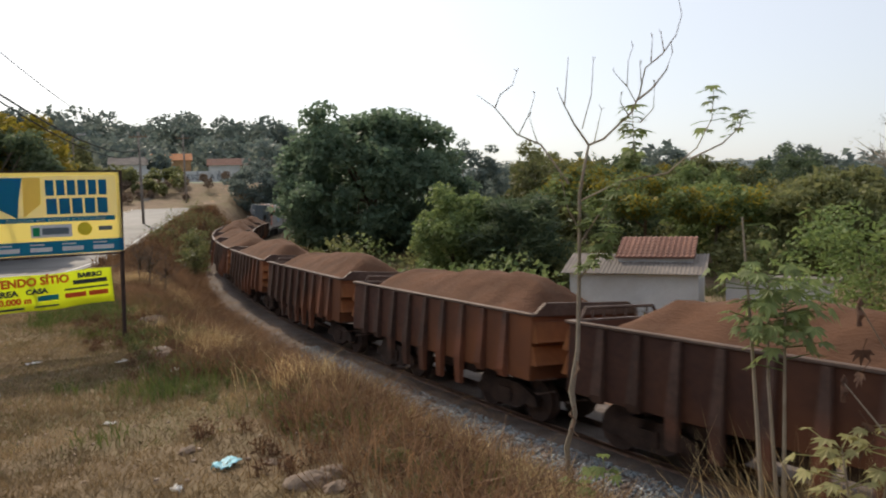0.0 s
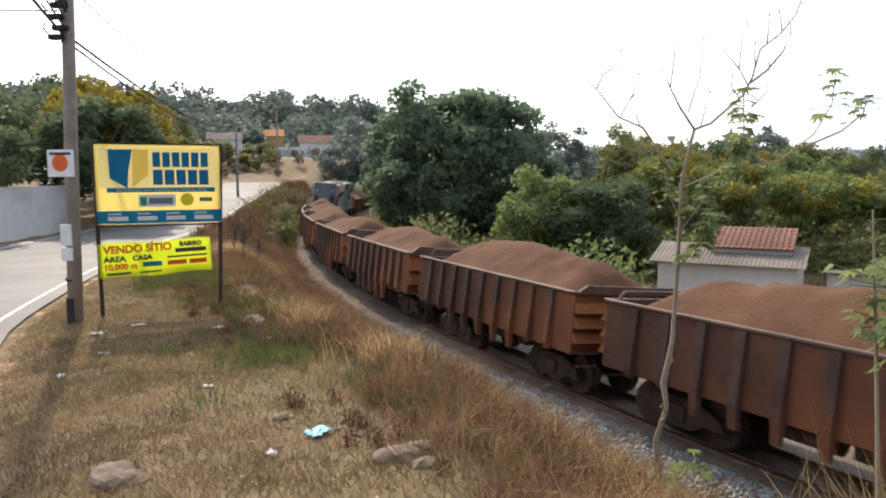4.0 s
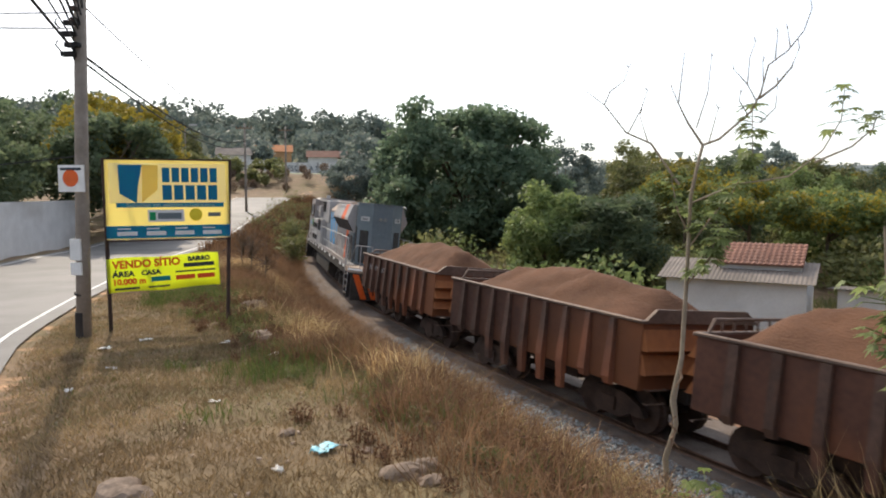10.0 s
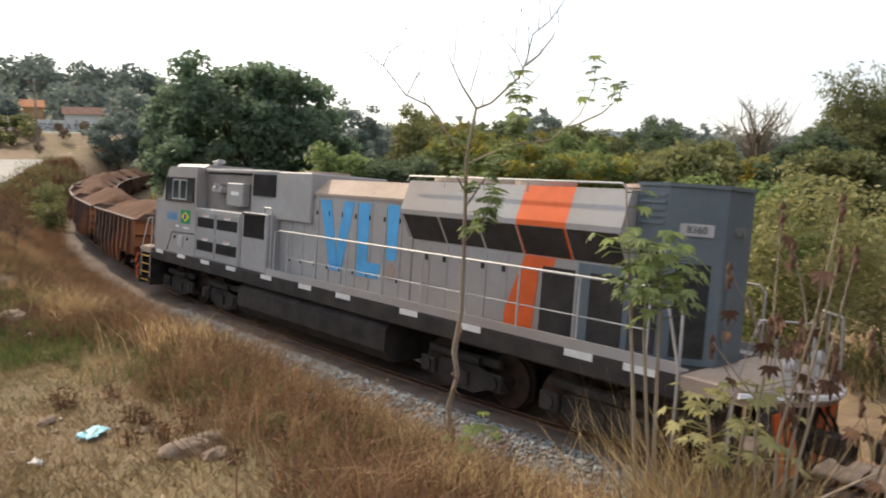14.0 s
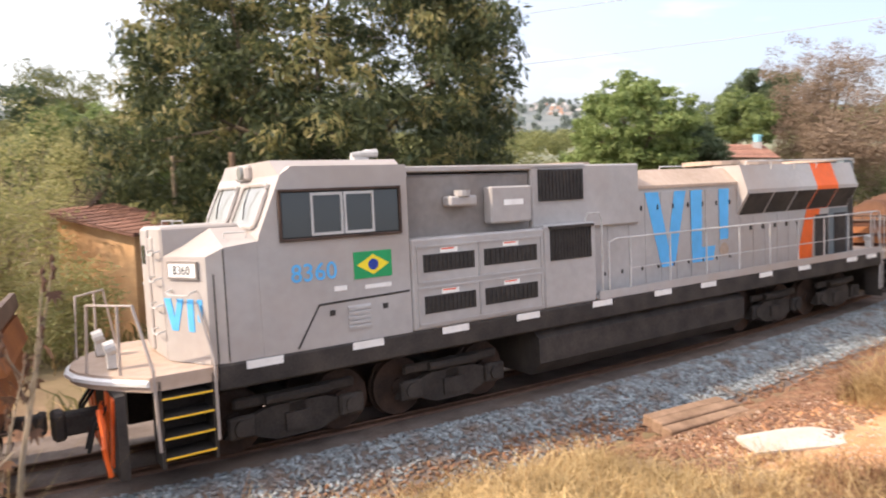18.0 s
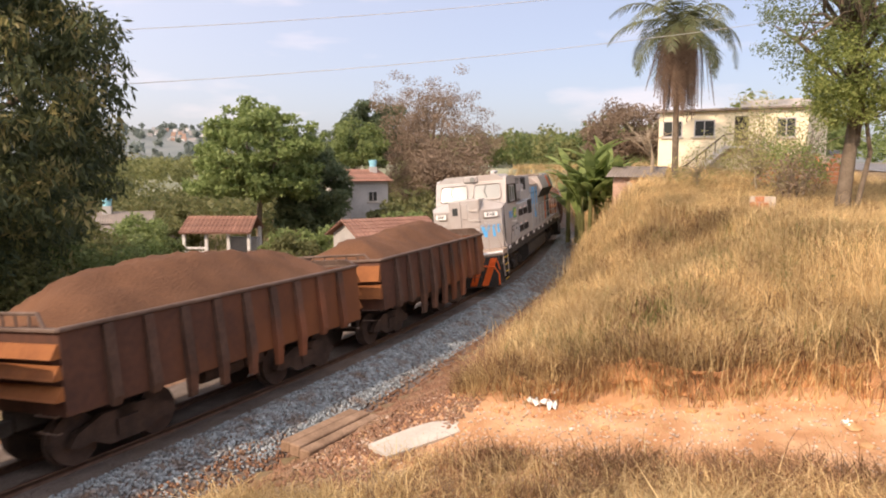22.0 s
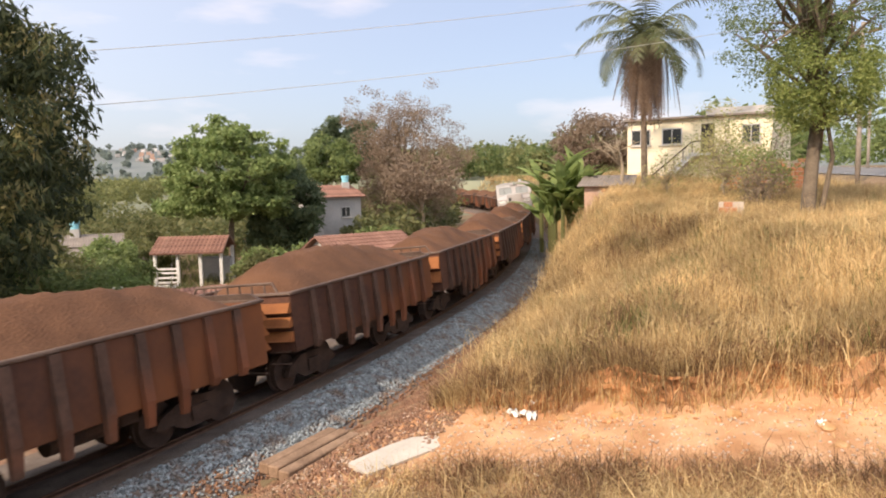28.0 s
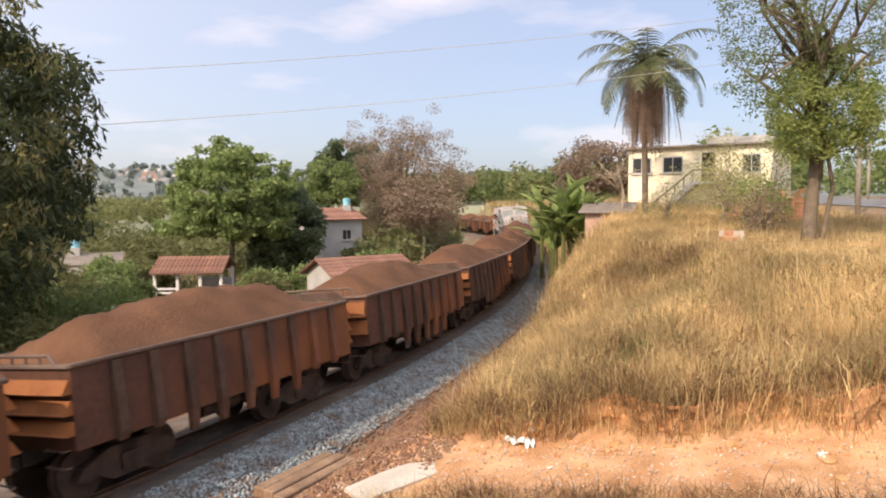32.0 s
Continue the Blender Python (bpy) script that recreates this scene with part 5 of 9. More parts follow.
    for y in (-1, 1):
        for x0, x1 in ((3.2, 4.15), (4.22, 5.15), (5.22, 6.05), (6.12, 7.05), (7.12, 8.05)):
            m = Mesh()
            m.add([(x0, y * 1.095, 2.87), (x1, y * 1.095, 2.87), (x1, y * 1.405, 3.35), (x0, y * 1.405, 3.35), (x0, y * 1.07, 2.90), (x1, y * 1.07, 2.90), (x1, y * 1.38, 3.38), (x0, y * 1.38, 3.38)], [(0, 1, 2, 3), (7, 6, 5, 4), (0, 4, 5, 1), (1, 5, 6, 2), (2, 6, 7, 3), (3, 7, 4, 0)])
            part("radiator_grille", m, M_BLACK, rad, "black radiator grille")
        m = Mesh()
        yy = y * 1.085
        m.prism([(6.1, 2.85), (6.75, 2.85), (6.70, 2.68), (6.42, 2.66), (6.35, deck + 0.05), (5.35, deck + 0.05), (5.35, deck + 0.26), (5.72, deck + 0.30)], yy, yy + y * 0.006, "y")
        part("orange_stripe", m, M_ORANGE, rad, "orange slanting stripe")
        m = Mesh()
        m.box(6.50, 7.15, yy, yy + y * 0.012, deck + 0.1, 2.70)
        part("vent_door", m, M_BLACK, rad, "black vented door")
        for x in (3.5, 4.0, 4.5, 5.0, 5.5):
            m = Mesh()
            m.box(x - 0.23, x + 0.23, y * 1.08, y * 1.093, deck + 0.06, 2.82, 0.004)
            dd = part("hood_door", m, M_LOCO, rad)
            m = Mesh()
            m.box(x + 0.12, x + 0.18, y * 1.093, y * 1.12, 2.5, 2.62)
            part("latch", m, M_GRILLE, dd)
        m = Mesh()
        m.tube([(3.15, y * 1.30, 4.00), (3.2, y * 1.30, 4.10), (8.0, y * 1.30, 4.10), (8.1, y * 1.30, 4.00)], 0.018, 5)
        for x in (4.2, 5.2, 6.2):
            m.tube([(x, y * 1.30, 3.9), (x, y * 1.30, 4.10)], 0.014, 5)
        part("roof_rail", m, M_STEEL, L)
    m = Mesh()
    m.prism([(8.12, -1.0), (8.62, -1.0), (9.27, -0.46), (9.27, 0.46), (8.62, 1.0), (8.12, 1.0)], deck, 4.10, "z")
    m.box(7.2, 8.16, -1.085, 1.085, deck, 2.84, 0.01)
    rear = part("rear_hood", m, M_LOCO_DARK, L, "dark slate rear hood")
    m = Mesh()
    m.prism([(8.1, -1.03), (8.63, -1.03), (9.31, -0.48), (9.31, 0.48), (8.63, 1.03), (8.1, 1.03)], 4.10, 4.15, "z")
    part("roof_plate", m, M_LOCO_DARK, rear)
    for y in (-1, 1):
        m = Mesh()
        m.box(7.45, 8.05, y * 1.09, y * 1.105, deck + 0.1, 2.7)
        part("side_grille", m, M_BLACK, rear)
        # door recess not modelled: its dark is painted on as a flat plate
        m = Mesh()
        m.box(8.2, 8.58, y * 1.0, y * 1.012, deck + 0.1, 3.15)
        part("side_grille", m, M_BLACK, rear)
        for z in (3.55, 3.65, 3.75, 3.85, 3.95):
            m = Mesh()
            m.box(8.18, 8.58, y * 1.0, y * 1.03, z, z + 0.04)
            part("louvre", m, M_LOCO_DARK, rear)
        m = Mesh()
        m.add([(8.945 + 0.30 * u - 0.639 * o * -1, y * (0.73 - 0.25 * u + 0.769 * o), z) for o in (0.0, 0.025) for u, z in ((-0.62, 3.40), (0.62, 3.40), (0.62, 3.58), (-0.62, 3.58))], [(0, 1, 2, 3), (7, 6, 5, 4), (0, 4, 5, 1), (1, 5, 6, 2), (2, 6, 7, 3), (3, 7, 4, 0)])
        nb = part("number_board", m, M_STEEL, rear, "pale number board on the slanting corner")
        lettering("8360", 0.15, M_INK, pose(8.945 + 0.639 * 0.029, y * (0.73 + 0.769 * 0.029), 3.49, 90, 0, 39.7 if y < 0 else 140.3), nb, "board_number")
        m = Mesh()
        m.add([(8.945 + 0.24 * u + 0.639 * o, y * (0.73 - 0.20 * u + 0.769 * o), z) for o in (0.0, 0.012) for u, z in ((-0.8, deck + 0.1), (0.8, deck + 0.1), (0.8, 3.0), (-0.8, 3.0))], [(0, 1, 2, 3), (7, 6, 5, 4), (0, 4, 5, 1), (1, 5, 6, 2), (2, 6, 7, 3), (3, 7, 4, 0)])
        part("corner_door", m, M_GRILLE, rear, "dark corner door")
    m = Mesh()
    m.box(9.27, 9.30, -0.3, 0.3, deck + 0.1, 2.9)
    part("rear_door", m, M_LOCO_DARK, rear)
    m = Mesh()
    for y in (-0.10, 0.10):
        m.disc((9.29, y, 3.50), (1, 0, 0), 0.075, 0.06, 12)
    part("headlamp", m, M_GLASS_PALE, rear)
    # roof clutter
    for x, w, h in ((-4.9, 0.5, 0.10), (-1.4, 0.6, 0.14), (3.6, 0.7, 0.10), (4.6, 0.8, 0.12), (5.6, 0.6, 0.12), (8.2, 0.8, 0.06)):
        m = Mesh()
        m.disc((x, 0, 4.10), (0, 0, 1), w, h, 18)
        part("roof_fan", m, M_LOCO_ROOF, L)
    for x in (-7.6, -7.35):
        m = Mesh()
        m.disc((x - 0.45, -0.1 if x < -7.5 else 0.1, 4.10), (1, 0, 0), 0.10, 0.16, 12)
        part("headlamp", m, M_GLASS_PALE, cab)
    m = Mesh()
    m.box(-8.08, -7.9, -0.3, 0.3, 3.98, 4.22, 0.04)
    part("headlamp_box", m, M_LOCO, cab)
    m = Mesh()
    for i, y in enumerate((-0.7, -0.55, -0.62)):
        m.tube([(-6.5 + 0.1 * i, y, 4.34), (-6.05 - 0.06 * i, y, 4.36)], [0.03, 0.075], 8)
    m.box(-6.45, -6.2, -0.72, -0.52, 4.2, 4.34, 0.01)
    part("air_horn", m, M_STEEL, cab)
    # tank, bogies, handrails
    m = Mesh()
    m.prism([(-1.20, 1.17), (-1.42, 1.0), (-1.42, 0.55), (-1.15, 0.30), (1.15, 0.30), (1.42, 0.55), (1.42, 1.0), (1.20, 1.17)], -3.3, 2.9, "x")
    part("fuel_tank", m, M_BLACK, L, "grimy black fuel tank")
    for x in (-7.75, -4.95, 4.75, 7.7):
        b = bogie(x, L, 1.72, 1.02, 0.48, M_BLACK)
        for y in (-1, 1):
            for u in (-0.86, 0.86):
                m = Mesh()
                m.box(x + u - 0.2, x + u + 0.2, y * 1.0, y * 1.12, 0.34, 0.66, 0.03)
                m.disc((x + u, y * 1.13, 0.5), (0, 1, 0), 0.12, 0.06, 12)
                part("axle_box", m, M_BLACK, b)
            m = Mesh()
            m.tube([(x - 0.5, y * 1.06, 0.82), (x + 0.5, y * 1.06, 0.82)], 0.08, 8)
            part("damper", m, M_BLACK, b)
            m = Mesh()
            m.box(x - 0.95, x + 0.95, y * 0.92, y * 1.02, 0.74, 0.90, 0.03)
            part("side_beam", m, M_BLACK, b)
    for y in (-1, 1):
        m = Mesh()
        m.tube([(-1.5, y * 1.46, deck + 0.05), (-1.5, y * 1.46, 2.60), (-1.3, y * 1.46, 2.66), (9.1, y * 1.46, 2.66), (9.2, y * 1.46, 2.55), (9.22, y * 1.46, 1.2), (9.22, y * 1.46, 0.5)], 0.022, 6)
        hr = part("handrail", m, M_STEEL, L, "long pale side handrail")
        for i in range(9):
            x = -0.9 + i * 1.2
            m = Mesh()
            m.tube([(x, y * 1.46, deck - 0.1), (x, y * 1.46, 2.66)], 0.02, 5)
            part("stanchion", m, M_STEEL, hr)
        m = Mesh()
        m.tube([(-0.9, y * 1.46, 2.05), (8.7, y * 1.46, 2.05)], 0.012, 5)
        part("lower_rail", m, M_STEEL, hr)
        m = Mesh()
        m.box(-1.8, 9.2, y * 1.10, y * 1.50, deck, deck + 0.03, 0.004)
        m.box(-1.8, 9.2, y * 1.46, y * 1.50, deck + 0.03, deck + 0.16)
        part("walkway", m, M_LOCO, L)
    return L


LOCO = locomotive()
LOCO.scale = (1.0, 0.93, 1.0)
MASTER = [wagon(i, i % 2) for i in range(4)]
WAGONS = []          # (thing, place in the train)
_order = [12.42 + 8.08 * k + 3.62 - max(0.0, 0.75 - 0.25 * k) for k in range(13)] + [-18.88 - 8.08 * k + 3.62 + max(0.0, 0.3 - 0.15 * k) for k in range(13)]
_pick = random.Random(4)
for _i, _r in enumerate(_order):
    _w = MASTER[_i] if _i < 4 else copy_thing(MASTER[_pick.randrange(4)], Matrix())
    WAGONS.append((_w, _r))
# the lettered wagon next to the locomotive
_lw = WAGONS[0][0]
for _tx, _px in (("GDE", -2.71), ("201", -1.94), ("652", -1.16)):
    lettering(_tx, 0.25, M_GREYWALL, pose(_px, -WH - 0.012, 1.80, 90, 0, 0), _lw, "wagon_number", "worn white stencilled number")


def chord(s, half):
    """A vehicle's pose with its two ends on the curve."""
    a, b = beside(s - half, 0), beside(s + half, 0)
    c, d = (a + b) / 2, b - a
    return Matrix.Translation((c.x, c.y, 0)) @ Matrix.Rotation(math.atan2(d.y, d.x), 4, "Z") @ Matrix.Rotation(-CANT, 4, "X")

# ================= plants =================
def tufts(spots, hgt, wid, blades, spread, rng, lean=0.45):
    """Blades of grass: each spot carries blades, each blade two bent quads."""
    P = np.repeat(np.asarray(spots, float), blades, 0)
    n = len(P)
    P[:, :2] += rng.normal(0, spread, (n, 2))
    h = hgt * rng.uniform(0.45, 1.2, n)
    a = rng.uniform(0, 6.283, n)
    b = rng.uniform(0, 6.283, n)
    ln = rng.uniform(0.05, lean, n) * h
    D = np.stack([np.cos(a), np.sin(a), np.zeros(n)], 1)
    S = np.stack([np.cos(b), np.sin(b), np.zeros(n)], 1) * (wid * rng.uniform(0.6, 1.4, n))[:, None]
    U = np.array([0, 0, 1.0])
    m = P + D * (ln * 0.35)[:, None] + U * (h * 0.6)[:, None]
    t = P + D * (ln * 1.3)[:, None] + U * (h * 0.98)[:, None]
    P[:, 2] -= 0.03
    if hgt < 0.15:
        V = np.stack([P - S, P + S, t], 1).reshape(-1, 3)
        return V, np.arange(3 * n).reshape(n, 3)
    V = np.stack([P - S, P + S, m - S * 0.8, m + S * 0.8, t], 1).reshape(-1, 3)
    F = (np.array([[0, 1, 3], [0, 3, 2], [2, 3, 4]])[None] + np.arange(n)[:, None, None] * 5).reshape(-1, 3)
    return V, F


def meadow(name, n, s0, s1, q0, q1, hgt, wid, blades, spread, mat, label, seed, keep=None, lean=0.45):
    rng = np.random.default_rng(seed)
    s, q = rng.uniform(s0, s1, n), rng.uniform(q0, q1, n)
    hh = np.interp(s, TS, TH)
    x, y = np.interp(s, TS, TX) + q * np.sin(hh), np.interp(s, TS, TY) - q * np.cos(hh)
    ok = (keep(s, q, x, y, rng) if keep else np.ones(n, bool)) & (q < road_edge(s) - 0.3)
    x, y = x[ok], y[ok]
    V, F = tufts(np.stack([x, y, ground(x, y)], 1), hgt, wid, blades, spread, rng, lean)
    return tagged(new(name, quick(name, V, F, mat)), label, "grass", kind="stuff")


def patchy(f, seed, lim):
    return lambda s, q, x, y, rng: wobble(x, y, f, seed) + 0.6 * wobble(x, y, f * 2.7, seed + 1) + rng.normal(0, 0.25, len(x)) > lim


def bank_only(seed, lim):
    f = patchy(0.8, seed, lim)
    return lambda s, q, x, y, r: f(s, q, x, y, r) & (q < 6.2 + 2.0 * sstep(-9, 0, s) + 0.6 * wobble(x, y, 0.9, 2) + r.normal(0, 0.25, len(s)))


def on_hill(s, q, x, y, rng):
    return (s - 0.08 * np.clip(q - 8, 0, 12) + 0.25 * np.sin(q * 2.3) > 11.95 + rng.uniform(-0.2, 0.5, len(s))) & (q > np.interp(s, [11, 14, 20, 30], [5.0, 4.6, 3.8, 3.4]) + rng.normal(0, 0.25, len(s)))


meadow("hill_grass", 13500, 11.8, 33, 3.7, 18, 0.55, 0.0058, 13, 0.22, M_STRAW, "tall golden dry grass covering the hillside", 11, lambda s, q, x, y, r: on_hill(s, q, x, y, r) & patchy(0.9, 1, -0.8)(s, q, x, y, r), 1.1)
meadow("hill_stalks", 1500, 12.2, 33, 3.5, 18, 0.95, 0.006, 5, 0.22, M_STRAW, "scattered tall straw stalks on the hillside", 23, lambda s, q, x, y, r: on_hill(s, q, x, y, r) & patchy(0.8, 7, 0.1)(s, q, x, y, r), 0.5)
meadow("hill_grass_far", 5000, 30, 64, 3.0, 17, 0.65, 0.014, 9, 0.25, M_STRAW, "tall golden dry grass along the far cutting", 12, None, 0.9)
meadow("hill_grass_brown", 6500, 11.8, 32, 3.5, 16, 0.40, 0.009, 10, 0.20, M_REDSTRAW, "brown matted dry grass on the hillside", 13, lambda s, q, x, y, r: on_hill(s, q, x, y, r) & patchy(0.7, 4, 0.1)(s, q, x, y, r), 1.3)
meadow("hill_grass_green", 3000, 12.5, 32, 5, 17, 0.46, 0.007, 9, 0.2, M_GREENGRASS, "greenish tufts in the hillside grass", 24, lambda s, q, x, y, r: on_hill(s, q, x, y, r) & patchy(0.6, 9, 0.25)(s, q, x, y, r), 1.0)
meadow("bank_grass", 13500, -48, 2.0, 2.75, 9.0, 0.48, 0.0052, 11, 0.17, M_REDSTRAW, "rusty dry grass on the bank above the track", 14, bank_only(2, -0.45), 1.6)
meadow("bank_straw", 6500, -32, 3, 2.7, 6.4, 0.52, 0.0045, 9, 0.15, M_STRAW, "pale straw standing in the rusty bank grass", 15, bank_only(6, 0.2), 1.0)
meadow("bank_green", 6000, -26, 0, 4.0, 8.8, 0.24, 0.008, 10, 0.15, M_GREENGRASS, "low green weeds in the dry grass", 16, patchy(0.9, 9, 0.25), 1.0)
meadow("verge_grass", 26000, -36, 2.0, 5.0, 12.2, 0.09, 0.007, 7, 0.12, M_SHORTGRASS, "short dry grass on the level verge", 17, patchy(0.7, 3, -0.75), 1.6)
meadow("verge_thatch", 20000, -30, 2.0, 5.0, 12.0, 0.07, 0.009, 6, 0.14, M_SHORTGRASS, "brown trodden thatch on the level verge", 27, patchy(0.6, 5, -1.3), 2.4)
meadow("verge_grass_green", 6500, -30, 1.0, 6.0, 11.8, 0.075, 0.006, 6, 0.10, M_GREENGRASS, "short green grass on the level verge", 18, patchy(0.5, 8, -0.05), 1.4)
meadow("bank_edge", 5500, -60, -10, 1.75, 3.6, 0.75, 0.009, 9, 0.17, M_REDSTRAW, "dry grass hanging over the ballast edge", 28, None, 1.2)
meadow("bank_far", 2600, -85, -40, 2.6, 8.5, 0.65, 0.022, 8, 0.25, M_REDSTRAW, "rusty dry grass between the road and the far track", 29, None, 1.0)
meadow("path_grass", 2000, 2.5, 9.0, 3.3, 11.5, 0.24, 0.006, 15, 0.18, M_STRAW, "dry straw tufts at the edge of the footpath", 19, lambda s, q, x, y, r: patchy(1.0, 5, -0.3)(s, q, x, y, r) & ((s < 7.4) | (q > 5.4 + r.normal(0, 0.2, len(s)))), 2.2)
meadow("path_grass_near", 1000, 7.0, 9.5, 5.6, 13.5, 0.24, 0.0055, 16, 0.2, M_REDSTRAW, "matted dry grass beside the footpath", 20, patchy(1.1, 7, 0.0), 2.4)
meadow("path_litter", 2500, 8.5, 12.5, 4.0, 15.0, 0.05, 0.006, 5, 0.2, M_STRAW, "trodden straw scraps on the bare footpath", 25, patchy(0.9, 7, 0.0), 2.5)
meadow("cutting_grass", 2600, 62, 125, 2.8, 24, 1.0, 0.035, 8, 0.4, M_STRAW, "dry grass over the bank beyond the bend", 31, None, 0.9)
meadow("far_verge_grass", 6000, -90, 75, -16, -3.2, 0.55, 0.016, 8, 0.3, M_STRAW, "dry grass on the far side of the track", 21, patchy(0.4, 2, -0.2), 1.0)
meadow("far_verge_weeds", 6000, -90, 75, -26, -3.0, 0.6, 0.03, 8, 0.4, M_OLIVE, "olive weeds on the far side of the track", 22, patchy(0.35, 5, -0.2), 1.0)


def brush(name, n, s0, s1, q0, q1, hgt, leaf, per, mat, label, seed, keep=None):
    """Low twiggy weeds: many small leaves over short bent stems, in one mesh."""
    rng = np.random.default_rng(seed)
    s, q = rng.uniform(s0, s1, n), rng.uniform(q0, q1, n)
    hh = np.interp(s, TS, TH)
    x, y = np.interp(s, TS, TX) + q * np.sin(hh), np.interp(s, TS, TY) - q * np.cos(hh)
    ok = (keep(s, q, x, y, rng) if keep else np.ones(n, bool)) & (q < road_edge(s) - 0.6)
    x, y = x[ok], y[ok]
    z, n = ground(x, y), int(ok.sum())
    h = hgt * rng.uniform(0.5, 1.3, n)
    g = rng.normal(0, 1, (n, per, 3))
    g /= np.linalg.norm(g, axis=2, keepdims=True)
    g *= rng.uniform(0.3, 1, (n, per, 1)) ** 0.5
    P = np.stack([x, y, z + h * 0.5], 1)[:, None] + g * np.stack([h * 0.6, h * 0.6, h * 0.5], 1)[:, None]
    V, F = leaves(P.reshape(-1, 3), leaf, rng, -0.2, 0.5, True)
    V2, F2 = tufts(np.stack([x, y, z], 1), hgt * 1.1, 0.006, 9, 0.05, rng, 0.9)
    V, F = np.concatenate([V, V2]), np.concatenate([F, F2 + len(V)])
    return tagged(new(name, quick(name, V, F, mat)), label, "weeds", kind="stuff")


def leaves(P, size, rng, droop=0.3, aspect=0.45, tri=False):
    """Rhombic leaves at the places P, each turned its own way."""
    n = len(P)
    a = rng.uniform(0, 6.283, n)
    el = rng.normal(-droop, 0.5, n)
    L = np.stack([np.cos(a) * np.cos(el), np.sin(a) * np.cos(el), np.sin(el)], 1)
    r = rng.normal(0, 1, (n, 3))
    S = np.cross(L, r)
    S /= np.linalg.norm(S, axis=1, keepdims=True) + 1e-9
    sz = (size * rng.uniform(0.6, 1.35, n))[:, None]
    if tri:
        V = np.stack([P - S * sz * aspect * 0.5, P + S * sz * aspect * 0.5, P + L * sz], 1).reshape(-1, 3)
        return V, np.arange(3 * n).reshape(n, 3)
    V = np.stack([P, P + L * sz * 0.5 + S * sz * aspect * 0.5, P + L * sz, P + L * sz * 0.5 - S * sz * aspect * 0.5], 1).reshape(-1, 3)
    F = np.arange(4 * n).reshape(n, 4)
    return V, F


MEMBER = [None]          # which clump each leaf of the latest crown hangs from


def crown_points(rng, n_clump, n_leaf, rx, ry, rz, clump, hollow=0.55, flat=0.35):
    """Clump centres over an uneven dome, and leaf places round them."""
    d = rng.normal(0, 1, (n_clump, 3))
    d /= np.linalg.norm(d, axis=1, keepdims=True)
    d[:, 2] = np.where(d[:, 2] < -flat, -flat * rng.uniform(0, 1, n_clump), d[:, 2])
    rad = hollow + (1 - hollow) * rng.uniform(0, 1, n_clump) ** 0.5
    lump = 1 + 0.09 * np.sin(d[:, 0] * 5 + rng.uniform(0, 6)) + 0.08 * np.sin(d[:, 1] * 6 + d[:, 2] * 4 + rng.uniform(0, 6)) + rng.normal(0, 0.07, n_clump)
    C = d * (rad * lump)[:, None] * np.array([rx, ry, rz])
    w = rng.integers(0, n_clump, n_leaf)
    g = rng.normal(0, 1, (n_leaf, 3))
    g /= np.linalg.norm(g, axis=1, keepdims=True)
    MEMBER[0] = w
    P = C[w] + g * (rng.uniform(0, 1, n_leaf) ** 0.4)[:, None] * clump * np.array([1, 1, 0.7])
    return C, P


def limbs(m, base, top, C, rng, r0, n=9):
    """A tapered trunk and bent limbs to some of the clumps."""
    base, top = Vector(base), Vector(top)
    mid = base.lerp(top, 0.5) + Vector((rng.normal(0, 0.12), rng.normal(0, 0.12), 0)) * (top - base).length * 0.4
    m.tube([base - Vector((0, 0, 0.3)), base + Vector((0, 0, 0.15)), mid, top], [r0 * 1.35, r0 * 1.05, r0 * 0.8, r0 * 0.55], 8)
    idx = rng.choice(len(C), min(n, len(C)), replace=False)
    for i in idx:
        e = Vector(C[i])
        st = base.lerp(top, rng.uniform(0.55, 1.0))
        k = st.lerp(e, 0.5) + Vector((rng.normal(0, 0.1), rng.normal(0, 0.1), rng.uniform(0.02, 0.18))) * (e - st).length
        m.tube([st, k, e], [r0 * 0.42, r0 * 0.25, r0 * 0.07], 6)
        for j in range(2):
            f = Vector(C[rng.integers(0, len(C))])
            f = e.lerp(f, 0.35)
            m.tube([k, k.lerp(f, 0.6) + Vector((0, 0, 0.1)), f], [r0 * 0.18, r0 * 0.1, r0 * 0.03], 5)


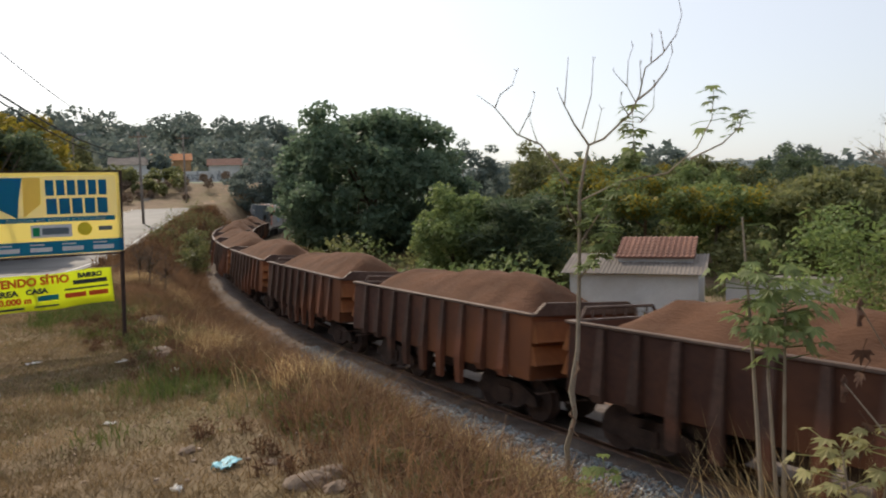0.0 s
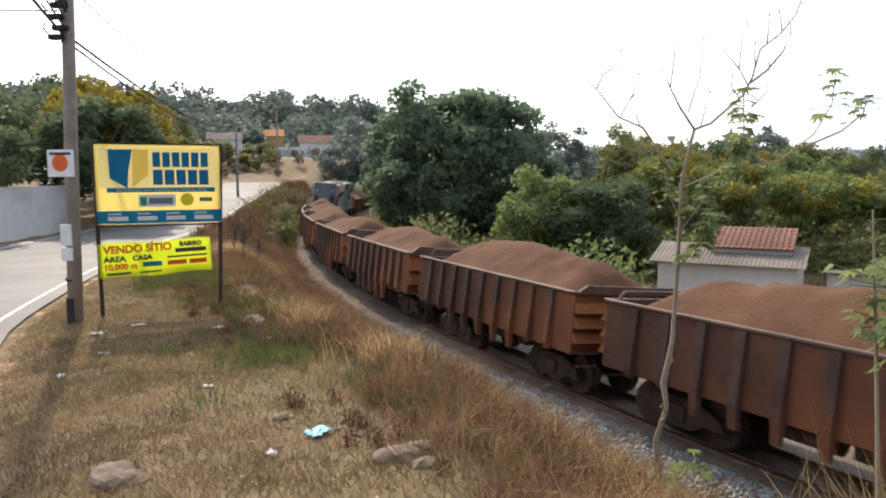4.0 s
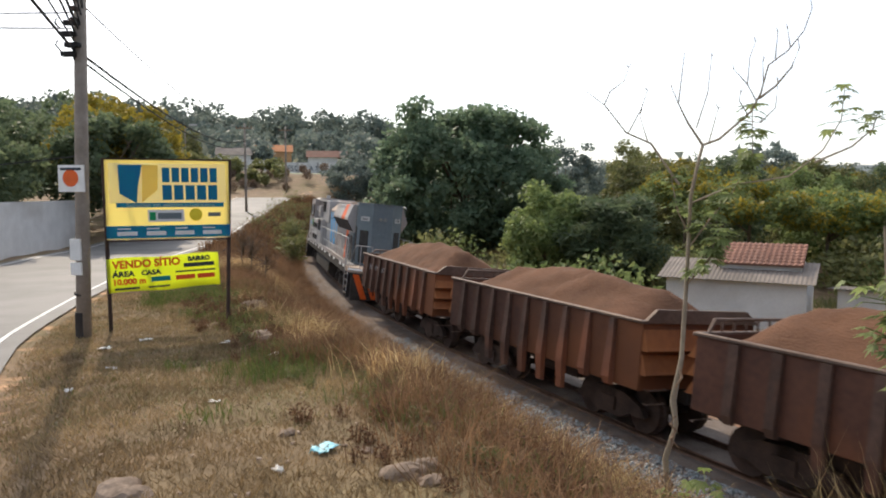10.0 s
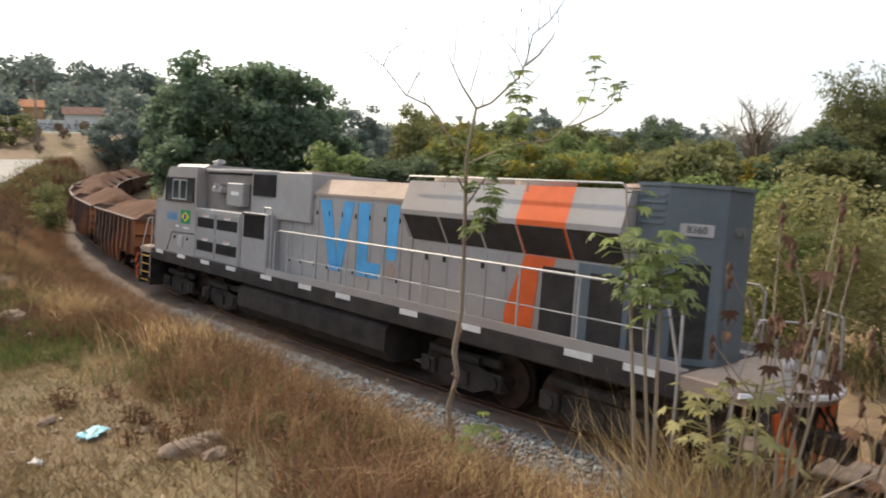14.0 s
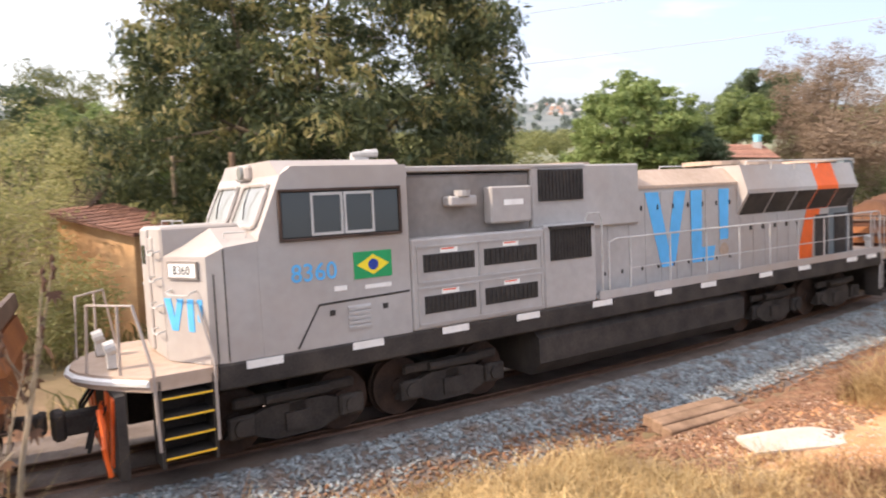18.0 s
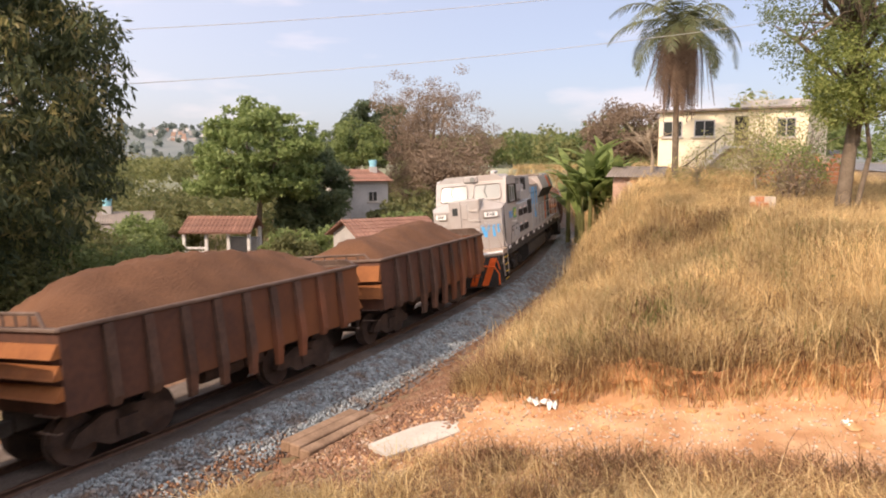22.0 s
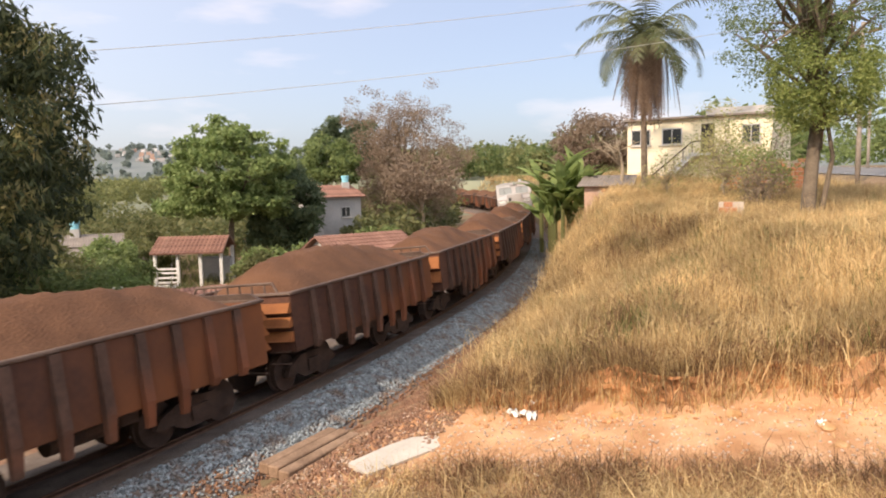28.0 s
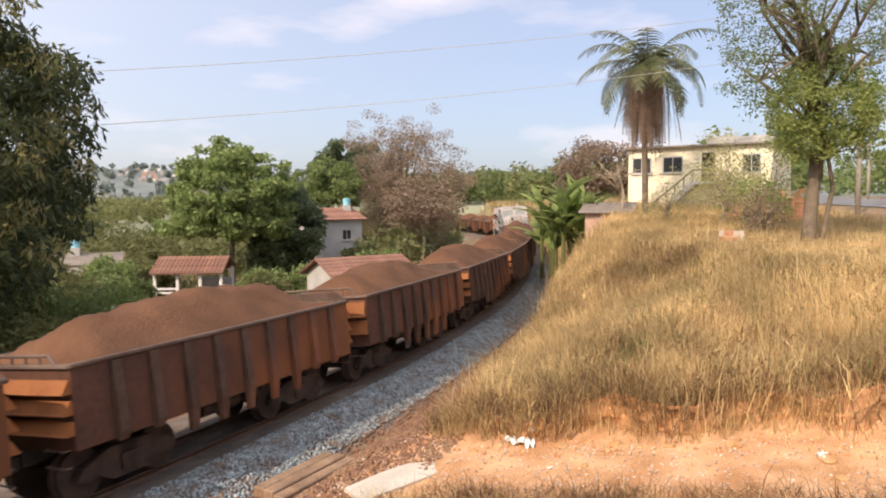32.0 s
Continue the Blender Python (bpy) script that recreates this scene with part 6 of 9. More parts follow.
def tree(label, x, y, height, rx, ry, rz, leaf_mat, leaf, n_leaf, n_clump, clump, seed, trunk=0.2, bark=None, lift=None, name="tree", tip=None, droop=0.3, aspect=0.45, group="", category="tree", hollow=0.55, z=None, nl=9, flat=0.35):
    """A trunk with limbs and a crown of leaves; the crown's middle is lift over the ground."""
    rng = np.random.default_rng(seed)
    g = gz(x, y) if z is None else z
    T = thing(name, label, category, Matrix.Translation((x, y, g)), group)
    lift = height - rz if lift is None else lift
    C, P = crown_points(rng, n_clump, n_leaf, rx, ry, rz, clump, hollow, flat)
    C[:, 2] += lift
    P[:, 2] = np.maximum(P[:, 2] + lift, 0.05)
    m = Mesh()
    limbs(m, (0, 0, 0), (rng.normal(0, 0.2), rng.normal(0, 0.2), lift - rz * 0.15), C, rng, trunk, nl)
    part("trunk", m, bark or M_BARK, T, smooth=True)
    far = math.hypot(x, y) > 38
    V, F = leaves(P, leaf * (1.15 if far else 1), rng, droop, aspect * (1.3 if far else 1), far)
    mats, k = [leaf_mat], None
    if tip:
        mats.append(tip)
        young = rng.uniform(0, 1, n_clump) < 0.30 + 0.25 * (C[:, 2] - lift > rz * 0.3)
        k = (young[MEMBER[0]] & (rng.uniform(0, 1, len(F)) < 0.7)).astype(int)
    part("crown", quick("crown", V, F, mats, k), None, T)
    return T


brush("bank_weeds", 620, -36, 1, 2.9, 6.6, 0.40, 0.06, 60, M_WEED, "rusty dead weeds along the bank's crest", 301, lambda s, q, x, y, r: patchy(0.8, 4, -0.1)(s, q, x, y, r) & (q < 5.0 + 2.2 * sstep(-10, 0, s)))
meadow("bank_thatch", 3200, 11.3, 13.4, 4.5, 17, 0.42, 0.006, 12, 0.16, M_REDSTRAW, "brown matted grass along the edge of the bank", 33, lambda s, q, x, y, r: abs(s - (11.9 + 0.08 * np.clip(q - 8, 0, 12) - 0.25 * np.sin(q * 2.3)) - 0.32) < 0.45 * r.uniform(0.2, 1.2, len(s)), 1.6)
meadow("bank_lip", 2200, 11.4, 13.0, 4.5, 17, 0.38, 0.0065, 11, 0.14, M_STRAW, "dry grass hanging over the earth face", 30, lambda s, q, x, y, r: abs(s - (11.9 + 0.08 * np.clip(q - 8, 0, 12) - 0.25 * np.sin(q * 2.3)) - 0.12) < 0.4 * r.uniform(0.2, 1.2, len(s)), 1.5)
brush("roadside_brush", 70, -80, -46, 2.8, 7.0, 1.5, 0.16, 90, M_OLIVE, "olive bushes between the road and the far track", 304)
brush("bank_weeds", 200, -24, -1, 4.6, 7.0, 0.22, 0.05, 60, M_OLIVE, "low green weeds among the dry bank grass", 302)
brush("crest_brush", 850, -26, -2, 4.4, 7.8, 0.24, 0.045, 70, M_WEED, "grey-brown dead brush along the crest of the bank", 307, patchy(0.7, 11, -0.1))
brush("cutting_brush", 90, 62, 125, 3.2, 26, 2.2, 0.22, 80, M_OLIVE, "olive bushes on the bank beyond the bend", 305)
brush("hill_weeds", 90, 13, 32, 4.0, 16, 0.55, 0.055, 70, M_OLIVE, "olive weeds among the hillside grass", 306, on_hill)
brush("hill_weeds", 240, 13, 30, 3.4, 15, 0.5, 0.055, 70, M_WEED, "brown dead weeds in the hillside grass", 303, on_hill)
# --- trees beyond the track, east
tree("broad dark mango tree with drooping leaves and pale new shoots", 23.7, 9.5, 13.5, 6.5, 6.5, 6.3, M_MANGO, 0.28, 115000, 1200, 0.6, 31, 0.34, tip=M_MANGO_TIP, droop=0.75, aspect=0.28, lift=7.2, hollow=0.72, flat=0.85, name="mango_tree")
tree("round fresh green tree among the houses", 52.2, -2.1, 10.0, 4.1, 4.1, 3.8, M_SUNTREE, 0.22, 34000, 400, 0.55, 32, 0.24, lift=6.0, flat=0.6, aspect=0.6, hollow=0.8, nl=22)
tree("dark dense tree beside the green one", 54.0, -6.2, 7.4, 2.6, 2.6, 3.5, M_DARKLEAF, 0.28, 18000, 150, 0.7, 33, 0.2, lift=3.9, flat=0.9)
tree("sunlit yellow-green shrub beside the mango", 31.5, 3.4, 2.6, 1.6, 1.6, 1.3, M_FRESH, 0.18, 9000, 90, 0.4, 331, 0.07, lift=1.4, flat=0.9, droop=0.5, aspect=0.3, hollow=0.6, name="shrub", category="shrub")
tree("leafy green tree with dry twigs behind the roofs", 66.0, -11.5, 10.0, 3.0, 3.0, 3.0, M_GREEN, 0.32, 7000, 80, 0.8, 34, 0.2, lift=7.2)
tree("dark rounded tree beyond the roofs", 78.0, -15.5, 13.0, 4.2, 4.2, 4.4, M_DARKLEAF, 0.42, 9000, 80, 1.1, 36, 0.25, lift=8.6)
tree("brown half-bare tree with fine dry twigs", 70.5, -20.2, 16.0, 6.6, 6.6, 7.2, M_BROWNLEAF, 0.15, 42000, 340, 0.9, 35, 0.24, bark=M_BARK, lift=7.8, hollow=0.3, nl=80, flat=0.8)
tree("brown dry tree above the cutting", 64.0, -20.0, 9.5, 4.0, 4.0, 3.8, M_BROWNLEAF, 0.20, 9000, 120, 1.2, 37, 0.2, bark=M_BARK_PALE, lift=5.2, hollow=0.35, nl=22)
tree("dark brown dry tree beside the cream house", 44.5, -27.0, 5.6, 3.0, 3.0, 2.6, M_BROWNLEAF, 0.17, 13000, 120, 0.9, 38, 0.2, lift=3.0, hollow=0.4, nl=20)
tree("tall thin-leaved tree at the road's edge", 18.2, -19.1, 10.2, 3.2, 3.2, 3.6, M_GREEN, 0.11, 15000, 330, 0.42, 39, 0.23, lift=7.4, hollow=0.35, nl=30, bark=M_BARK, flat=0.8)
tree("fresh green leafy tree before the cream house", 17.95, -19.4, 6.6, 1.7, 1.7, 1.9, M_LIME, 0.12, 20000, 200, 0.42, 40, 0.09, lift=4.5, flat=0.8, nl=16, hollow=0.7)
tree("pale half-bare shrub before the cream house", 24.2, -21.0, 3.4, 1.7, 1.7, 1.5, M_WISPY, 0.12, 1100, 40, 0.6, 41, 0.06, lift=1.7, hollow=0.3, nl=26, bark=M_BARK_PALE, name="shrub", category="shrub")
tree("pale half-bare shrub on the grassy hill", 21.5, -20.6, 2.8, 1.3, 1.3, 1.2, M_FRESH, 0.11, 1300, 30, 0.5, 42, 0.05, lift=1.5, hollow=0.3, nl=18, bark=M_BARK_PALE, name="shrub", category="shrub")
for _i, (_x, _y, _h, _r, _m, _n) in enumerate(((25.4, -21.6, 4.2, 1.7, M_WISPY, 1900), (23.6, -22.6, 4.6, 1.8, M_FRESH, 2200), (27.2, -23.6, 3.6, 1.5, M_WISPY, 1500), (22.0, -20.2, 2.4, 1.3, M_WISPY, 1500), (20.4, -19.2, 2.0, 1.0, M_BROWNLEAF, 1000), (26.6, -19.8, 2.2, 1.1, M_WISPY, 1000))):
    tree("thin-leaved pale shrub below the cream house", _x, _y, _h, _r, _r, _h * 0.46, _m, 0.11, _n, 60, 0.5, 430 + _i, 0.05, hollow=0.3, nl=26, bark=M_BARK_PALE, name="shrub", category="shrub", flat=0.9, lift=_h * 0.52, group="shrubs below the house")
tree("small bare tree with crooked limbs beside the palm", 32.6, -21.4, 4.0, 1.6, 1.6, 1.4, M_BROWNLEAF, 0.08, 60, 16, 0.3, 440, 0.11, bark=M_BARK_PALE, lift=2.6, hollow=0.3, nl=14)
# --- trees across the track, north
tree("large dense dark green tree beyond the train", -8.0, 74.6, 15.0, 8.8, 8.2, 7.9, M_BIGTREE, 0.46, 46000, 380, 1.5, 51, 0.5, lift=7.1, aspect=0.6, hollow=0.74, flat=0.95)
tree("bright green bushy tree beside the train", 0.4, 45.5, 6.9, 2.5, 2.5, 3.0, M_GREEN, 0.26, 14000, 110, 0.8, 52, 0.14, lift=3.3, name="tree", hollow=0.6, flat=0.95)
tree("dark narrow-leaved tree beside the train", 4.2, 44.0, 6.4, 2.6, 2.6, 2.9, M_DARKLEAF, 0.50, 11000, 90, 0.8, 53, 0.14, lift=3.0, aspect=0.16, droop=0.1, hollow=0.6, flat=0.95)
for _i, (_x, _y, _h, _r) in enumerate(((14, 84, 8.0, 5.0), (24, 87, 7.2, 5.6), (31, 80, 7.0, 4.8), (33, 66, 5.4, 3.6), (40, 58, 5.2, 3.4))):
    tree("flat-topped tree with yellow blossom", _x, _y, _h + 2.2, _r, _r, 1.9, M_YELLOWLEAF if _i in (1, 2, 4) else M_OLIVE, 0.30, 10000, 110, 0.9, 60 + _i, 0.16, lift=_h, hollow=0.4, tip=M_OLIVE if _i in (1, 2, 4) else M_YELLOWLEAF, group="blossoming trees")
for _x, _y, _h, _r in ((13.4, 48.5, 6.6, 4.2), (11.4, 58.0, 7.6, 3.8), (19.5, 51.0, 6.0, 3.4)):
    tree("flat-topped tree with sunlit yellow-green foliage", _x, _y, _h, _r, _r, 1.7, M_GREEN, 0.26, 13000, 130, 0.8, 760 + int(_x), 0.15, lift=_h - 1.5, hollow=0.5, tip=M_YELLOWLEAF, group="blossoming trees")
tree("bare grey tree with fine spreading twigs", 43.5, 67.5, 14.0, 4.6, 4.6, 4.6, M_BROWNLEAF, 0.12, 500, 130, 0.8, 70, 0.2, bark=M_BARK_PALE, lift=9.8, hollow=0.3, nl=70)
# the M_FARLEAF trees have haze painted into their leaf colour
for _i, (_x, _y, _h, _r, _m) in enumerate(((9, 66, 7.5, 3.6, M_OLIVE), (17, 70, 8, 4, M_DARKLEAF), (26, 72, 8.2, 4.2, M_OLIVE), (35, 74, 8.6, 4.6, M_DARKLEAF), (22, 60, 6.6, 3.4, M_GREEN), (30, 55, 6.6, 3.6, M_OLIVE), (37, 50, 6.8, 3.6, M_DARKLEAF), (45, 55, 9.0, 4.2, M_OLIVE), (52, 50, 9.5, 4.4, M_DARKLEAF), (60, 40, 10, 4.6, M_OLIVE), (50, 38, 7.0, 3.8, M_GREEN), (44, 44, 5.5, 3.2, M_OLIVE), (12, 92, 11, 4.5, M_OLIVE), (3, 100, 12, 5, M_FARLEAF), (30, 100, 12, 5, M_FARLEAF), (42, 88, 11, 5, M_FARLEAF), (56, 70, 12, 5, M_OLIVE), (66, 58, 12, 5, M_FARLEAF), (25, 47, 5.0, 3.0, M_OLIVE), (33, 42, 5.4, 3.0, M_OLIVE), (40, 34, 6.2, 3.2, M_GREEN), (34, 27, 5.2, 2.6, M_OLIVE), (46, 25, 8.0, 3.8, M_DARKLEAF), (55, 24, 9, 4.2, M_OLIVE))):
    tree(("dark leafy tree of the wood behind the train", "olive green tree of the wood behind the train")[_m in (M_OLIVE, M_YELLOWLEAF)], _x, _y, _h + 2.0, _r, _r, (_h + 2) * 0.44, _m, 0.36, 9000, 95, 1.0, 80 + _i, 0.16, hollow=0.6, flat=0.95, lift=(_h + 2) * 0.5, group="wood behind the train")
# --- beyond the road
# the one M_FARLEAF tree carries painted haze
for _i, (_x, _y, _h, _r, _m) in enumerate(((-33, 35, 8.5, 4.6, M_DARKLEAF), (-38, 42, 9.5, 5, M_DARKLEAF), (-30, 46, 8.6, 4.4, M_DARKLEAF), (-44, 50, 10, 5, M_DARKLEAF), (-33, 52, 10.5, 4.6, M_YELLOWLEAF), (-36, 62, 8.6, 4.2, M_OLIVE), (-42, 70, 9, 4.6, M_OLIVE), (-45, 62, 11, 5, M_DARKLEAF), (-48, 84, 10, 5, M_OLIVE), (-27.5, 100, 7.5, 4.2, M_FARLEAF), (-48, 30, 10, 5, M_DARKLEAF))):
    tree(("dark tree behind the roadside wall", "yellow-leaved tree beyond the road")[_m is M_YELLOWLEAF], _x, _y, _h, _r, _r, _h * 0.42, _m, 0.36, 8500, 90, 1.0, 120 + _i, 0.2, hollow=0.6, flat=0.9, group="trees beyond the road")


for _x, _y, _h, _r, _n in ((-18.6, 50.6, 3.4, 1.0, 1500), (-16.6, 45.5, 2.6, 0.9, 1100), (-20.4, 56.5, 3.2, 1.2, 1700)):
    tree("thin straggly bush between the road and the track", _x, _y, _h, _r, _r, _h * 0.45, M_OLIVE, 0.16, _n, 50, 0.4, 700 + _n, 0.05, hollow=0.3, flat=0.9, lift=_h * 0.55, name="bush", category="bush", group="roadside bushes", nl=16)
for _x, _y, _h, _r in ((-11.9, 27.6, 2.5, 0.9), (-11.0, 27.0, 2.2, 0.8), (-12.8, 29.0, 2.3, 0.8)):
    tree("small bare shrub with dark crooked twigs at the roadside", _x, _y, _h, _r, _r, _h * 0.4, M_BROWNLEAF, 0.07, 60, 40, 0.25, 720 + int(_h * 10), 0.03, hollow=0.3, flat=0.9, lift=_h * 0.6, name="shrub", category="shrub", group="bare roadside shrubs", nl=30)


def woods(name, n, az0, az1, r0, r1, hgt, mat, leaf, per, label, seed):
    """A far wood in one mesh: many crowns of leaf clumps over the land."""
    rng = np.random.default_rng(seed)
    az = np.radians(rng.uniform(az0, az1, n))
    r = np.sqrt(rng.uniform(r0 ** 2, r1 ** 2, n))
    x, y = -np.sin(az) * r, np.cos(az) * r
    s, q = along(x, y)
    ok = np.abs(q) > 9
    x, y = x[ok], y[ok]
    z = ground(x, y)
    n = len(x)
    h = hgt * rng.uniform(0.55, 1.25, n)
    d = rng.normal(0, 1, (n, per, 3))
    d /= np.linalg.norm(d, axis=2, keepdims=True)
    d *= rng.uniform(0.55, 1.0, (n, per, 1))
    P = np.stack([x, y, z + h * 0.55], 1)[:, None, :] + d * np.stack([h * 0.45, h * 0.45, h * 0.46], 1)[:, None, :]
    V, F = leaves(P.reshape(-1, 3), leaf, rng, 0.2, 0.95, True)
    return tagged(new(name, quick(name, V, F, mat)), label, "woods", kind="stuff")


# M_FARLEAF and M_HAZELEAF woods: haze is in the leaf colour, not the air
woods("far_woods", 420, 0, 62, 134, 330, 10, M_FARLEAF, 1.1, 280, "wooded hillside beyond the road, paled as if by haze", 201)
woods("far_woods", 420, -62, 6, 105, 420, 11, M_FARLEAF, 1.3, 260, "far woods beyond the valley, paled as if by haze", 202)
woods("far_woods", 560, -128, -62, 95, 430, 8, M_OLIVE, 0.75, 330, "dry olive woods across the low land", 203)
woods("far_woods", 170, -123, -106, 85, 300, 7, M_GREEN, 0.7, 260, "olive green woods beyond the track's bend", 206)
woods("far_woods", 300, -130, -60, 430, 1100, 11, M_HAZELEAF, 3.0, 110, "far woods towards the hills, blued as if by haze", 204)
woods("far_woods", 420, -128, -60, 1050, 2300, 15, M_HAZELEAF, 6.0, 50, "woods on the far hills, blued as if by haze", 207)
woods("terrace_bushes", 70, 9, 31, 103, 121, 2.4, M_OLIVE, 0.42, 170, "olive bushes on the cut bank below the school", 208)
woods("terrace_bushes", 40, 9, 31, 100, 119, 1.5, M_BROWNLEAF, 0.32, 150, "dry brown bushes on the cut bank below the school", 209)
woods("far_woods", 120, -175, -128, 60, 300, 9, M_GREEN, 0.9, 240, "green woods beyond the road's bend", 205)


def scrub(name, n, az0, az1, r0, r1, hgt, mat, leaf, per, label, seed):
    """Undergrowth in one mesh, leaving the yards and roofs in view."""
    rng = np.random.default_rng(seed)
    a = rng.uniform(az0, az1, n)
    r = np.sqrt(rng.uniform(r0 ** 2, r1 ** 2, n))
    x, y = -np.sin(np.radians(a)) * r, np.cos(np.radians(a)) * r
    s, q = along(x, y)
    ok = (q < -6.5) & ~((a < -77) & (r < 47)) & ~((abs(a + 19) < 13) & (r < 41)) & ~((a < -79) & (a > -101) & (r < 61))
    x, y = x[ok], y[ok]
    z, n = ground(x, y), int(ok.sum())
    h = hgt * rng.uniform(0.5, 1.3, n)
    d = rng.normal(0, 1, (n, per, 3))
    d /= np.linalg.norm(d, axis=2, keepdims=True)
    d *= rng.uniform(0.5, 1.0, (n, per, 1))
    P = np.stack([x, y, z + h * 0.4], 1)[:, None] + d * np.stack([h * 0.7, h * 0.7, h * 0.55], 1)[:, None]
    V, F = leaves(P.reshape(-1, 3), leaf * 1.1, rng, 0.2, 0.75, True)
    return tagged(new(name, quick(name, V, F, mat)), label, "shrubs", kind="stuff")


scrub("scrub", 240, -78, 12, 30, 100, 3.2, M_OLIVE, 0.32, 300, "olive scrub under the trees beyond the track", 211)
scrub("scrub", 150, -78, 12, 28, 90, 2.6, M_GREEN, 0.28, 260, "green bushes under the trees beyond the track", 212)
scrub("scrub", 45, -78, -34, 26, 80, 2.4, M_BROWNLEAF, 0.22, 260, "dry brown bushes beyond the track", 213)
scrub("scrub", 330, -125, -76, 46, 120, 3.4, M_OLIVE, 0.42, 240, "green bushes among the far roofs", 214)
# bushes close behind the train
for _i, (_s, _q, _h, _r, _m) in enumerate(((-6.5, -10.5, 5.6, 2.4, M_FRESH), (-3.6, -9.5, 5.4, 2.0, M_WISPY), (9.0, -7.5, 2.6, 1.4, M_DARKLEAF), (11.5, -8.0, 3.0, 1.6, M_OLIVE), (14.5, -9.0, 3.2, 1.7, M_GREEN))):
    _p = beside(_s, _q)
    tree(("leafy green bush", "dry brownish bush")[_m is M_BROWNLEAF] + " close behind the track", _p.x, _p.y, _h, _r, _r, _h * 0.5, _m, 0.17, 9000, 80, 0.6, 400 + _i, 0.06, lift=_h * 0.5, hollow=0.5, flat=0.95, name="bush", category="bush", group="bushes behind the track", nl=14)

for _i, (_x, _y, _h, _r, _m) in enumerate(((42, 4.2, 2.4, 1.5, M_GREEN), (40, 6.6, 2.6, 1.6, M_OLIVE), (43.4, -3.4, 2.3, 1.4, M_GREEN), (44.5, 8.2, 3.0, 1.8, M_OLIVE), (46.5, 5.4, 3.0, 1.7, M_GREEN), (48, 2.9, 2.6, 1.5, M_OLIVE), (40.2, -3.2, 2.0, 1.3, M_OLIVE), (42.5, -6.2, 2.4, 1.4, M_GREEN), (36.5, 7.4, 2.2, 1.5, M_OLIVE), (54, 3.4, 3.4, 2.0, M_OLIVE), (55.5, -12.5, 3.0, 1.8, M_OLIVE), (46.4, -11.5, 2.6, 1.6, M_GREEN))):
    tree("leafy garden bush among the houses", _x, _y, _h, _r, _r, _h * 0.5, _m, 0.2, 3200, 50, 0.5, 450 + _i, 0.05, lift=_h * 0.5, hollow=0.5, flat=0.95, name="bush", category="bush", group="garden bushes", nl=8)


for _i, (_s, _q, _h, _r) in enumerate(((-0.6, -12.6, 6.2, 1.7), (-2.0, -11.4, 5.4, 1.6), (0.2, -17.0, 7.0, 2.4), (1.0, -8.6, 2.6, 0.9), (2.2, -19.0, 6.2, 2.0))):
    _p = beside(_s, _q)
    tree("wispy sunlit yellow-green bush close behind the track", _p.x, _p.y, _h, _r, _r, _h * 0.5, M_WISPY, 0.17, 4600, 90, 0.6, 480 + _i, 0.05, lift=_h * 0.52, hollow=0.3, flat=0.95, name="bush", category="bush", group="wispy bushes", nl=24, bark=M_BARK_PALE, aspect=0.25)


def palm(x, y):
    g = gz(x, y)
    T = thing("palm_tree", "tall palm with a skirt of dry brown fronds", "palm tree", Matrix.Translation((x, y, g)))
    rng = random.Random(8)
    H = 11.6 - g
    m = Mesh()
    m.tube([(0, 0, -0.3), (0.02, 0, 0.4), (0.08, 0.05, H * 0.5), (0.0, 0.0, H)], [0.24, 0.17, 0.145, 0.17], 10)
    part("trunk", m, M_BARK, T, smooth=True)

    def frond(az, el, ln, droop, mat, name, wide):
        m = Mesh()
        d = Vector((math.cos(az), math.sin(az), 0))
        side = Vector((-math.sin(az), math.cos(az), 0))
        pts = []
        p, e = Vector((0, 0, H)), el
        n = 16
        for i in range(n + 1):
            pts.append(p.copy())
            p = p + (d * math.cos(e) + Vector((0, 0, math.sin(e)))) * ln / n
            e = max(-1.53, e - droop / n * ((0.6 + 0.9 * i / n) if mat is M_PALM else 3.0 * (i < 6)))
        m.tube([pts[i] for i in (0, 4, 8, 12, 16)], [0.035, 0.028, 0.02, 0.014, 0.006], 5)
        for i in range(1, n):
            for sd in (-1, 1):
                for k in range(2):
                    b = pts[i].lerp(pts[i + 1], k * 0.5)
                    w = wide * math.sin(math.pi * (0.15 + 0.8 * i / n)) * rng.uniform(0.8, 1.15)
                    f = (pts[i + 1] - pts[i]).normalized()
                    tip = b + side * sd * w * 0.8 + f * w * 0.5 - Vector((0, 0, w * rng.uniform(0.25, 0.6)))
                    mid = b.lerp(tip, 0.5) + Vector((0, 0, w * 0.08))
                    t = f * 0.035
                    m.add([b - t, b + t, mid + t, tip, mid - t], [(0, 1, 2, 4), (4, 2, 3)])
        part(name, m, mat, T)

    for i in range(26):
        frond(i * 2.399, -0.25 + 1.4 * ((i * 7) % 26) / 25, rng.uniform(3.5, 4.3), rng.uniform(1.5, 2.3), M_PALM, "frond", 0.95)
    for i in range(60):
        frond(i * 2.399 + 0.5, rng.uniform(-0.95, -0.1), rng.uniform(3.4, 5.0), rng.uniform(1.0, 1.3), M_PALMDRY, "dry_frond", 0.36)
    return T


palm(31.2, -21.9)


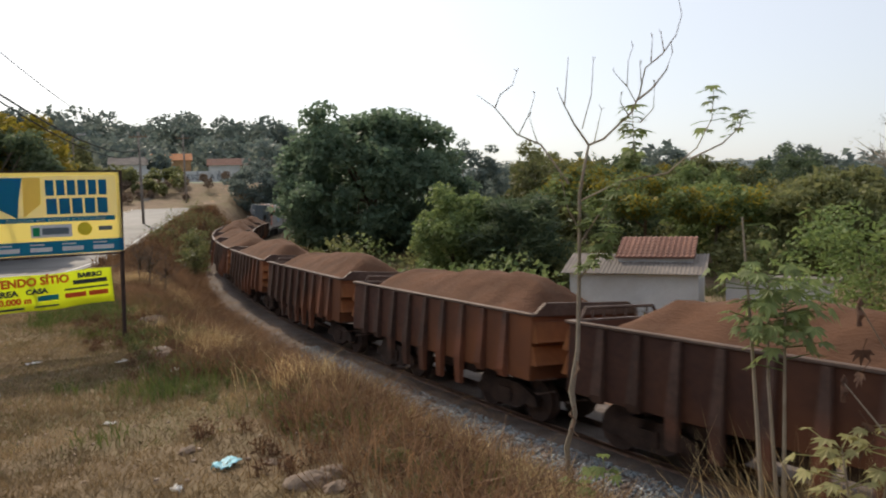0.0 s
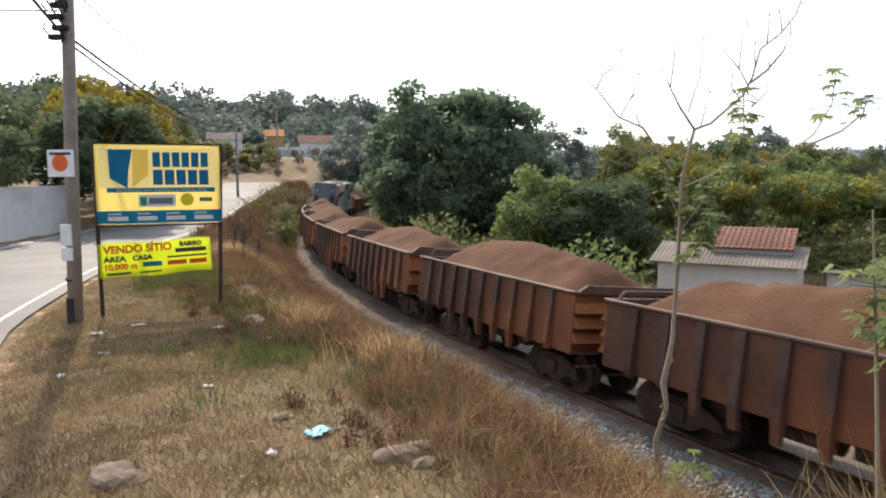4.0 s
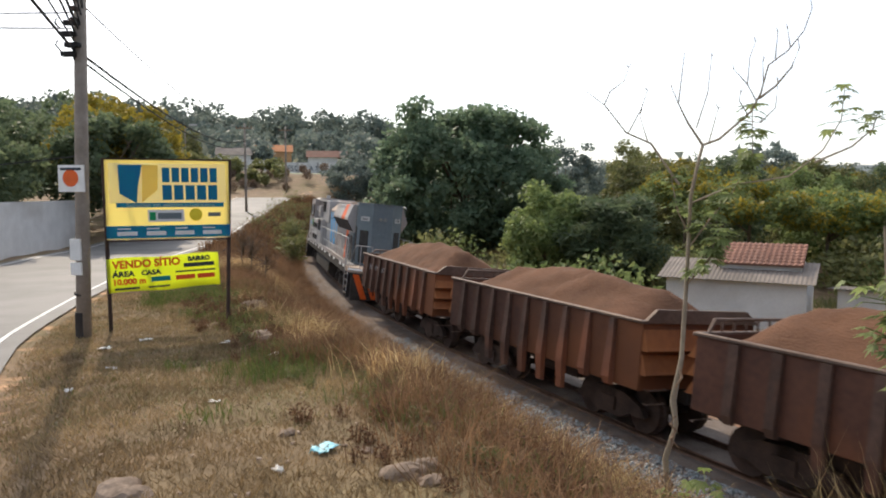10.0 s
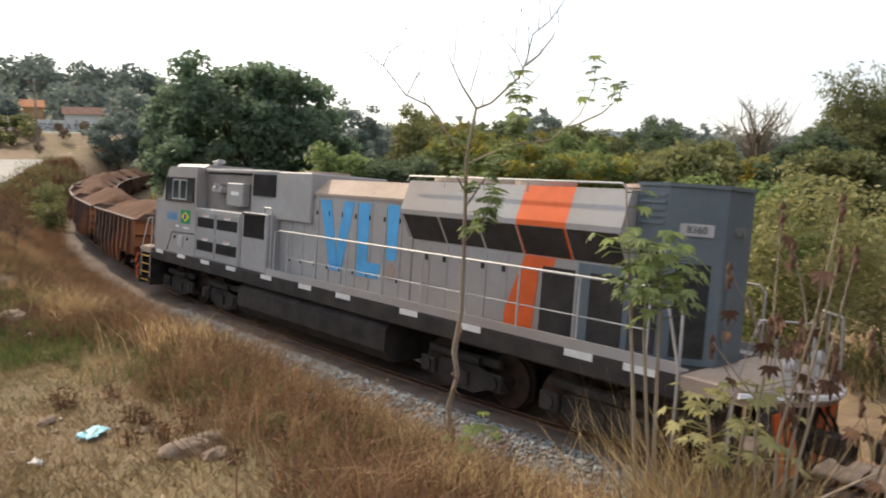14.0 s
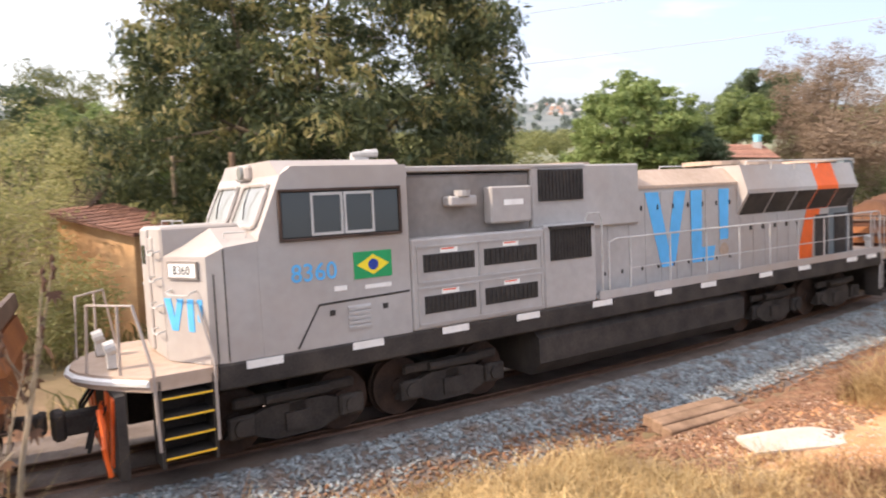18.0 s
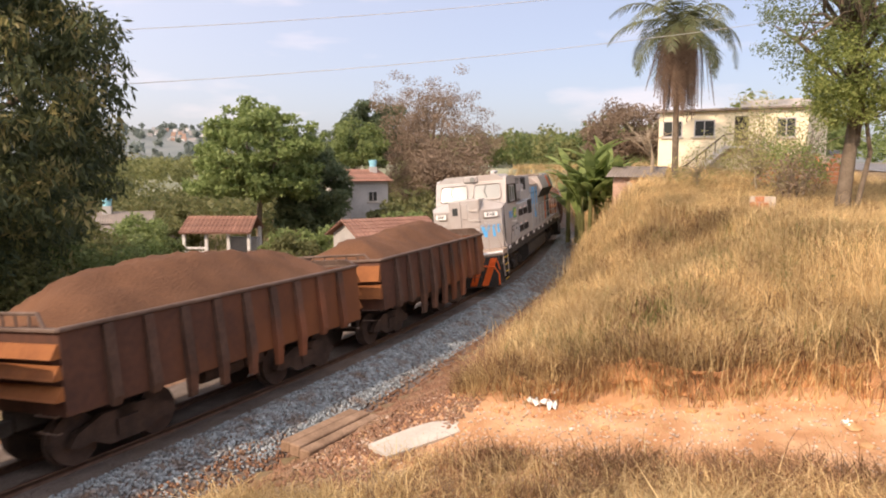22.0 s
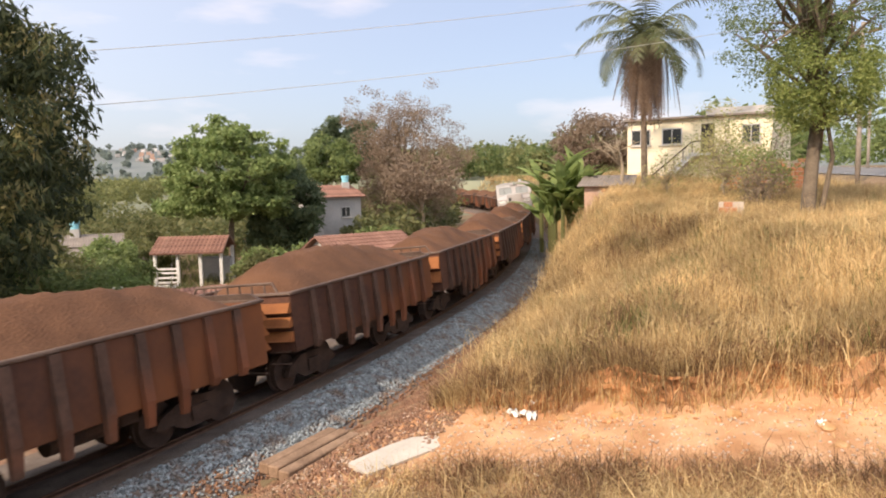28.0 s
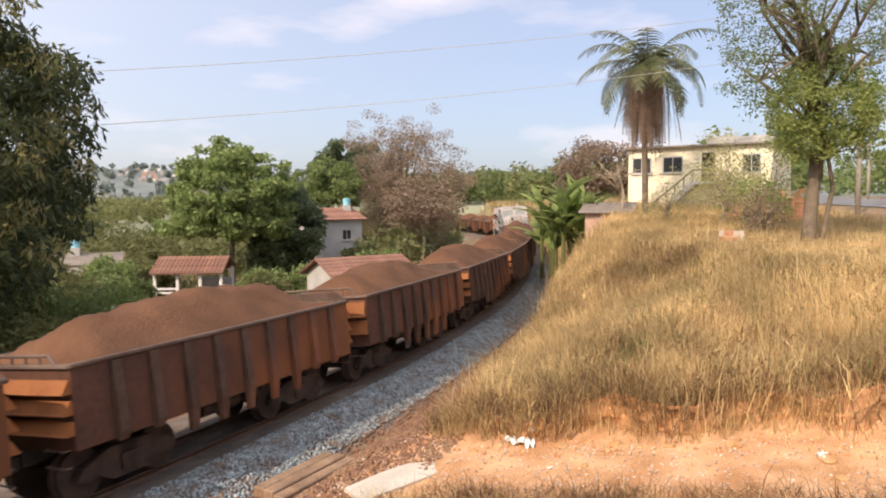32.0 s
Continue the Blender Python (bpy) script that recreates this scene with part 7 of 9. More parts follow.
def banana_clump(x, y):
    g = gz(x, y)
    T = thing("banana_clump", "clump of green banana plants with torn leaves", "banana plant", Matrix.Translation((x, y, g)))
    rng = random.Random(3)
    for i in range(10):
        bx, by = rng.uniform(-1.5, 1.5), rng.uniform(-1.5, 1.5)
        h = rng.uniform(3.2, 5.2)
        m = Mesh()
        m.tube([(bx, by, -0.3), (bx * 1.05, by * 1.05, h)], [0.14, 0.08], 8)
        st = part("stem", m, M_OLIVE, T)
        for j in range(14):
            az, el, ln = rng.uniform(0, 6.28), rng.uniform(0.55, 1.45), rng.uniform(1.8, 2.9)
            d = Vector((math.cos(az), math.sin(az), 0))
            sd = Vector((-math.sin(az), math.cos(az), 0))
            p, e, m = Vector((bx * 1.05, by * 1.05, h * rng.uniform(0.35, 0.97))), el, Mesh()
            row = []
            for k in range(8):
                w = 0.30 * math.sin(math.pi * (0.08 + 0.9 * k / 7))
                row.append((p - sd * w + Vector((0, 0, -w * 0.25)), p.copy(), p + sd * w + Vector((0, 0, -w * 0.25))))
                p = p + (d * math.cos(e) + Vector((0, 0, math.sin(e)))) * ln / 7
                e -= 0.14
            for a, b in zip(row, row[1:]):
                m.add([a[0], a[1], a[2], b[0], b[1], b[2]], [(0, 1, 4, 3), (1, 2, 5, 4)])
            part("banana_leaf", m, M_FRESH, st)
    return T


banana_clump(37.0, -20.4)


def bamboo(x, y, top, seed, n=26):
    g = gz(x, y)
    T = thing("bamboo_clump", "tall feathery bamboo clump with arching tips", "bamboo", Matrix.Translation((x, y, g)), "bamboo clumps")
    rng = random.Random(seed)
    nr = np.random.default_rng(seed)
    P = []
    for i in range(n):
        az, out, h = rng.uniform(0, 6.28), rng.uniform(1.0, 4.2), top * rng.uniform(0.62, 1.0)
        pts = []
        for k in range(9):
            u = k / 8
            r = 0.5 + out * u ** 2.4
            pts.append((r * math.cos(az), r * math.sin(az), h * (u - 0.10 * u ** 4) - (0.3 if k == 0 else 0)))
        stems = Mesh()
        stems.tube(pts, [0.06 * (1 - 0.8 * k / 8) for k in range(9)], 5)
        part("stem", stems, M_OLIVE, T)
        for k in range(2, 9):
            for j in range(30):
                a = Vector(pts[k])
                P.append((a.x + rng.gauss(0, 0.40), a.y + rng.gauss(0, 0.40), max(0.2, a.z - abs(rng.gauss(0, 0.6)))))
    V, F = leaves(np.array(P), 0.55, nr, 0.9, 0.2)
    part("foliage", quick("foliage", V, F, M_OLIVE), None, T)
    return T


bamboo(48.4, 57.8, 17.0, 1, 60)
bamboo(57.5, 48.5, 15.5, 2, 54)
bamboo(53.0, 60.0, 15.5, 3, 40)


# --- saplings and weeds close to the viewer
def palmate(m, p, az, size, rng, fold=-0.35):
    """A leaf with five pointed lobes."""
    p = Vector(p)
    d = Vector((math.cos(az), math.sin(az), fold)).normalized()
    s = d.cross(Vector((0, 0, 1))).normalized()
    for t in (-1.25, -0.62, 0.0, 0.62, 1.25):
        u = (d * math.cos(t) + s * math.sin(t)) * size * (1 - 0.22 * abs(t))
        w = (s * math.cos(t) - d * math.sin(t)) * size * 0.15
        dz = Vector((0, 0, -0.12 * size))
        m.add([p, p + u * 0.5 + w, p + u + dz, p + u * 0.5 - w], [(0, 1, 2, 3)])


def thin_tree():
    """A crooked trunk that forks into wide upcurved bare arms, with one leafy side branch."""
    x, y = 1.55, 7.98
    g = gz(x, y)
    T = thing("bare_sapling", "slender crooked sapling with wide bare upcurved arms and few leaves", "tree", Matrix.Translation((x, y, g)))
    rng = random.Random(21)
    f = 5.12 - g
    m = Mesh()
    trunk = [(-0.22, 0.1, -0.2), (-0.17, 0.06, 0.35), (-0.13, 0.05, 0.62), (-0.16, 0.03, 0.95), (-0.06, 0.0, 1.35), (-0.10, 0.0, 1.62), (-0.02, 0.0, 2.1), (0.01, 0.0, 2.9), (0.03, 0.0, f - 0.55), (0.09, 0.0, f - 0.22), (0.14, 0.0, f)]
    m.tube(trunk, [0.042, 0.036, 0.028, 0.034, 0.026, 0.036, 0.025, 0.022, 0.020, 0.018, 0.016], 8)
    part("trunk", m, M_BARK_PALE, T, smooth=True)
    m = Mesh()
    for k in range(7):
        z = rng.uniform(0.4, 2.2)
        xx = float(np.interp(z, [p[2] for p in trunk], [p[0] for p in trunk]))
        m.tube([(xx, -0.03, z), (xx + rng.uniform(-0.07, 0.07), -0.07, z - 0.08), (xx + rng.uniform(-0.05, 0.05), -0.05, z - rng.uniform(0.15, 0.3))], [0.012, 0.016, 0.004], 5)
    part("peeling_bark", m, M_WOOD, T, "curled strips of dead bark")
    o = Vector((0.14, 0, f))
    arms = [
        [(-0.22, 0.05, -0.42), (-0.52, 0.1, 0.03), (-0.78, 0.12, 0.15), (-1.02, 0.14, 0.46), (-1.22, 0.15, 0.61)],
        [(0, 0, 0), (-0.16, 0, 0.24), (-0.26, 0, 0.44), (-0.21, 0, 0.97)],
        [(0, 0, 0), (0.16, -0.03, 0.06), (0.46, -0.08, 0.34), (0.54, -0.1, 0.52), (0.60, -0.12, 0.80), (0.78, -0.14, 0.94), (0.92, -0.16, 1.13), (0.98, -0.18, 1.34), (0.94, -0.2, 1.50)],
        [(0.53, -0.1, 0.47), (0.71, 0.0, 0.60), (0.88, 0.05, 0.80), (0.96, 0.08, 1.0), (0.94, 0.08, 1.12)],
    ]
    twigs = [[(-1.02, 0.14, 0.46), (-0.96, 0.1, 0.60), (-0.82, 0.1, 0.70), (-0.77, 0.1, 0.85)], [(-0.76, 0.12, 0.15), (-0.63, 0.1, 0.40), (-0.57, 0.1, 0.60)], [(-0.55, 0.1, 0.04), (-0.60, 0.12, 0.20), (-0.64, 0.12, 0.34)],
             [(-0.26, 0, 0.44), (-0.33, 0.03, 0.62)], [(-0.07, 0, 0.18), (0.04, 0.02, 0.55), (0.07, 0.02, 0.93)], [(0.06, 0, 0.02), (0.14, -0.03, 0.38)],
             [(0.42, -0.08, 0.31), (0.33, -0.1, 0.45), (0.34, -0.1, 0.52)], [(0.50, -0.1, 0.44), (0.42, -0.05, 0.62), (0.44, -0.03, 0.90), (0.50, 0, 1.06)], [(0.42, -0.05, 0.62), (0.29, -0.02, 0.78)], [(0.56, -0.11, 0.62), (0.55, -0.1, 0.84)],
             [(0.66, -0.13, 0.86), (0.68, -0.12, 1.12)], [(0.55, -0.09, 0.22), (0.72, 0, 0.38), (0.74, 0.02, 0.64)], [(0.36, -0.06, 0.25), (0.55, -0.09, 0.22)], [(0.80, -0.14, 0.97), (0.78, -0.1, 1.16)]]
    made = []
    for a in arms:
        m = Mesh()
        m.tube([o + Vector(p) for p in a], [0.014 - 0.011 * i / (len(a) - 1) for i in range(len(a))], 6)
        made.append(part("branch", m, M_BARK_PALE, T))
    for k, a in enumerate(twigs):
        m = Mesh()
        m.tube([o + Vector(p) for p in a], [0.0075 - 0.005 * i / (len(a) - 1) for i in range(len(a))], 5)
        e = o + Vector(a[-1])
        for q in range(2):
            m.tube([e, e + Vector((rng.uniform(-0.03, 0.03), rng.uniform(-0.03, 0.03), rng.uniform(0.02, 0.06)))], [0.005, 0.003], 4)
        part("twig", m, M_BARK_PALE, made[0 if k < 3 else 1 if k < 6 else 2])
    # leafy side branches
    for a, tips, n, sz in (([(0.03, 0, f - 0.62), (0.45, -0.1, f - 0.42), (0.95, -0.2, f - 0.34), (1.25, -0.25, f - 0.08), (1.40, -0.28, f + 0.22), (1.42, -0.28, f + 0.55)], 0.30, 12, 0.115), ([(1.18, -0.24, f - 0.2), (1.5, -0.3, f - 0.05), (1.68, -0.32, f + 0.12), (1.72, -0.32, f + 0.30)], 0.5, 14, 0.085), ([(0.02, 0, f - 1.1), (0.2, -0.1, f - 0.8), (0.42, -0.15, f - 0.5), (0.62, -0.1, f - 0.12), (0.60, -0.1, f + 0.42)], 0.85, 90, 0.115), ([(0.01, 0, f - 1.5), (0.2, -0.15, f - 1.2), (0.3, -0.2, f - 0.85)], 0.8, 60, 0.12), ([(0.0, 0, f - 0.9), (-0.12, -0.1, f - 0.7), (-0.2, -0.1, f - 0.3)], 0.6, 26, 0.08)):
        m = Mesh()
        P = [Vector(p) for p in a]
        m.tube(P, [0.012 - 0.008 * i / (len(P) - 1) for i in range(len(P))], 5)
        st = part("branch", m, M_BARK_PALE, T)
        for i in range(n):
            u = (1 - tips * rng.random() ** 1.2) * (len(P) - 1)
            k = min(int(u), len(P) - 2)
            p = P[k].lerp(P[k + 1], u - k)
            az = rng.uniform(0, 6.28)
            e = p + Vector((math.cos(az), math.sin(az), rng.uniform(-0.3, 0.5))) * rng.uniform(0.05, 0.13)
            m = Mesh()
            m.tube([p, e], [0.004, 0.003], 4)
            palmate(m, e, az, sz * rng.uniform(0.7, 1.3), rng, rng.uniform(-1.0, 0.0))
            part("leaf", m, M_GREEN, st)
    return T


thin_tree()


def leafy_sapling(x, y, stems, label, seed, mat=M_FRESH, size=0.13):
    """Thin stems with palmate leaves near their tips; each stem is (dx, dy, height, leaves)."""
    g = gz(x, y)
    T = thing("leafy_sapling", label, "sapling", Matrix.Translation((x, y, g)), "leafy saplings")
    rng = random.Random(seed)
    for dx, dy, h, n in stems:
        m = Mesh()
        pts = [Vector((0, 0, -0.2)), Vector((dx * 0.3 + rng.uniform(-.05, .05), dy * 0.3, h * 0.4)), Vector((dx * 0.7, dy * 0.7 + rng.uniform(-.05, .05), h * 0.75)), Vector((dx, dy, h))]
        m.tube(pts, [0.018, 0.014, 0.010, 0.005], 6)
        st = part("stem", m, M_BARK_PALE, T)
        for i in range(n):
            u = 1 - (rng.random() ** 1.5) * 0.17
            p = pts[2].lerp(pts[3], max(0, (u - 0.7) / 0.3)) if u > 0.7 else pts[1].lerp(pts[2], (u - 0.4) / 0.3)
            az = rng.uniform(0, 6.28)
            e = p + Vector((math.cos(az), math.sin(az), rng.uniform(-0.1, 0.6))) * rng.uniform(0.10, 0.24)
            m = Mesh()
            m.tube([p, e], [0.004, 0.003], 4)
            palmate(m, e, az, size * rng.uniform(0.7, 1.3), rng, rng.uniform(-1.5, -0.1))
            part("leaf", m, mat, st)
    return T


_g = gz(2.05, 4.05)
leafy_sapling(2.0, 4.12, [(-0.05, 0.0, 4.10 - _g, 46), (0.07, 0.05, 4.0 - _g, 34), (-0.16, 0.10, 4.44 - _g, 6), (0.02, -0.06, 3.86 - _g, 22)], "young green castor plant with lobed leaves", 6, M_GREEN, 0.092)
leafy_sapling(1.7, 7.7, [(0.05, 0.0, 0.8, 10), (-0.15, 0.0, 0.6, 8)], "small green weed at the sapling's foot", 7)

leafy_sapling(2.32, 3.78, [(0.12, -0.1, 3.35 - _g, 16), (-0.1, 0.05, 3.2 - _g, 16), (0.2, -0.15, 3.05 - _g, 14), (0.02, 0.1, 2.9 - _g, 14)], "straggly yellowing weed in the tall dry grass", 8, M_WISPY, 0.085)


def dry_weeds(x, y, seed, n, h, label):
    """Dead stalks with hanging brown pods and a tangle of straw."""
    g = gz(x, y)
    T = thing("dry_weed", label, "weed", Matrix.Translation((x, y, g)), "dry weeds")
    rng = random.Random(seed)
    for i in range(n):
        dx, dy, hh = rng.uniform(-0.1, 0.45), rng.uniform(-0.3, 0.1), h * rng.uniform(0.72, 1.0)
        m = Mesh()
        b = Vector((rng.uniform(-0.15, 0.1), rng.uniform(-0.1, 0.15), -0.1))
        t = Vector((dx, dy, hh))
        k = b.lerp(t, 0.55) + Vector((rng.uniform(-.10, .02), rng.uniform(-.05, .05), 0))
        m.tube([b, b.lerp(k, 0.5) + Vector((0.03, 0, 0)), k, k.lerp(t, 0.5) + Vector((rng.uniform(-.04, .04), 0, 0)), t], [0.012, 0.011, 0.009, 0.007, 0.004], 5)
        forks = [t]
        for q in range(2):
            s0 = k.lerp(t, rng.uniform(0.1, 0.5))
            e = s0 + Vector((rng.uniform(-0.25, 0.25), rng.uniform(-0.15, 0.15), rng.uniform(0.2, 0.5)))
            m.tube([s0, s0.lerp(e, 0.5) + Vector((0.02, 0, -0.03)), e], [0.006, 0.005, 0.003], 4)
            forks.append(e)
        st = part("stalk", m, M_BARK_PALE, T)
        for e in forks:
            m = Mesh()
            m.tube([e + Vector((0.006 * (q % 2), 0.006 * (q % 3), 0.04 - 0.028 * q)) for q in range(6)], [0.004, 0.016, 0.010, 0.019, 0.011, 0.015], 6)
            part("seed_head", m, M_BROWNPOD, st)
            for q in range(2):
                m = Mesh()
                p = e.lerp(k, rng.uniform(0.05, 0.6))
                az = rng.uniform(0, 6.28)
                f = p + Vector((math.cos(az) * 0.05, math.sin(az) * 0.05, -0.07))
                m.tube([p, f], [0.003, 0.002], 4)
                palmate(m, f, az, rng.uniform(0.07, 0.11), rng, -3.0)
                part("dead_leaf", m, M_BROWNPOD, st)
    return T


M_BROWNPOD = surface("brown_pod", (0.09, 0.05, 0.035), (0.18, 0.10, 0.06), 20, 0.9, 0, 0.2)
dry_weeds(2.45, 3.5, 1, 4, 4.5 - gz(2.5, 3.5), "dead brown weed stalks with hanging pods")
dry_weeds(2.75, 3.3, 2, 3, 4.0 - gz(2.75, 3.3), "dead pale weed stalks in tall dry grass")
_r = np.random.default_rng(44)
_c = np.array([(2.3, 3.75), (2.4, 3.65), (2.1, 4.0), (2.3, 3.6), (2.05, 3.9), (2.35, 3.85), (2.2, 3.7), (2.45, 3.55)])
_c = np.repeat(_c, 24, 0) + _r.normal(0, 0.17, (192, 2))
_tall = 3.2 - gz(2.2, 3.75)
_V, _F = tufts(np.stack([_c[:, 0], _c[:, 1], ground(_c[:, 0], _c[:, 1])], 1), _tall * 0.84, 0.0032, 11, 0.11, _r, 0.5)
tagged(new("tall_dry_grass", quick("tall_dry_grass", _V, _F, [M_STRAW, M_REDSTRAW], (np.arange(len(_F)) // 3 % 4 == 0))), "tall tangled dry grass on the bank's edge", "grass", kind="stuff")
_b = Mesh()
_b.tube([(0, 0, 0), (0.10, -0.06, 0.12), (0.24, -0.16, 0.24), (0.40, -0.32, 0.44)], [0.010, 0.009, 0.007, 0.004], 6)
_b.tube([(0.08, -0.05, 0.09), (0.25, -0.2, 0.04), (0.42, -0.34, 0.03)], [0.008, 0.006, 0.003], 6)
_bt = thing("dead_branch", "pale dead branch lying in the grass", "branch", Matrix.Translation((1.98, 3.04, 2.80)))
part("stick", _b, M_BARK_PALE, _bt)

# ================= roadside sign and pole =================
def slab_on(parent, name, x0, x1, z0, z1, y, mat, label="", t=0.006):
    m = Mesh()
    m.box(x0, x1, y - t, y, z0, z1)
    return part(name, m, mat, parent, label)


def billboard():
    a, b = Vector((-10.45, 15.87, 0)), Vector((-7.98, 17.33, 0))
    d = b - a
    c = (a + b) / 2
    g = 1.25
    T = thing("billboard", "yellow and blue advertising billboard on two steel posts", "billboard", Matrix.Translation((c.x, c.y, g)) @ Matrix.Rotation(math.atan2(d.y, d.x), 4, "Z"))
    for x, lean in ((-1.44, -0.02), (1.40, 0.07)):
        m = Mesh()
        m.tube([(x - lean, 0.04, -0.4), (x + lean, 0.04, 4.22)], 0.05, 8)
        part("post", m, M_BOGIE, T, "rusty dark steel post")
    m = Mesh()
    m.box(-1.44, 1.44, -0.02, 0.02, 2.24, 4.20, 0.006)
    P = part("panel", m, M_SIGN_YELLOW, T, "pale yellow panel")
    for z in (2.20, 4.20):
        m = Mesh()
        m.box(-1.46, 1.46, -0.03, 0.03, z - 0.02, z + 0.02)
        part("panel_rail", m, M_BOGIE, T)
    slab_on(P, "pale_field", -1.36, 1.36, 3.12, 4.10, -0.022, M_SIGN_PALE)
    slab_on(P, "blue_band", -1.44, 1.44, 2.26, 2.57, -0.022, M_SIGN_BLUE)
    m = Mesh()
    m.prism([(-1.14, 4.06), (-0.60, 4.06), (-0.70, 3.55), (-0.74, 3.12), (-1.12, 3.36)], -0.034, -0.026, "y")
    part("blue_emblem", m, M_SIGN_BLUE, P, "angular blue emblem")
    m = Mesh()
    m.prism([(-0.60, 4.06), (-0.24, 4.06), (-0.26, 3.45), (-0.62, 3.14)], -0.032, -0.027, "y")
    part("yellow_emblem", m, M_SIGN_YELLOW, P)
    for z0, z1, n, x0, x1 in ((3.64, 4.0, 6, -0.17, 1.18), (3.20, 3.57, 5, -0.17, 1.18)):
        for i in range(n):
            w = (x1 - x0) / n
            slab_on(P, "blue_block", x0 + i * w + 0.02, x0 + (i + 1) * w - 0.03, z0, z1, -0.030, M_SIGN_BLUE)
    slab_on(P, "slogan_strip", -1.2, 1.3, 3.02, 3.13, -0.030, M_SIGN_BLUE)
    lettering("Solu\u00e7\u00f5es em el\u00e9trica e hidr\u00e1ulica", 0.115, M_SIGN_PALE, pose(0.05, -0.040, 3.075, 90, 0, 0), P, "slogan", squash=1.35)
    slab_on(P, "white_plate", -0.50, 0.35, 2.66, 2.96, -0.030, M_WHITE)
    slab_on(P, "green_mark", -0.46, -0.32, 2.70, 2.90, -0.037, M_GREEN_FLAG)
    slab_on(P, "grey_bar", -0.27, 0.28, 2.73, 2.88, -0.037, M_LOCO_DARK)
    m = Mesh()
    m.tube([(0.62, -0.034, 2.83), (0.62, -0.026, 2.83)], 0.16, 18)
    part("oval", m, M_FLAG_YELLOW, P)
    slab_on(P, "grey_bar", 0.92, 1.22, 2.78, 2.88, -0.030, M_LOCO_DARK)
    for i in range(4):
        x = -1.2 + i * 0.66
        slab_on(P, "pale_bar", x, x + 0.45, 2.33, 2.43, -0.030, M_WHITE)
        slab_on(P, "pale_bar", x, x + 0.30, 2.48, 2.51, -0.030, M_WHITE)
    # cloth banner under it
    B = thing("banner", "bright yellow cloth sale banner tied between the posts", "banner", T.matrix_basis @ pose(0, -0.05, 0, 0, -2.2, 0))
    nx = 24
    V, F = [], []
    for i in range(nx + 1):
        x = -1.40 + 2.60 * i / nx
        for z in (0.98, 1.20, 1.40, 1.60, 1.82):
            V.append((x, 0.02 * math.sin(i * 0.9) + 0.015 * math.sin(z * 9 + i * 0.5), z + 0.02 * math.sin(i * 0.4)))
    for i in range(nx):
        for j in range(4):
            F.append((i * 5 + j, (i + 1) * 5 + j, (i + 1) * 5 + j + 1, i * 5 + j + 1))
    me = quick("cloth", V, F, M_BANNER)
    o = part("cloth", me, None, B)
    sol = o.modifiers.new("thick", "SOLIDIFY")
    sol.thickness = 0.006
    for txt, sz, x, z, mt, sq in (("VENDO S\u00cdTIO", 0.26, -0.50, 1.66, M_RED, 0.97), ("BAIRRO", 0.15, 0.72, 1.70, M_INK, 1.0), ("\u00c1REA", 0.18, -1.04, 1.43, M_INK, 1.1), ("CASA", 0.16, -0.42, 1.43, M_INK, 1.1), ("10.000 m", 0.19, -0.92, 1.24, M_RED, 1.05)):
        lettering(txt, sz, mt, pose(x, -0.07, z, 90, 0, 0), B, "banner_word", squash=sq, bold=0.010)
    for x0, x1, z0, z1, mt in ((0.35, 1.08, 1.50, 1.60, M_INK), (0.15, 1.1, 1.38, 1.42, M_INK), (0.15, 0.60, 1.20, 1.31, M_RED), (0.66, 1.08, 1.20, 1.31, M_RED), (-0.42, 0.02, 1.20, 1.32, M_SIGN_BLUE), (-1.25, -0.7, 1.05, 1.10, M_INK), (-0.5, 0.0, 1.05, 1.09, M_INK)):
        slab_on(B, "ink_bar", x0, x1, z0, z1, -0.052, mt)
    m = Mesh()
    for x in (-1.42, 1.30):
        m.tube([(x - 0.02, 0, 1.80), (x - 0.05 if x < 0 else x + 0.12, 0.06, 1.9)], 0.006, 4)
    part("tie", m, M_INK, B)


billboard()


def wire(name, a, b, sag, r, label, group="overhead wires", mat=None):
    a, b = Vector(a), Vector(b)
    pts = [a.lerp(b, i / 16) - Vector((0, 0, sag * 4 * (i / 16) * (1 - i / 16))) for i in range(17)]
    o = min(pts, key=lambda p: p.z).copy()
    m = Mesh()
    m.tube(pts, r, 5)
    return tagged(part(name, m, mat or M_RUBBER), label, "cable", group)


M_POLE = surface("pole_concrete", (0.24, 0.20, 0.16), (0.36, 0.31, 0.26), 3.0, 0.9, 0, 0.3, 20.0, (0.17, 0.14, 0.11), 0.4)


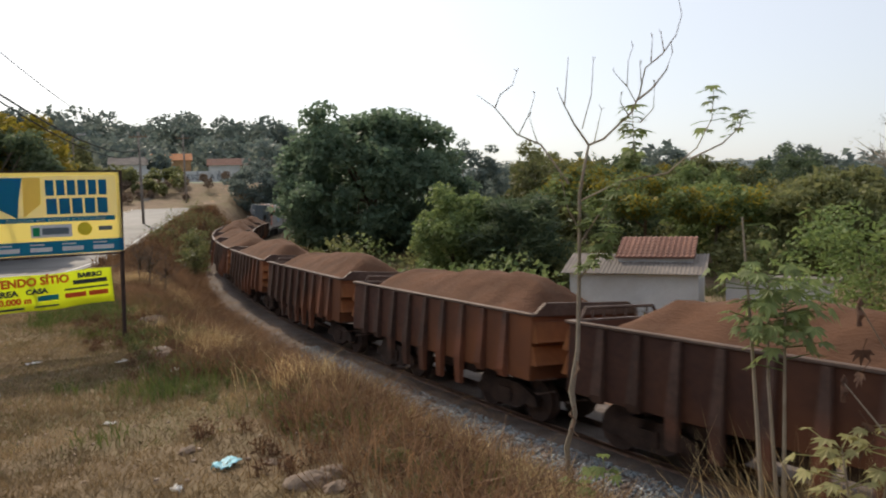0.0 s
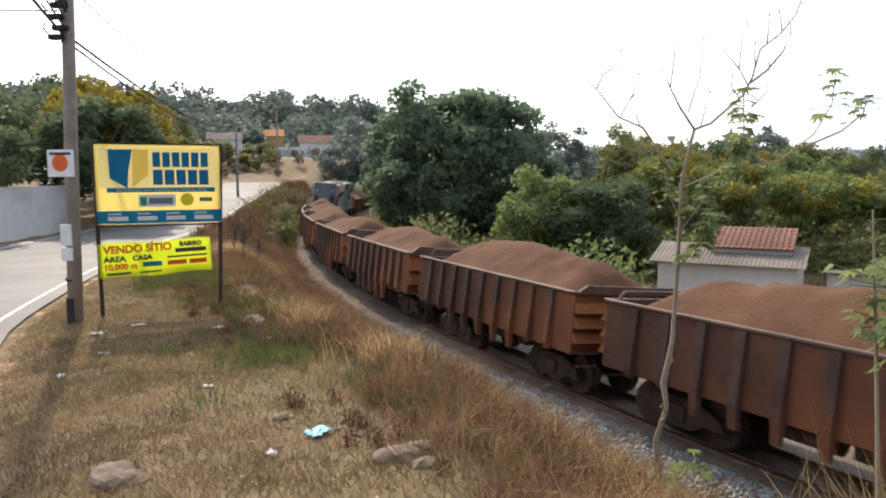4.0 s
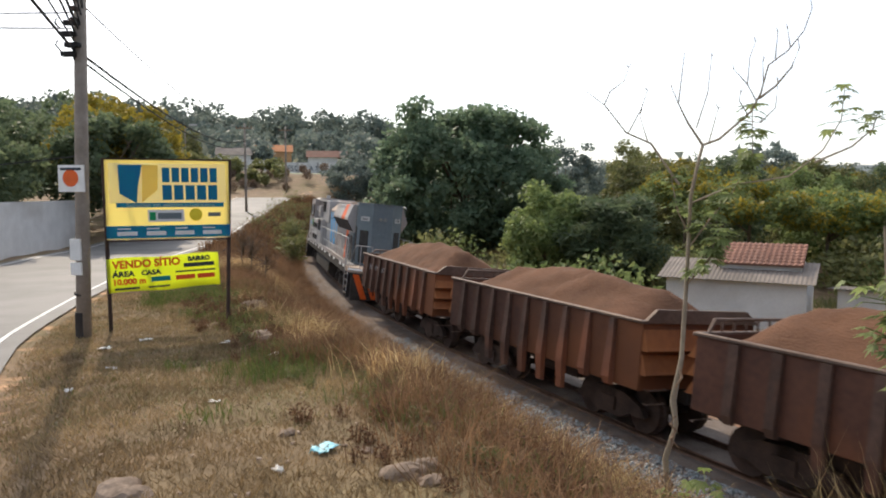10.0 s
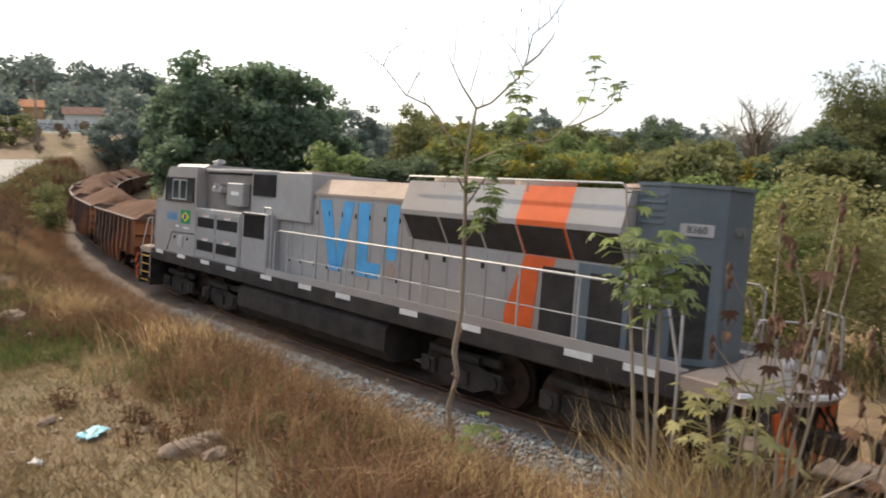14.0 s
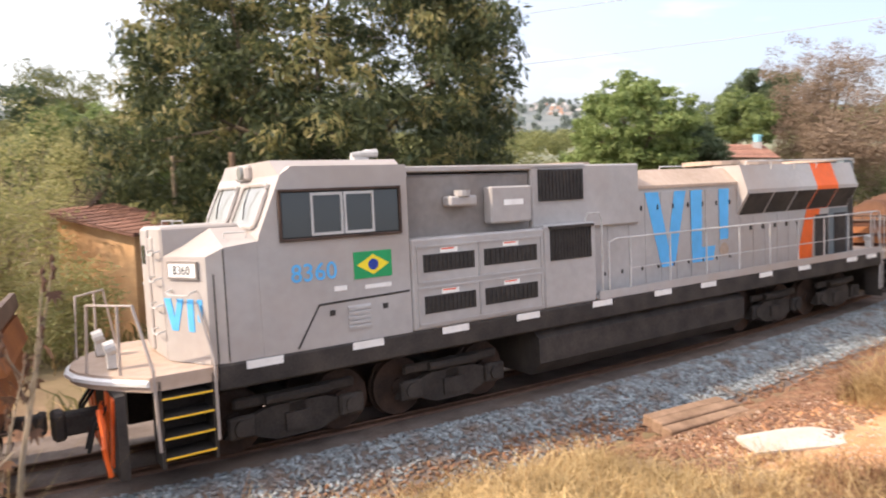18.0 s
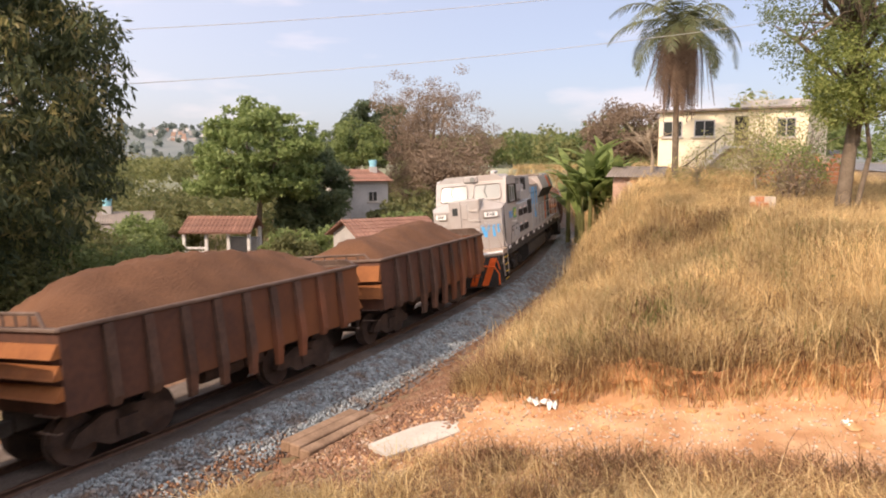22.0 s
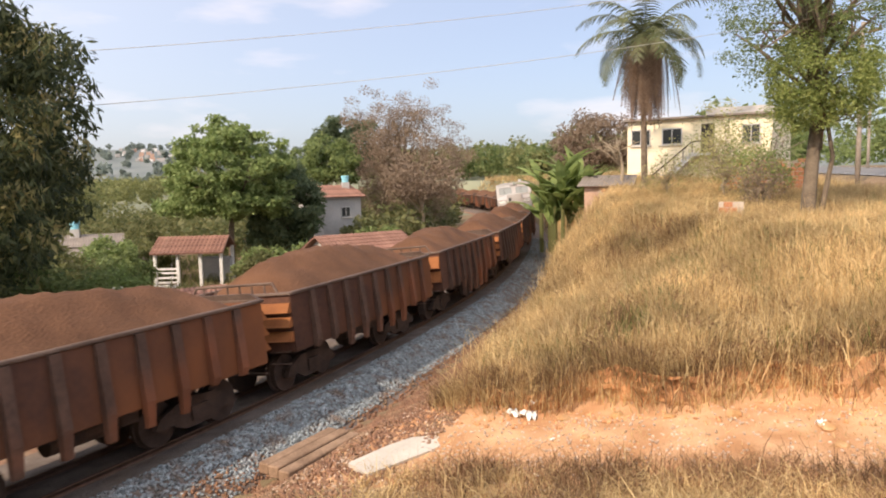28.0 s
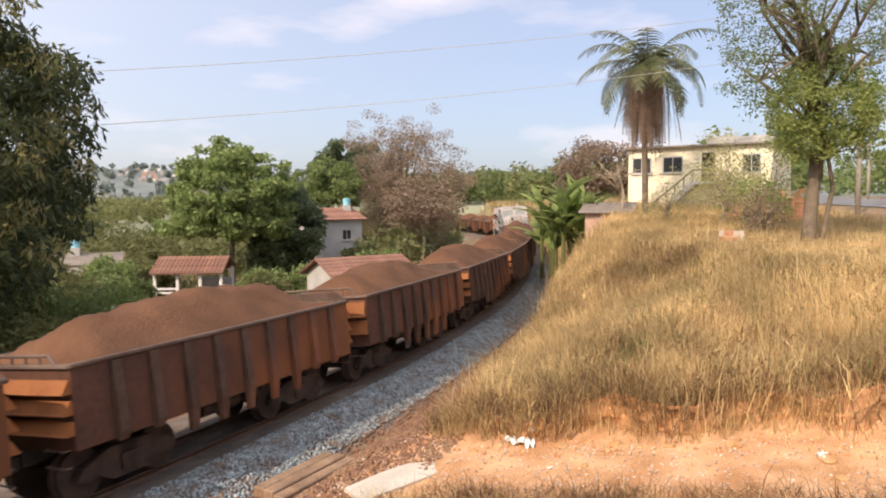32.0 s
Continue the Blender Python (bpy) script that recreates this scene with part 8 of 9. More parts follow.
def utility_pole(x, y, g, h, lean=(0, 0), label="weathered brown utility pole with bracket", signs=False, r=0.17):
    T = thing("utility_pole", label, "utility pole", Matrix.Translation((x, y, g)), "utility poles")
    top = Vector((lean[0], lean[1], h))
    m = Mesh()
    m.tube([(0, 0, -0.5), (lean[0] * 0.3, lean[1] * 0.3, h * 0.3), top], [r, r * 0.92, r * 0.72], 12)
    part("shaft", m, M_POLE, T, smooth=True)
    m = Mesh()
    m.box(top.x - 0.9, top.x + 0.9, top.y - 0.20, top.y - 0.11, h - 0.55, h - 0.45, 0.01)
    part("crossarm", m, M_WOOD, T)
    for u in (-0.8, -0.35, 0.35, 0.8):
        m = Mesh()
        m.tube([(top.x + u, top.y - 0.15, h - 0.45), (top.x + u, top.y - 0.15, h - 0.38), (top.x + u, top.y - 0.15, h - 0.25)], [0.03, 0.06, 0.035], 8)
        part("insulator", m, M_BROWNPOD, T)
    m = Mesh()
    for z in (h - 1.6, h - 1.85, h - 2.1):
        m.box(top.x * z / h - 0.06, top.x * z / h + 0.06, -r - 0.12, -r + 0.05, z - 0.05, z + 0.05, 0.01)
    part("bracket", m, M_BOGIE, T)
    if signs:
        m = Mesh()
        m.tube([(0, 0, -0.1), (0.005, 0, 0.55)], r + 0.006, 12)
        part("painted_band", m, M_BLACK, T, "dark painted foot band")
        m = Mesh()
        m.tube([(0.0, 0, 0.95), (0.01, 0, 1.0)], r + 0.004, 12)
        part("painted_band", m, M_BLACK, T, "thin dark painted band")
        m = Mesh()
        m.box(-0.32, 0.34, -r - 0.06, -r - 0.03, 3.40, 4.02, 0.005)
        n = part("notice_board", m, M_PAPER, T, "small white notice board with an orange patch")
        m = Mesh()
        m.tube([(0, -r - 0.066, 3.72), (0, -r - 0.058, 3.72)], 0.20, 14)
        o = part("orange_patch", m, M_ORANGE, n)
        m = Mesh()
        m.box(-0.25, 0.27, -r - 0.066, -r - 0.06, 3.90, 3.96)
        part("ink_bar", m, M_INK, n)
        for z, k in ((6.55, 0), (6.75, 1), (7.0, 0), (7.25, 1)):
            m = Mesh()
            m.box(-0.1 + 0.1 * k, 0.22 + 0.12 * k, -r - 0.10, -r + 0.06, z - 0.06, z + 0.05, 0.012)
            m.tube([(0.25 - 0.4 * k, -r - 0.08, z + 0.1), (0.3 - 0.5 * k, -r - 0.1, z), (0.2 - 0.3 * k, -r - 0.06, z - 0.14)], 0.02, 5)
            part("cable_clamp", m, M_RUBBER, T, "dark cable clamp with looped cable ends")
        for z0, z1 in ((1.45, 1.75), (1.80, 2.30)):
            m = Mesh()
            m.box(-0.13, 0.14, -r - 0.02, -r + 0.05, z0, z1, 0.004)
            part("paper_notice", m, M_PAPER, T, "torn white paper notice")
    return T


utility_pole(-10.82, 15.37, 1.25, 9.4, (0.32, 0.0), signs=True)
_pt = Vector((-10.55, 15.3, 8.9))
_away = Vector((-30.0, 68.8, gz(-30, 68.8) + 8.4))
utility_pole(-30.0, 68.8, gz(-30, 68.8), 9.0, label="far utility pole beside the road", r=0.14)
utility_pole(-35.0, 93.7, gz(-35, 93.7), 9.0, label="far utility pole beside the road", r=0.14)
for _i in range(7):
    _o = Vector((-0.15 + 0.04 * _i, 0, -1.0 + 0.16 * _i))
    wire("power_line", _pt + _o, Vector((1.5 + 0.9 * _i, -8 - 0.5 * _i, 8.6 + 0.35 * (_i * 3 % 7))), 0.25 + 0.12 * (_i % 3), (0.03, 0.018, 0.024)[_i % 3], "dark power line along the road")
for _i in range(3):
    wire("power_line", _pt + Vector((-0.1, 0, (0.2, -1.0, -1.15)[_i])), _away + Vector((0.3 * _i, 0, (0.2, -0.9, -1.2)[_i])), 0.9 + 0.2 * _i, (0.016, 0.034, 0.026)[_i], "dark power line along the road")
    wire("power_line", _pt + Vector((-0.2, 0, 0.2 - 0.35 * _i)), Vector((-30 + 3 * _i, 4, 8.6)), 0.6, 0.016, "dark power line over the road")
wire("power_line", _pt + Vector((0, 0, -3.4)), Vector((-40, 22, 5.4)), 0.5, 0.016, "sagging service line over the road")
for _x, _y, _z in ((-35.1, 66.3, 11.3), (-51.5, 97.2, 11.3)):
    _T = thing("street_lamp", "grey street lamp on a bent arm", "street lamp", Matrix.Translation((_x, _y, gz(_x, _y))), "street lamps")
    _h = _z - gz(_x, _y)
    _m = Mesh()
    _m.tube([(0, 0, -0.3), (0, 0, _h - 0.4), (0.5, 0, _h)], [0.09, 0.07, 0.04], 8)
    part("mast", _m, M_POLE, _T)
    _m = Mesh()
    _m.box(0.45, 1.25, -0.15, 0.15, _h - 0.06, _h + 0.10, 0.04)
    part("lamp_head", _m, M_STEEL, _T)

# road wall
_V, _F = [], []
_S = np.arange(-47, -8, 2.0)
_wm = Mesh()
for _a, _b in zip(_S, _S[1:]):
    _p, _q2 = road_pts(_a, ROAD_W + 1.3), road_pts(_b, ROAD_W + 1.3)
    _d = (_q2 - _p).normalized()
    _n2 = Vector((-_d.y, _d.x, 0)) * 0.1
    _z0, _z1 = min(gz(_p.x, _p.y), gz(_q2.x, _q2.y)) - 0.4, 4.15
    _wm.add([_p - _n2 + Vector((0, 0, _z0)), _q2 - _n2 + Vector((0, 0, _z0)), _q2 + _n2 + Vector((0, 0, _z0)), _p + _n2 + Vector((0, 0, _z0)), _p - _n2 + Vector((0, 0, _z1)), _q2 - _n2 + Vector((0, 0, _z1)), _q2 + _n2 + Vector((0, 0, _z1)), _p + _n2 + Vector((0, 0, _z1))], [(0, 1, 5, 4), (2, 3, 7, 6), (4, 5, 6, 7), (1, 2, 6, 5), (3, 0, 4, 7)])
tagged(part("roadside_wall", _wm, M_PLASTER), "long stained white plastered wall beside the road", "wall", kind="structure")

# ================= houses =================
def roof_part(T, mat, x0, x1, y0, y1, z0, z1, tile=True):
    """A sloping roof from the eave (y0, z0) to the ridge (y1, z1): a sheet under rows of half-round tiles, or one corrugated sheet."""
    m = Mesh()
    if tile:
        m.add([(x0, y0, z0 - 0.06), (x1, y0, z0 - 0.06), (x1, y1, z1 - 0.06), (x0, y1, z1 - 0.06), (x0, y0, z0), (x1, y0, z0), (x1, y1, z1), (x0, y1, z1)], [(0, 3, 2, 1), (4, 5, 6, 7), (0, 1, 5, 4), (1, 2, 6, 5), (2, 3, 7, 6), (3, 0, 4, 7)])
        ro = part("roof_slope", m, mat, T)
        # courses of half-round tiles, each lapping the one below
        length = math.hypot(y1 - y0, z1 - z0)
        rows, cols = max(2, round(length / 0.36)), max(4, int(abs(x1 - x0) / 0.06))
        dy, dz = (y1 - y0) / rows, (z1 - z0) / rows
        vs, fs = [], []
        for i in range(cols + 1):
            x, w = x0 + (x1 - x0) * i / cols, 0.022 * math.sin(i * math.pi / 2)
            vs += [(x, -0.08 * dy, w + 0.045 - 0.08 * dz), (x, dy, dz + w + 0.012), (x, -0.08 * dy, w - 0.08 * dz), (x, dy, dz + w - 0.01)]
        for i in range(cols):
            a = 4 * i
            fs += [(a, a + 4, a + 5, a + 1), (a + 2, a + 3, a + 7, a + 6), (a, a + 2, a + 6, a + 4), (a + 1, a + 5, a + 7, a + 3)]
        me = Mesh().add(vs, fs).data("tile_course", mat)
        for i in range(rows):
            o = part("tile_course", me, None, ro)
            o.location = (0, y0 + dy * i, z0 + dz * i + 0.01)
        return ro
    n = int(abs(x1 - x0) / 0.045)
    vs, fs = [], []
    for i in range(n + 1):
        x = x0 + (x1 - x0) * i / n
        w = 0.013 * math.sin(i * math.pi / 2)
        vs += [(x, y0, z0 + w), (x, y1, z1 + w), (x, y0, z0 + w - 0.02), (x, y1, z1 + w - 0.02)]
    for i in range(n):
        a = 4 * i
        fs += [(a, a + 4, a + 5, a + 1), (a + 2, a + 3, a + 7, a + 6), (a, a + 2, a + 6, a + 4), (a + 1, a + 5, a + 7, a + 3)]
    return part("roof_slope", m.add(vs, fs), mat, T)


def window(parent, x, z, w, h, y, side=-1, frame_mat=None):
    m = Mesh()
    for a, b, c, d in ((x - w / 2, x + w / 2, z, z + 0.07), (x - w / 2, x + w / 2, z + h - 0.07, z + h), (x - w / 2, x - w / 2 + 0.06, z, z + h), (x + w / 2 - 0.06, x + w / 2, z, z + h), (x - 0.025, x + 0.025, z, z + h)):
        m.box(a, b, y, y + side * 0.05, c, d)
    wn = part("window", m, frame_mat or M_STEEL, parent)
    m = Mesh()
    m.box(x - w / 2, x + w / 2, y + side * 0.005, y + side * 0.02, z, z + h)
    part("pane", m, M_GLASS, wn)
    m = Mesh()
    m.box(x - w / 2 - 0.08, x + w / 2 + 0.08, y, y + side * 0.12, z - 0.07, z, 0.01)
    part("sill", m, M_CONCRETE, wn)


def house(name, label, x, y, z, yaw, w, d, h, wall_mat, roof_mat, roof="gable", rise=0.9, wins=(), door=None, tile=True, category="house", group=""):
    """A house: four walls with thickness, a roof of two slopes or one, windows and a door on its front (-y)."""
    T = thing(name, label, category, Matrix.Translation((x, y, z)) @ Matrix.Rotation(radians(yaw), 4, "Z"), group)
    t = 0.15
    for nm, b in (("front_wall", (-w / 2, w / 2, -d / 2, -d / 2 + t)), ("back_wall", (-w / 2, w / 2, d / 2 - t, d / 2)), ("side_wall", (-w / 2, -w / 2 + t, -d / 2 + t, d / 2 - t)), ("side_wall", (w / 2 - t, w / 2, -d / 2 + t, d / 2 - t))):
        m = Mesh()
        m.box(*b, -1.2, h + (rise - 0.1 if roof == "shed" and nm == "back_wall" else 0))
        if nm == "side_wall" and roof == "shed":
            m.prism([(-d / 2 + t, h), (d / 2 - t, h), (d / 2 - t, h + rise - 0.1)], b[0], b[1], "x")
        if nm == "side_wall" and roof == "gable":
            m.prism([(-d / 2 + t, h), (d / 2 - t, h), (0, h + rise - 0.05)], b[0], b[1], "x")
        part(nm, m, wall_mat, T)
    o = 0.35
    if roof == "gable":
        for s in (-1, 1):
            roof_part(T, roof_mat, -w / 2 - o, w / 2 + o, s * (d / 2 + o), 0, h - o * rise / (d / 2) + 0.06, h + rise + 0.06, tile)
    elif roof == "shed":
        roof_part(T, roof_mat, -w / 2 - o, w / 2 + o, -d / 2 - o, d / 2 + o, h, h + rise, tile)
    else:
        m = Mesh()
        m.box(-w / 2 - 0.1, w / 2 + 0.1, -d / 2 - 0.1, d / 2 + 0.1, h, h + 0.14, 0.02)
        part("flat_roof", m, roof_mat, T)
    for a in wins:
        window(T, a[0], a[1], a[2], a[3], -d / 2)
    if door:
        m = Mesh()
        m.box(door - 0.42, door + 0.42, -d / 2 - 0.03, -d / 2 + 0.02, -0.3, 1.85, 0.01)
        part("door", m, M_BLACK, T)
    return T


def dish_aerial(x, y, z, r, aim):
    """A mesh dish on a mast, tipped towards the sky."""
    g = gz(x, y)
    T = thing("satellite_dish", "dark wire mesh satellite dish on a mast", "satellite dish", Matrix.Translation((x, y, g)))
    m = Mesh()
    m.tube([(0, 0, -0.3), (0, 0, z - g)], 0.04, 6)
    part("mast", m, M_BOGIE, T)
    R = Matrix.Translation((0, 0, z - g)) @ Matrix.Rotation(aim, 4, "Z") @ Matrix.Rotation(radians(50), 4, "Y")
    m = Mesh()
    for k in range(1, 9):
        q = r * k / 8
        m.tube([R @ Vector((q * math.cos(a), q * math.sin(a), 0.35 * q * q / r)) for a in [i * math.pi / 12 for i in range(25)]], 0.012, 4)
    for i in range(24):
        a = i * math.pi / 12
        m.tube([R @ Vector((q * math.cos(a), q * math.sin(a), 0.35 * q * q / r)) for q in (0.05, r * 0.35, r * 0.7, r)], 0.012, 4)
    part("mesh_bowl", m, M_BOGIE, T)
    m = Mesh()
    for a in (0.5, 2.6, 4.7):
        m.tube([R @ Vector((r * 0.9 * math.cos(a), r * 0.9 * math.sin(a), 0.28 * r)), R @ Vector((0, 0, r * 0.9))], 0.015, 4)
    part("feed_strut", m, M_BOGIE, T)
    return T


def wooden_post(x, y, top, r):
    g = gz(x, y)
    T = thing("wooden_post", "rough grey wooden post behind the shed", "post", Matrix.Translation((x, y, g)))
    m = Mesh()
    m.tube([(0, 0, -0.4), (0.01, 0.0, (top - g) * 0.5), (-0.01, 0.01, top - g)], [r, r * 0.93, r * 0.85], 8)
    part("shaft", m, M_BARK_PALE, T)
    m = Mesh()
    m.tube([(-0.3, 0.2, top - g - 0.18), (0.3, -0.2, top - g - 0.18)], 0.03, 5)
    part("cross_piece", m, M_BARK_PALE, T)
    return T


# white house across the track, with a patched roof
house("white_house", "low white house with a patched grey and clay roof", 9.3, 34.6, -0.95, 157, 5.8, 4.6, 1.75, M_PLASTER, M_FIBRO, "gable", 0.60, tile=False)
house("white_house", "small white annex with a flat grey sheet roof", 15.2, 32.4, -1.3, 150, 4.2, 3.4, 1.5, M_PLASTER, M_FIBRO, "shed", 0.35, tile=False)
_T = thing("clay_roof", "patch of old clay tiles on the upper roof", "roof", Matrix.Translation((10.3, 35.2, 1.05)) @ Matrix.Rotation(radians(157), 4, "Z"))
roof_part(_T, M_TILE_OLD, -2.0, 1.6, 2.3, 0.0, 0.35, 1.15)
_m = Mesh()
_m.box(-1.9, 1.5, 0.0, 2.1, -0.4, 0.34)
part("wall", _m, M_PLASTER, _T)

# houses of the hamlet, east
def gazebo(x, y, yaw):
    g = gz(x, y)
    T = thing("porch_house", "white porch with posts, railing and a clay tile roof", "porch", Matrix.Translation((x, y, -1.5)) @ Matrix.Rotation(radians(yaw), 4, "Z"))
    for px in (-1.9, -0.6, 0.7, 1.9):
        m = Mesh()
        m.box(px - 0.09, px + 0.09, -1.7, -1.52, -0.8, 2.2, 0.01)
        part("post", m, M_PLASTER, T)
    for px in (-1.9, 1.9):
        m = Mesh()
        m.box(px - 0.09, px + 0.09, 1.5, 1.68, -0.8, 2.2, 0.01)
        part("post", m, M_PLASTER, T)
    for z in (0.30, 0.58, 0.86, 1.1):
        m = Mesh()
        m.box(-1.9, -0.6, -1.65, -1.58, z, z + 0.12)
        part("rail", m, M_PLASTER, T)
    m = Mesh()
    m.box(0.1, 1.9, 0.8, 1.9, -0.8, 1.5)
    part("back_wall", m, M_GREYWALL, T)
    m = Mesh()
    m.box(-1.9, -0.6, -1.66, -1.57, -0.9, 0.22)
    part("plinth", m, M_PLASTER, T)
    m = Mesh()
    m.box(-2.1, 2.1, -1.8, 2.0, -1.0, -0.02)
    part("floor_slab", m, M_CONCRETE, T)
    for s in (-1, 1):
        roof_part(T, M_TILE_OLD, -2.1, 2.1, s * 2.0, 0, 2.1, 2.95)
    return T


gazebo(45.6, 0.3, -104)


def white_rail(x, y, dx, dy, top):
    g = gz(x, y)
    T = thing("white_rail", "white post and rail beside the low tiled roof", "fence", Matrix.Translation((x, y, g)))
    for k in (0, 1):
        m = Mesh()
        m.box(dx * k - 0.05, dx * k + 0.05, dy * k - 0.05, dy * k + 0.05, -0.3, top - g, 0.01)
        part("post", m, M_PLASTER, T)
    for z in (0.08, 0.45):
        m = Mesh()
        m.tube([(0, 0, top - g - z), (dx, dy, top - g - z)], 0.03, 6)
        part("rail", m, M_PLASTER, T)
    return T


white_rail(35.84, 4.2, 0.15, -1.5, -0.06)
house("tiled_shed", "open shed with a low clay tile roof and white pillars", 37.9, -8.3, -1.15, -72, 4.8, 3.2, 2.1, M_GREYWALL, M_TILE, "gable", 0.75)
house("tiled_shed", "low clay tile roof close behind the train", 36.6, 1.3, -2.75, -75, 4.4, 3.0, 1.6, M_PLASTER, M_TILE, "gable", 0.6)
house("grey_house", "grey two-storey house with a small red roof", 60.0, -10.6, -1.5, -70, 3.6, 4.2, 4.9, M_GREYWALL, M_TILE, "gable", 0.8, wins=((0.3, 3.1, 0.9, 0.9),))
house("grey_house", "grey house with a sheet roof and rooftop water tank", 58.0, 8.2, -2.4, -85, 5.0, 4.6, 2.8, M_GREYWALL, M_FIBRO, "gable", 0.6, tile=False, wins=((0.8, 1.1, 0.9, 0.8),))
house("grey_house", "small plastered house half hidden by shrubs", 50.0, 5.6, -2.2, -85, 4.0, 3.6, 2.2, M_GREYWALL, M_FIBRO, "gable", 0.6, tile=False, wins=((0.4, 0.9, 0.8, 0.8),))
house("brick_shed", "small orange plastered shed with an old tile roof", 18.45, 14.2, -1.0, -10, 2.0, 3.0, 2.9, M_OCHRE, M_TILE_OLD, "shed", 0.45)
dish_aerial(19.6, 15.9, 2.6, 1.0, radians(150))
wooden_post(20.75, 13.85, 3.95, 0.085)
_pp = thing("fence_post", "crooked weathered wooden pole behind the track", "post", Matrix.Translation((18.2, 10.3, gz(18.2, 10.3))))
_m = Mesh()
_m.tube([(0, 0, -0.4), (0.02, 0.03, 2.5), (-0.03, 0.0, 5.3)], [0.11, 0.10, 0.09], 8)
part("pole", _m, M_WOOD, _pp)
for _x, _y, _z in ((60.0, -12.0, 4.5), (57.6, 8.6, 1.5)):
    _T = thing("water_tank", "small blue plastic roof water tank", "water tank", Matrix.Translation((_x, _y, _z)), "water tanks")
    _m = Mesh()
    _m.tube([(0, 0, 0), (0, 0, 0.45), (0, 0, 0.5)], [0.28, 0.33, 0.33], 14)
    part("tank", _m, M_CLOTH_BLUE, _T)
    _m = Mesh()
    _m.tube([(0, 0, 0.5), (0, 0, 0.53), (0, 0, 0.58)], [0.36, 0.36, 0.14], 14)
    part("lid", _m, M_CLOTH_BLUE, _T)
    _m = Mesh()
    _m.box(-0.3, 0.3, -0.3, 0.3, -0.8, 0.0)
    part("stand", _m, M_GREYWALL, _T)


def cream_house():
    a, b = Vector((38.3, -25.6, 0)), Vector((31.7, -30.6, 0))
    d = b - a
    c = (a + b) / 2
    yaw = math.atan2(d.y, d.x)
    # local x runs along the front from its north-east corner; the front faces the viewer
    T = thing("cream_house", "cream two-storey house with an outside stair and flat roof", "house", Matrix.Translation((a.x, a.y, 3.4)) @ Matrix.Rotation(yaw, 4, "Z"))
    w, dep, h = 8.3, 7.0, 4.5
    f = 1                                       # the house lies towards +y of its own frame
    for nm, bx in (("front_wall", (0, w, 0, 0.18)), ("back_wall", (0, w, dep - 0.18, dep)), ("side_wall", (0, 0.18, 0.18, dep - 0.18)), ("side_wall", (w - 0.18, w, 0.18, dep - 0.18))):
        m = Mesh()
        m.box(*bx, -1.5, h)
        part(nm, m, M_CREAM, T)
    m = Mesh()
    m.box(-0.25, w + 0.3, -0.35, dep + 0.2, h, h + 0.13, 0.02)
    part("roof_slab", m, M_FIBRO, T, "dark weathered roof slab")
    m = Mesh()
    m.box(4.6, w, 0.4, dep, h + 0.13, h + 0.55)
    part("parapet", m, M_GREYWALL, T)
    window(T, 0.85, 3.0, 1.2, 1.0, 0.0)
    window(T, 2.75, 3.0, 1.2, 1.0, 0.0)
    window(T, 7.2, 2.9, 1.0, 1.1, 0.0)
    window(T, 7.3, 1.0, 1.0, 0.8, 0.0)
    m = Mesh()
    m.box(4.45, 5.2, -0.03, 0.02, 2.5, 4.15, 0.01)
    part("door", m, M_BLACK, T)
    n = 12
    st = Mesh()
    st.prism([(1.6, 0.3), (4.2, 2.45), (5.6, 2.45), (5.6, 2.28), (4.3, 2.28), (1.9, 0.1)], -1.0, -0.05, "y")
    stair = part("stair_flight", st, M_PLASTER, T, "white outside stair")
    for i in range(n):
        m = Mesh()
        x = 1.6 + 2.6 * i / n
        m.box(x, x + 0.25, -1.0, -0.06, 0.3 + 2.15 * i / n, 0.3 + 2.15 * (i + 1) / n)
        part("step", m, M_PLASTER, stair)
    m = Mesh()
    m.tube([(1.6, -1.0, 0.95), (4.2, -1.0, 3.1), (5.6, -1.0, 3.1)], 0.045, 5)
    for i in range(6):
        x = 1.6 + 2.6 * i / 5
        m.tube([(x, -1.0, 0.3 + 2.15 * i / 5), (x, -1.0, 0.95 + 2.15 * i / 5)], 0.025, 4)
    part("stair_rail", m, M_BOGIE, stair, "dark iron stair rail")
    m = Mesh()
    for k in range(5):
        r = 0.75 * k / 4 + 0.02
        m.tube([(5.2 + r * math.cos(t), 2.0 + r * math.sin(t) * 0.5, h + 0.6 + 0.35 * (r / 0.75) ** 2 + 0.35 * math.sin(t) * r) for t in [i * 0.5236 for i in range(13)]], 0.015, 4)
    m.tube([(5.2, 2.0, h), (5.2, 2.0, h + 0.6)], 0.03, 5)
    part("dish_aerial", m, M_STEEL, T, "mesh satellite dish")


cream_house()
house("brick_hut", "small pinkish brick hut with a corrugated roof", 33.1, -20.9, 3.15, -128, 2.2, 2.2, 0.95, M_PINKWALL, M_FIBRO, "shed", 0.55, tile=False, wins=((0.9, 0.3, 0.5, 0.5),))


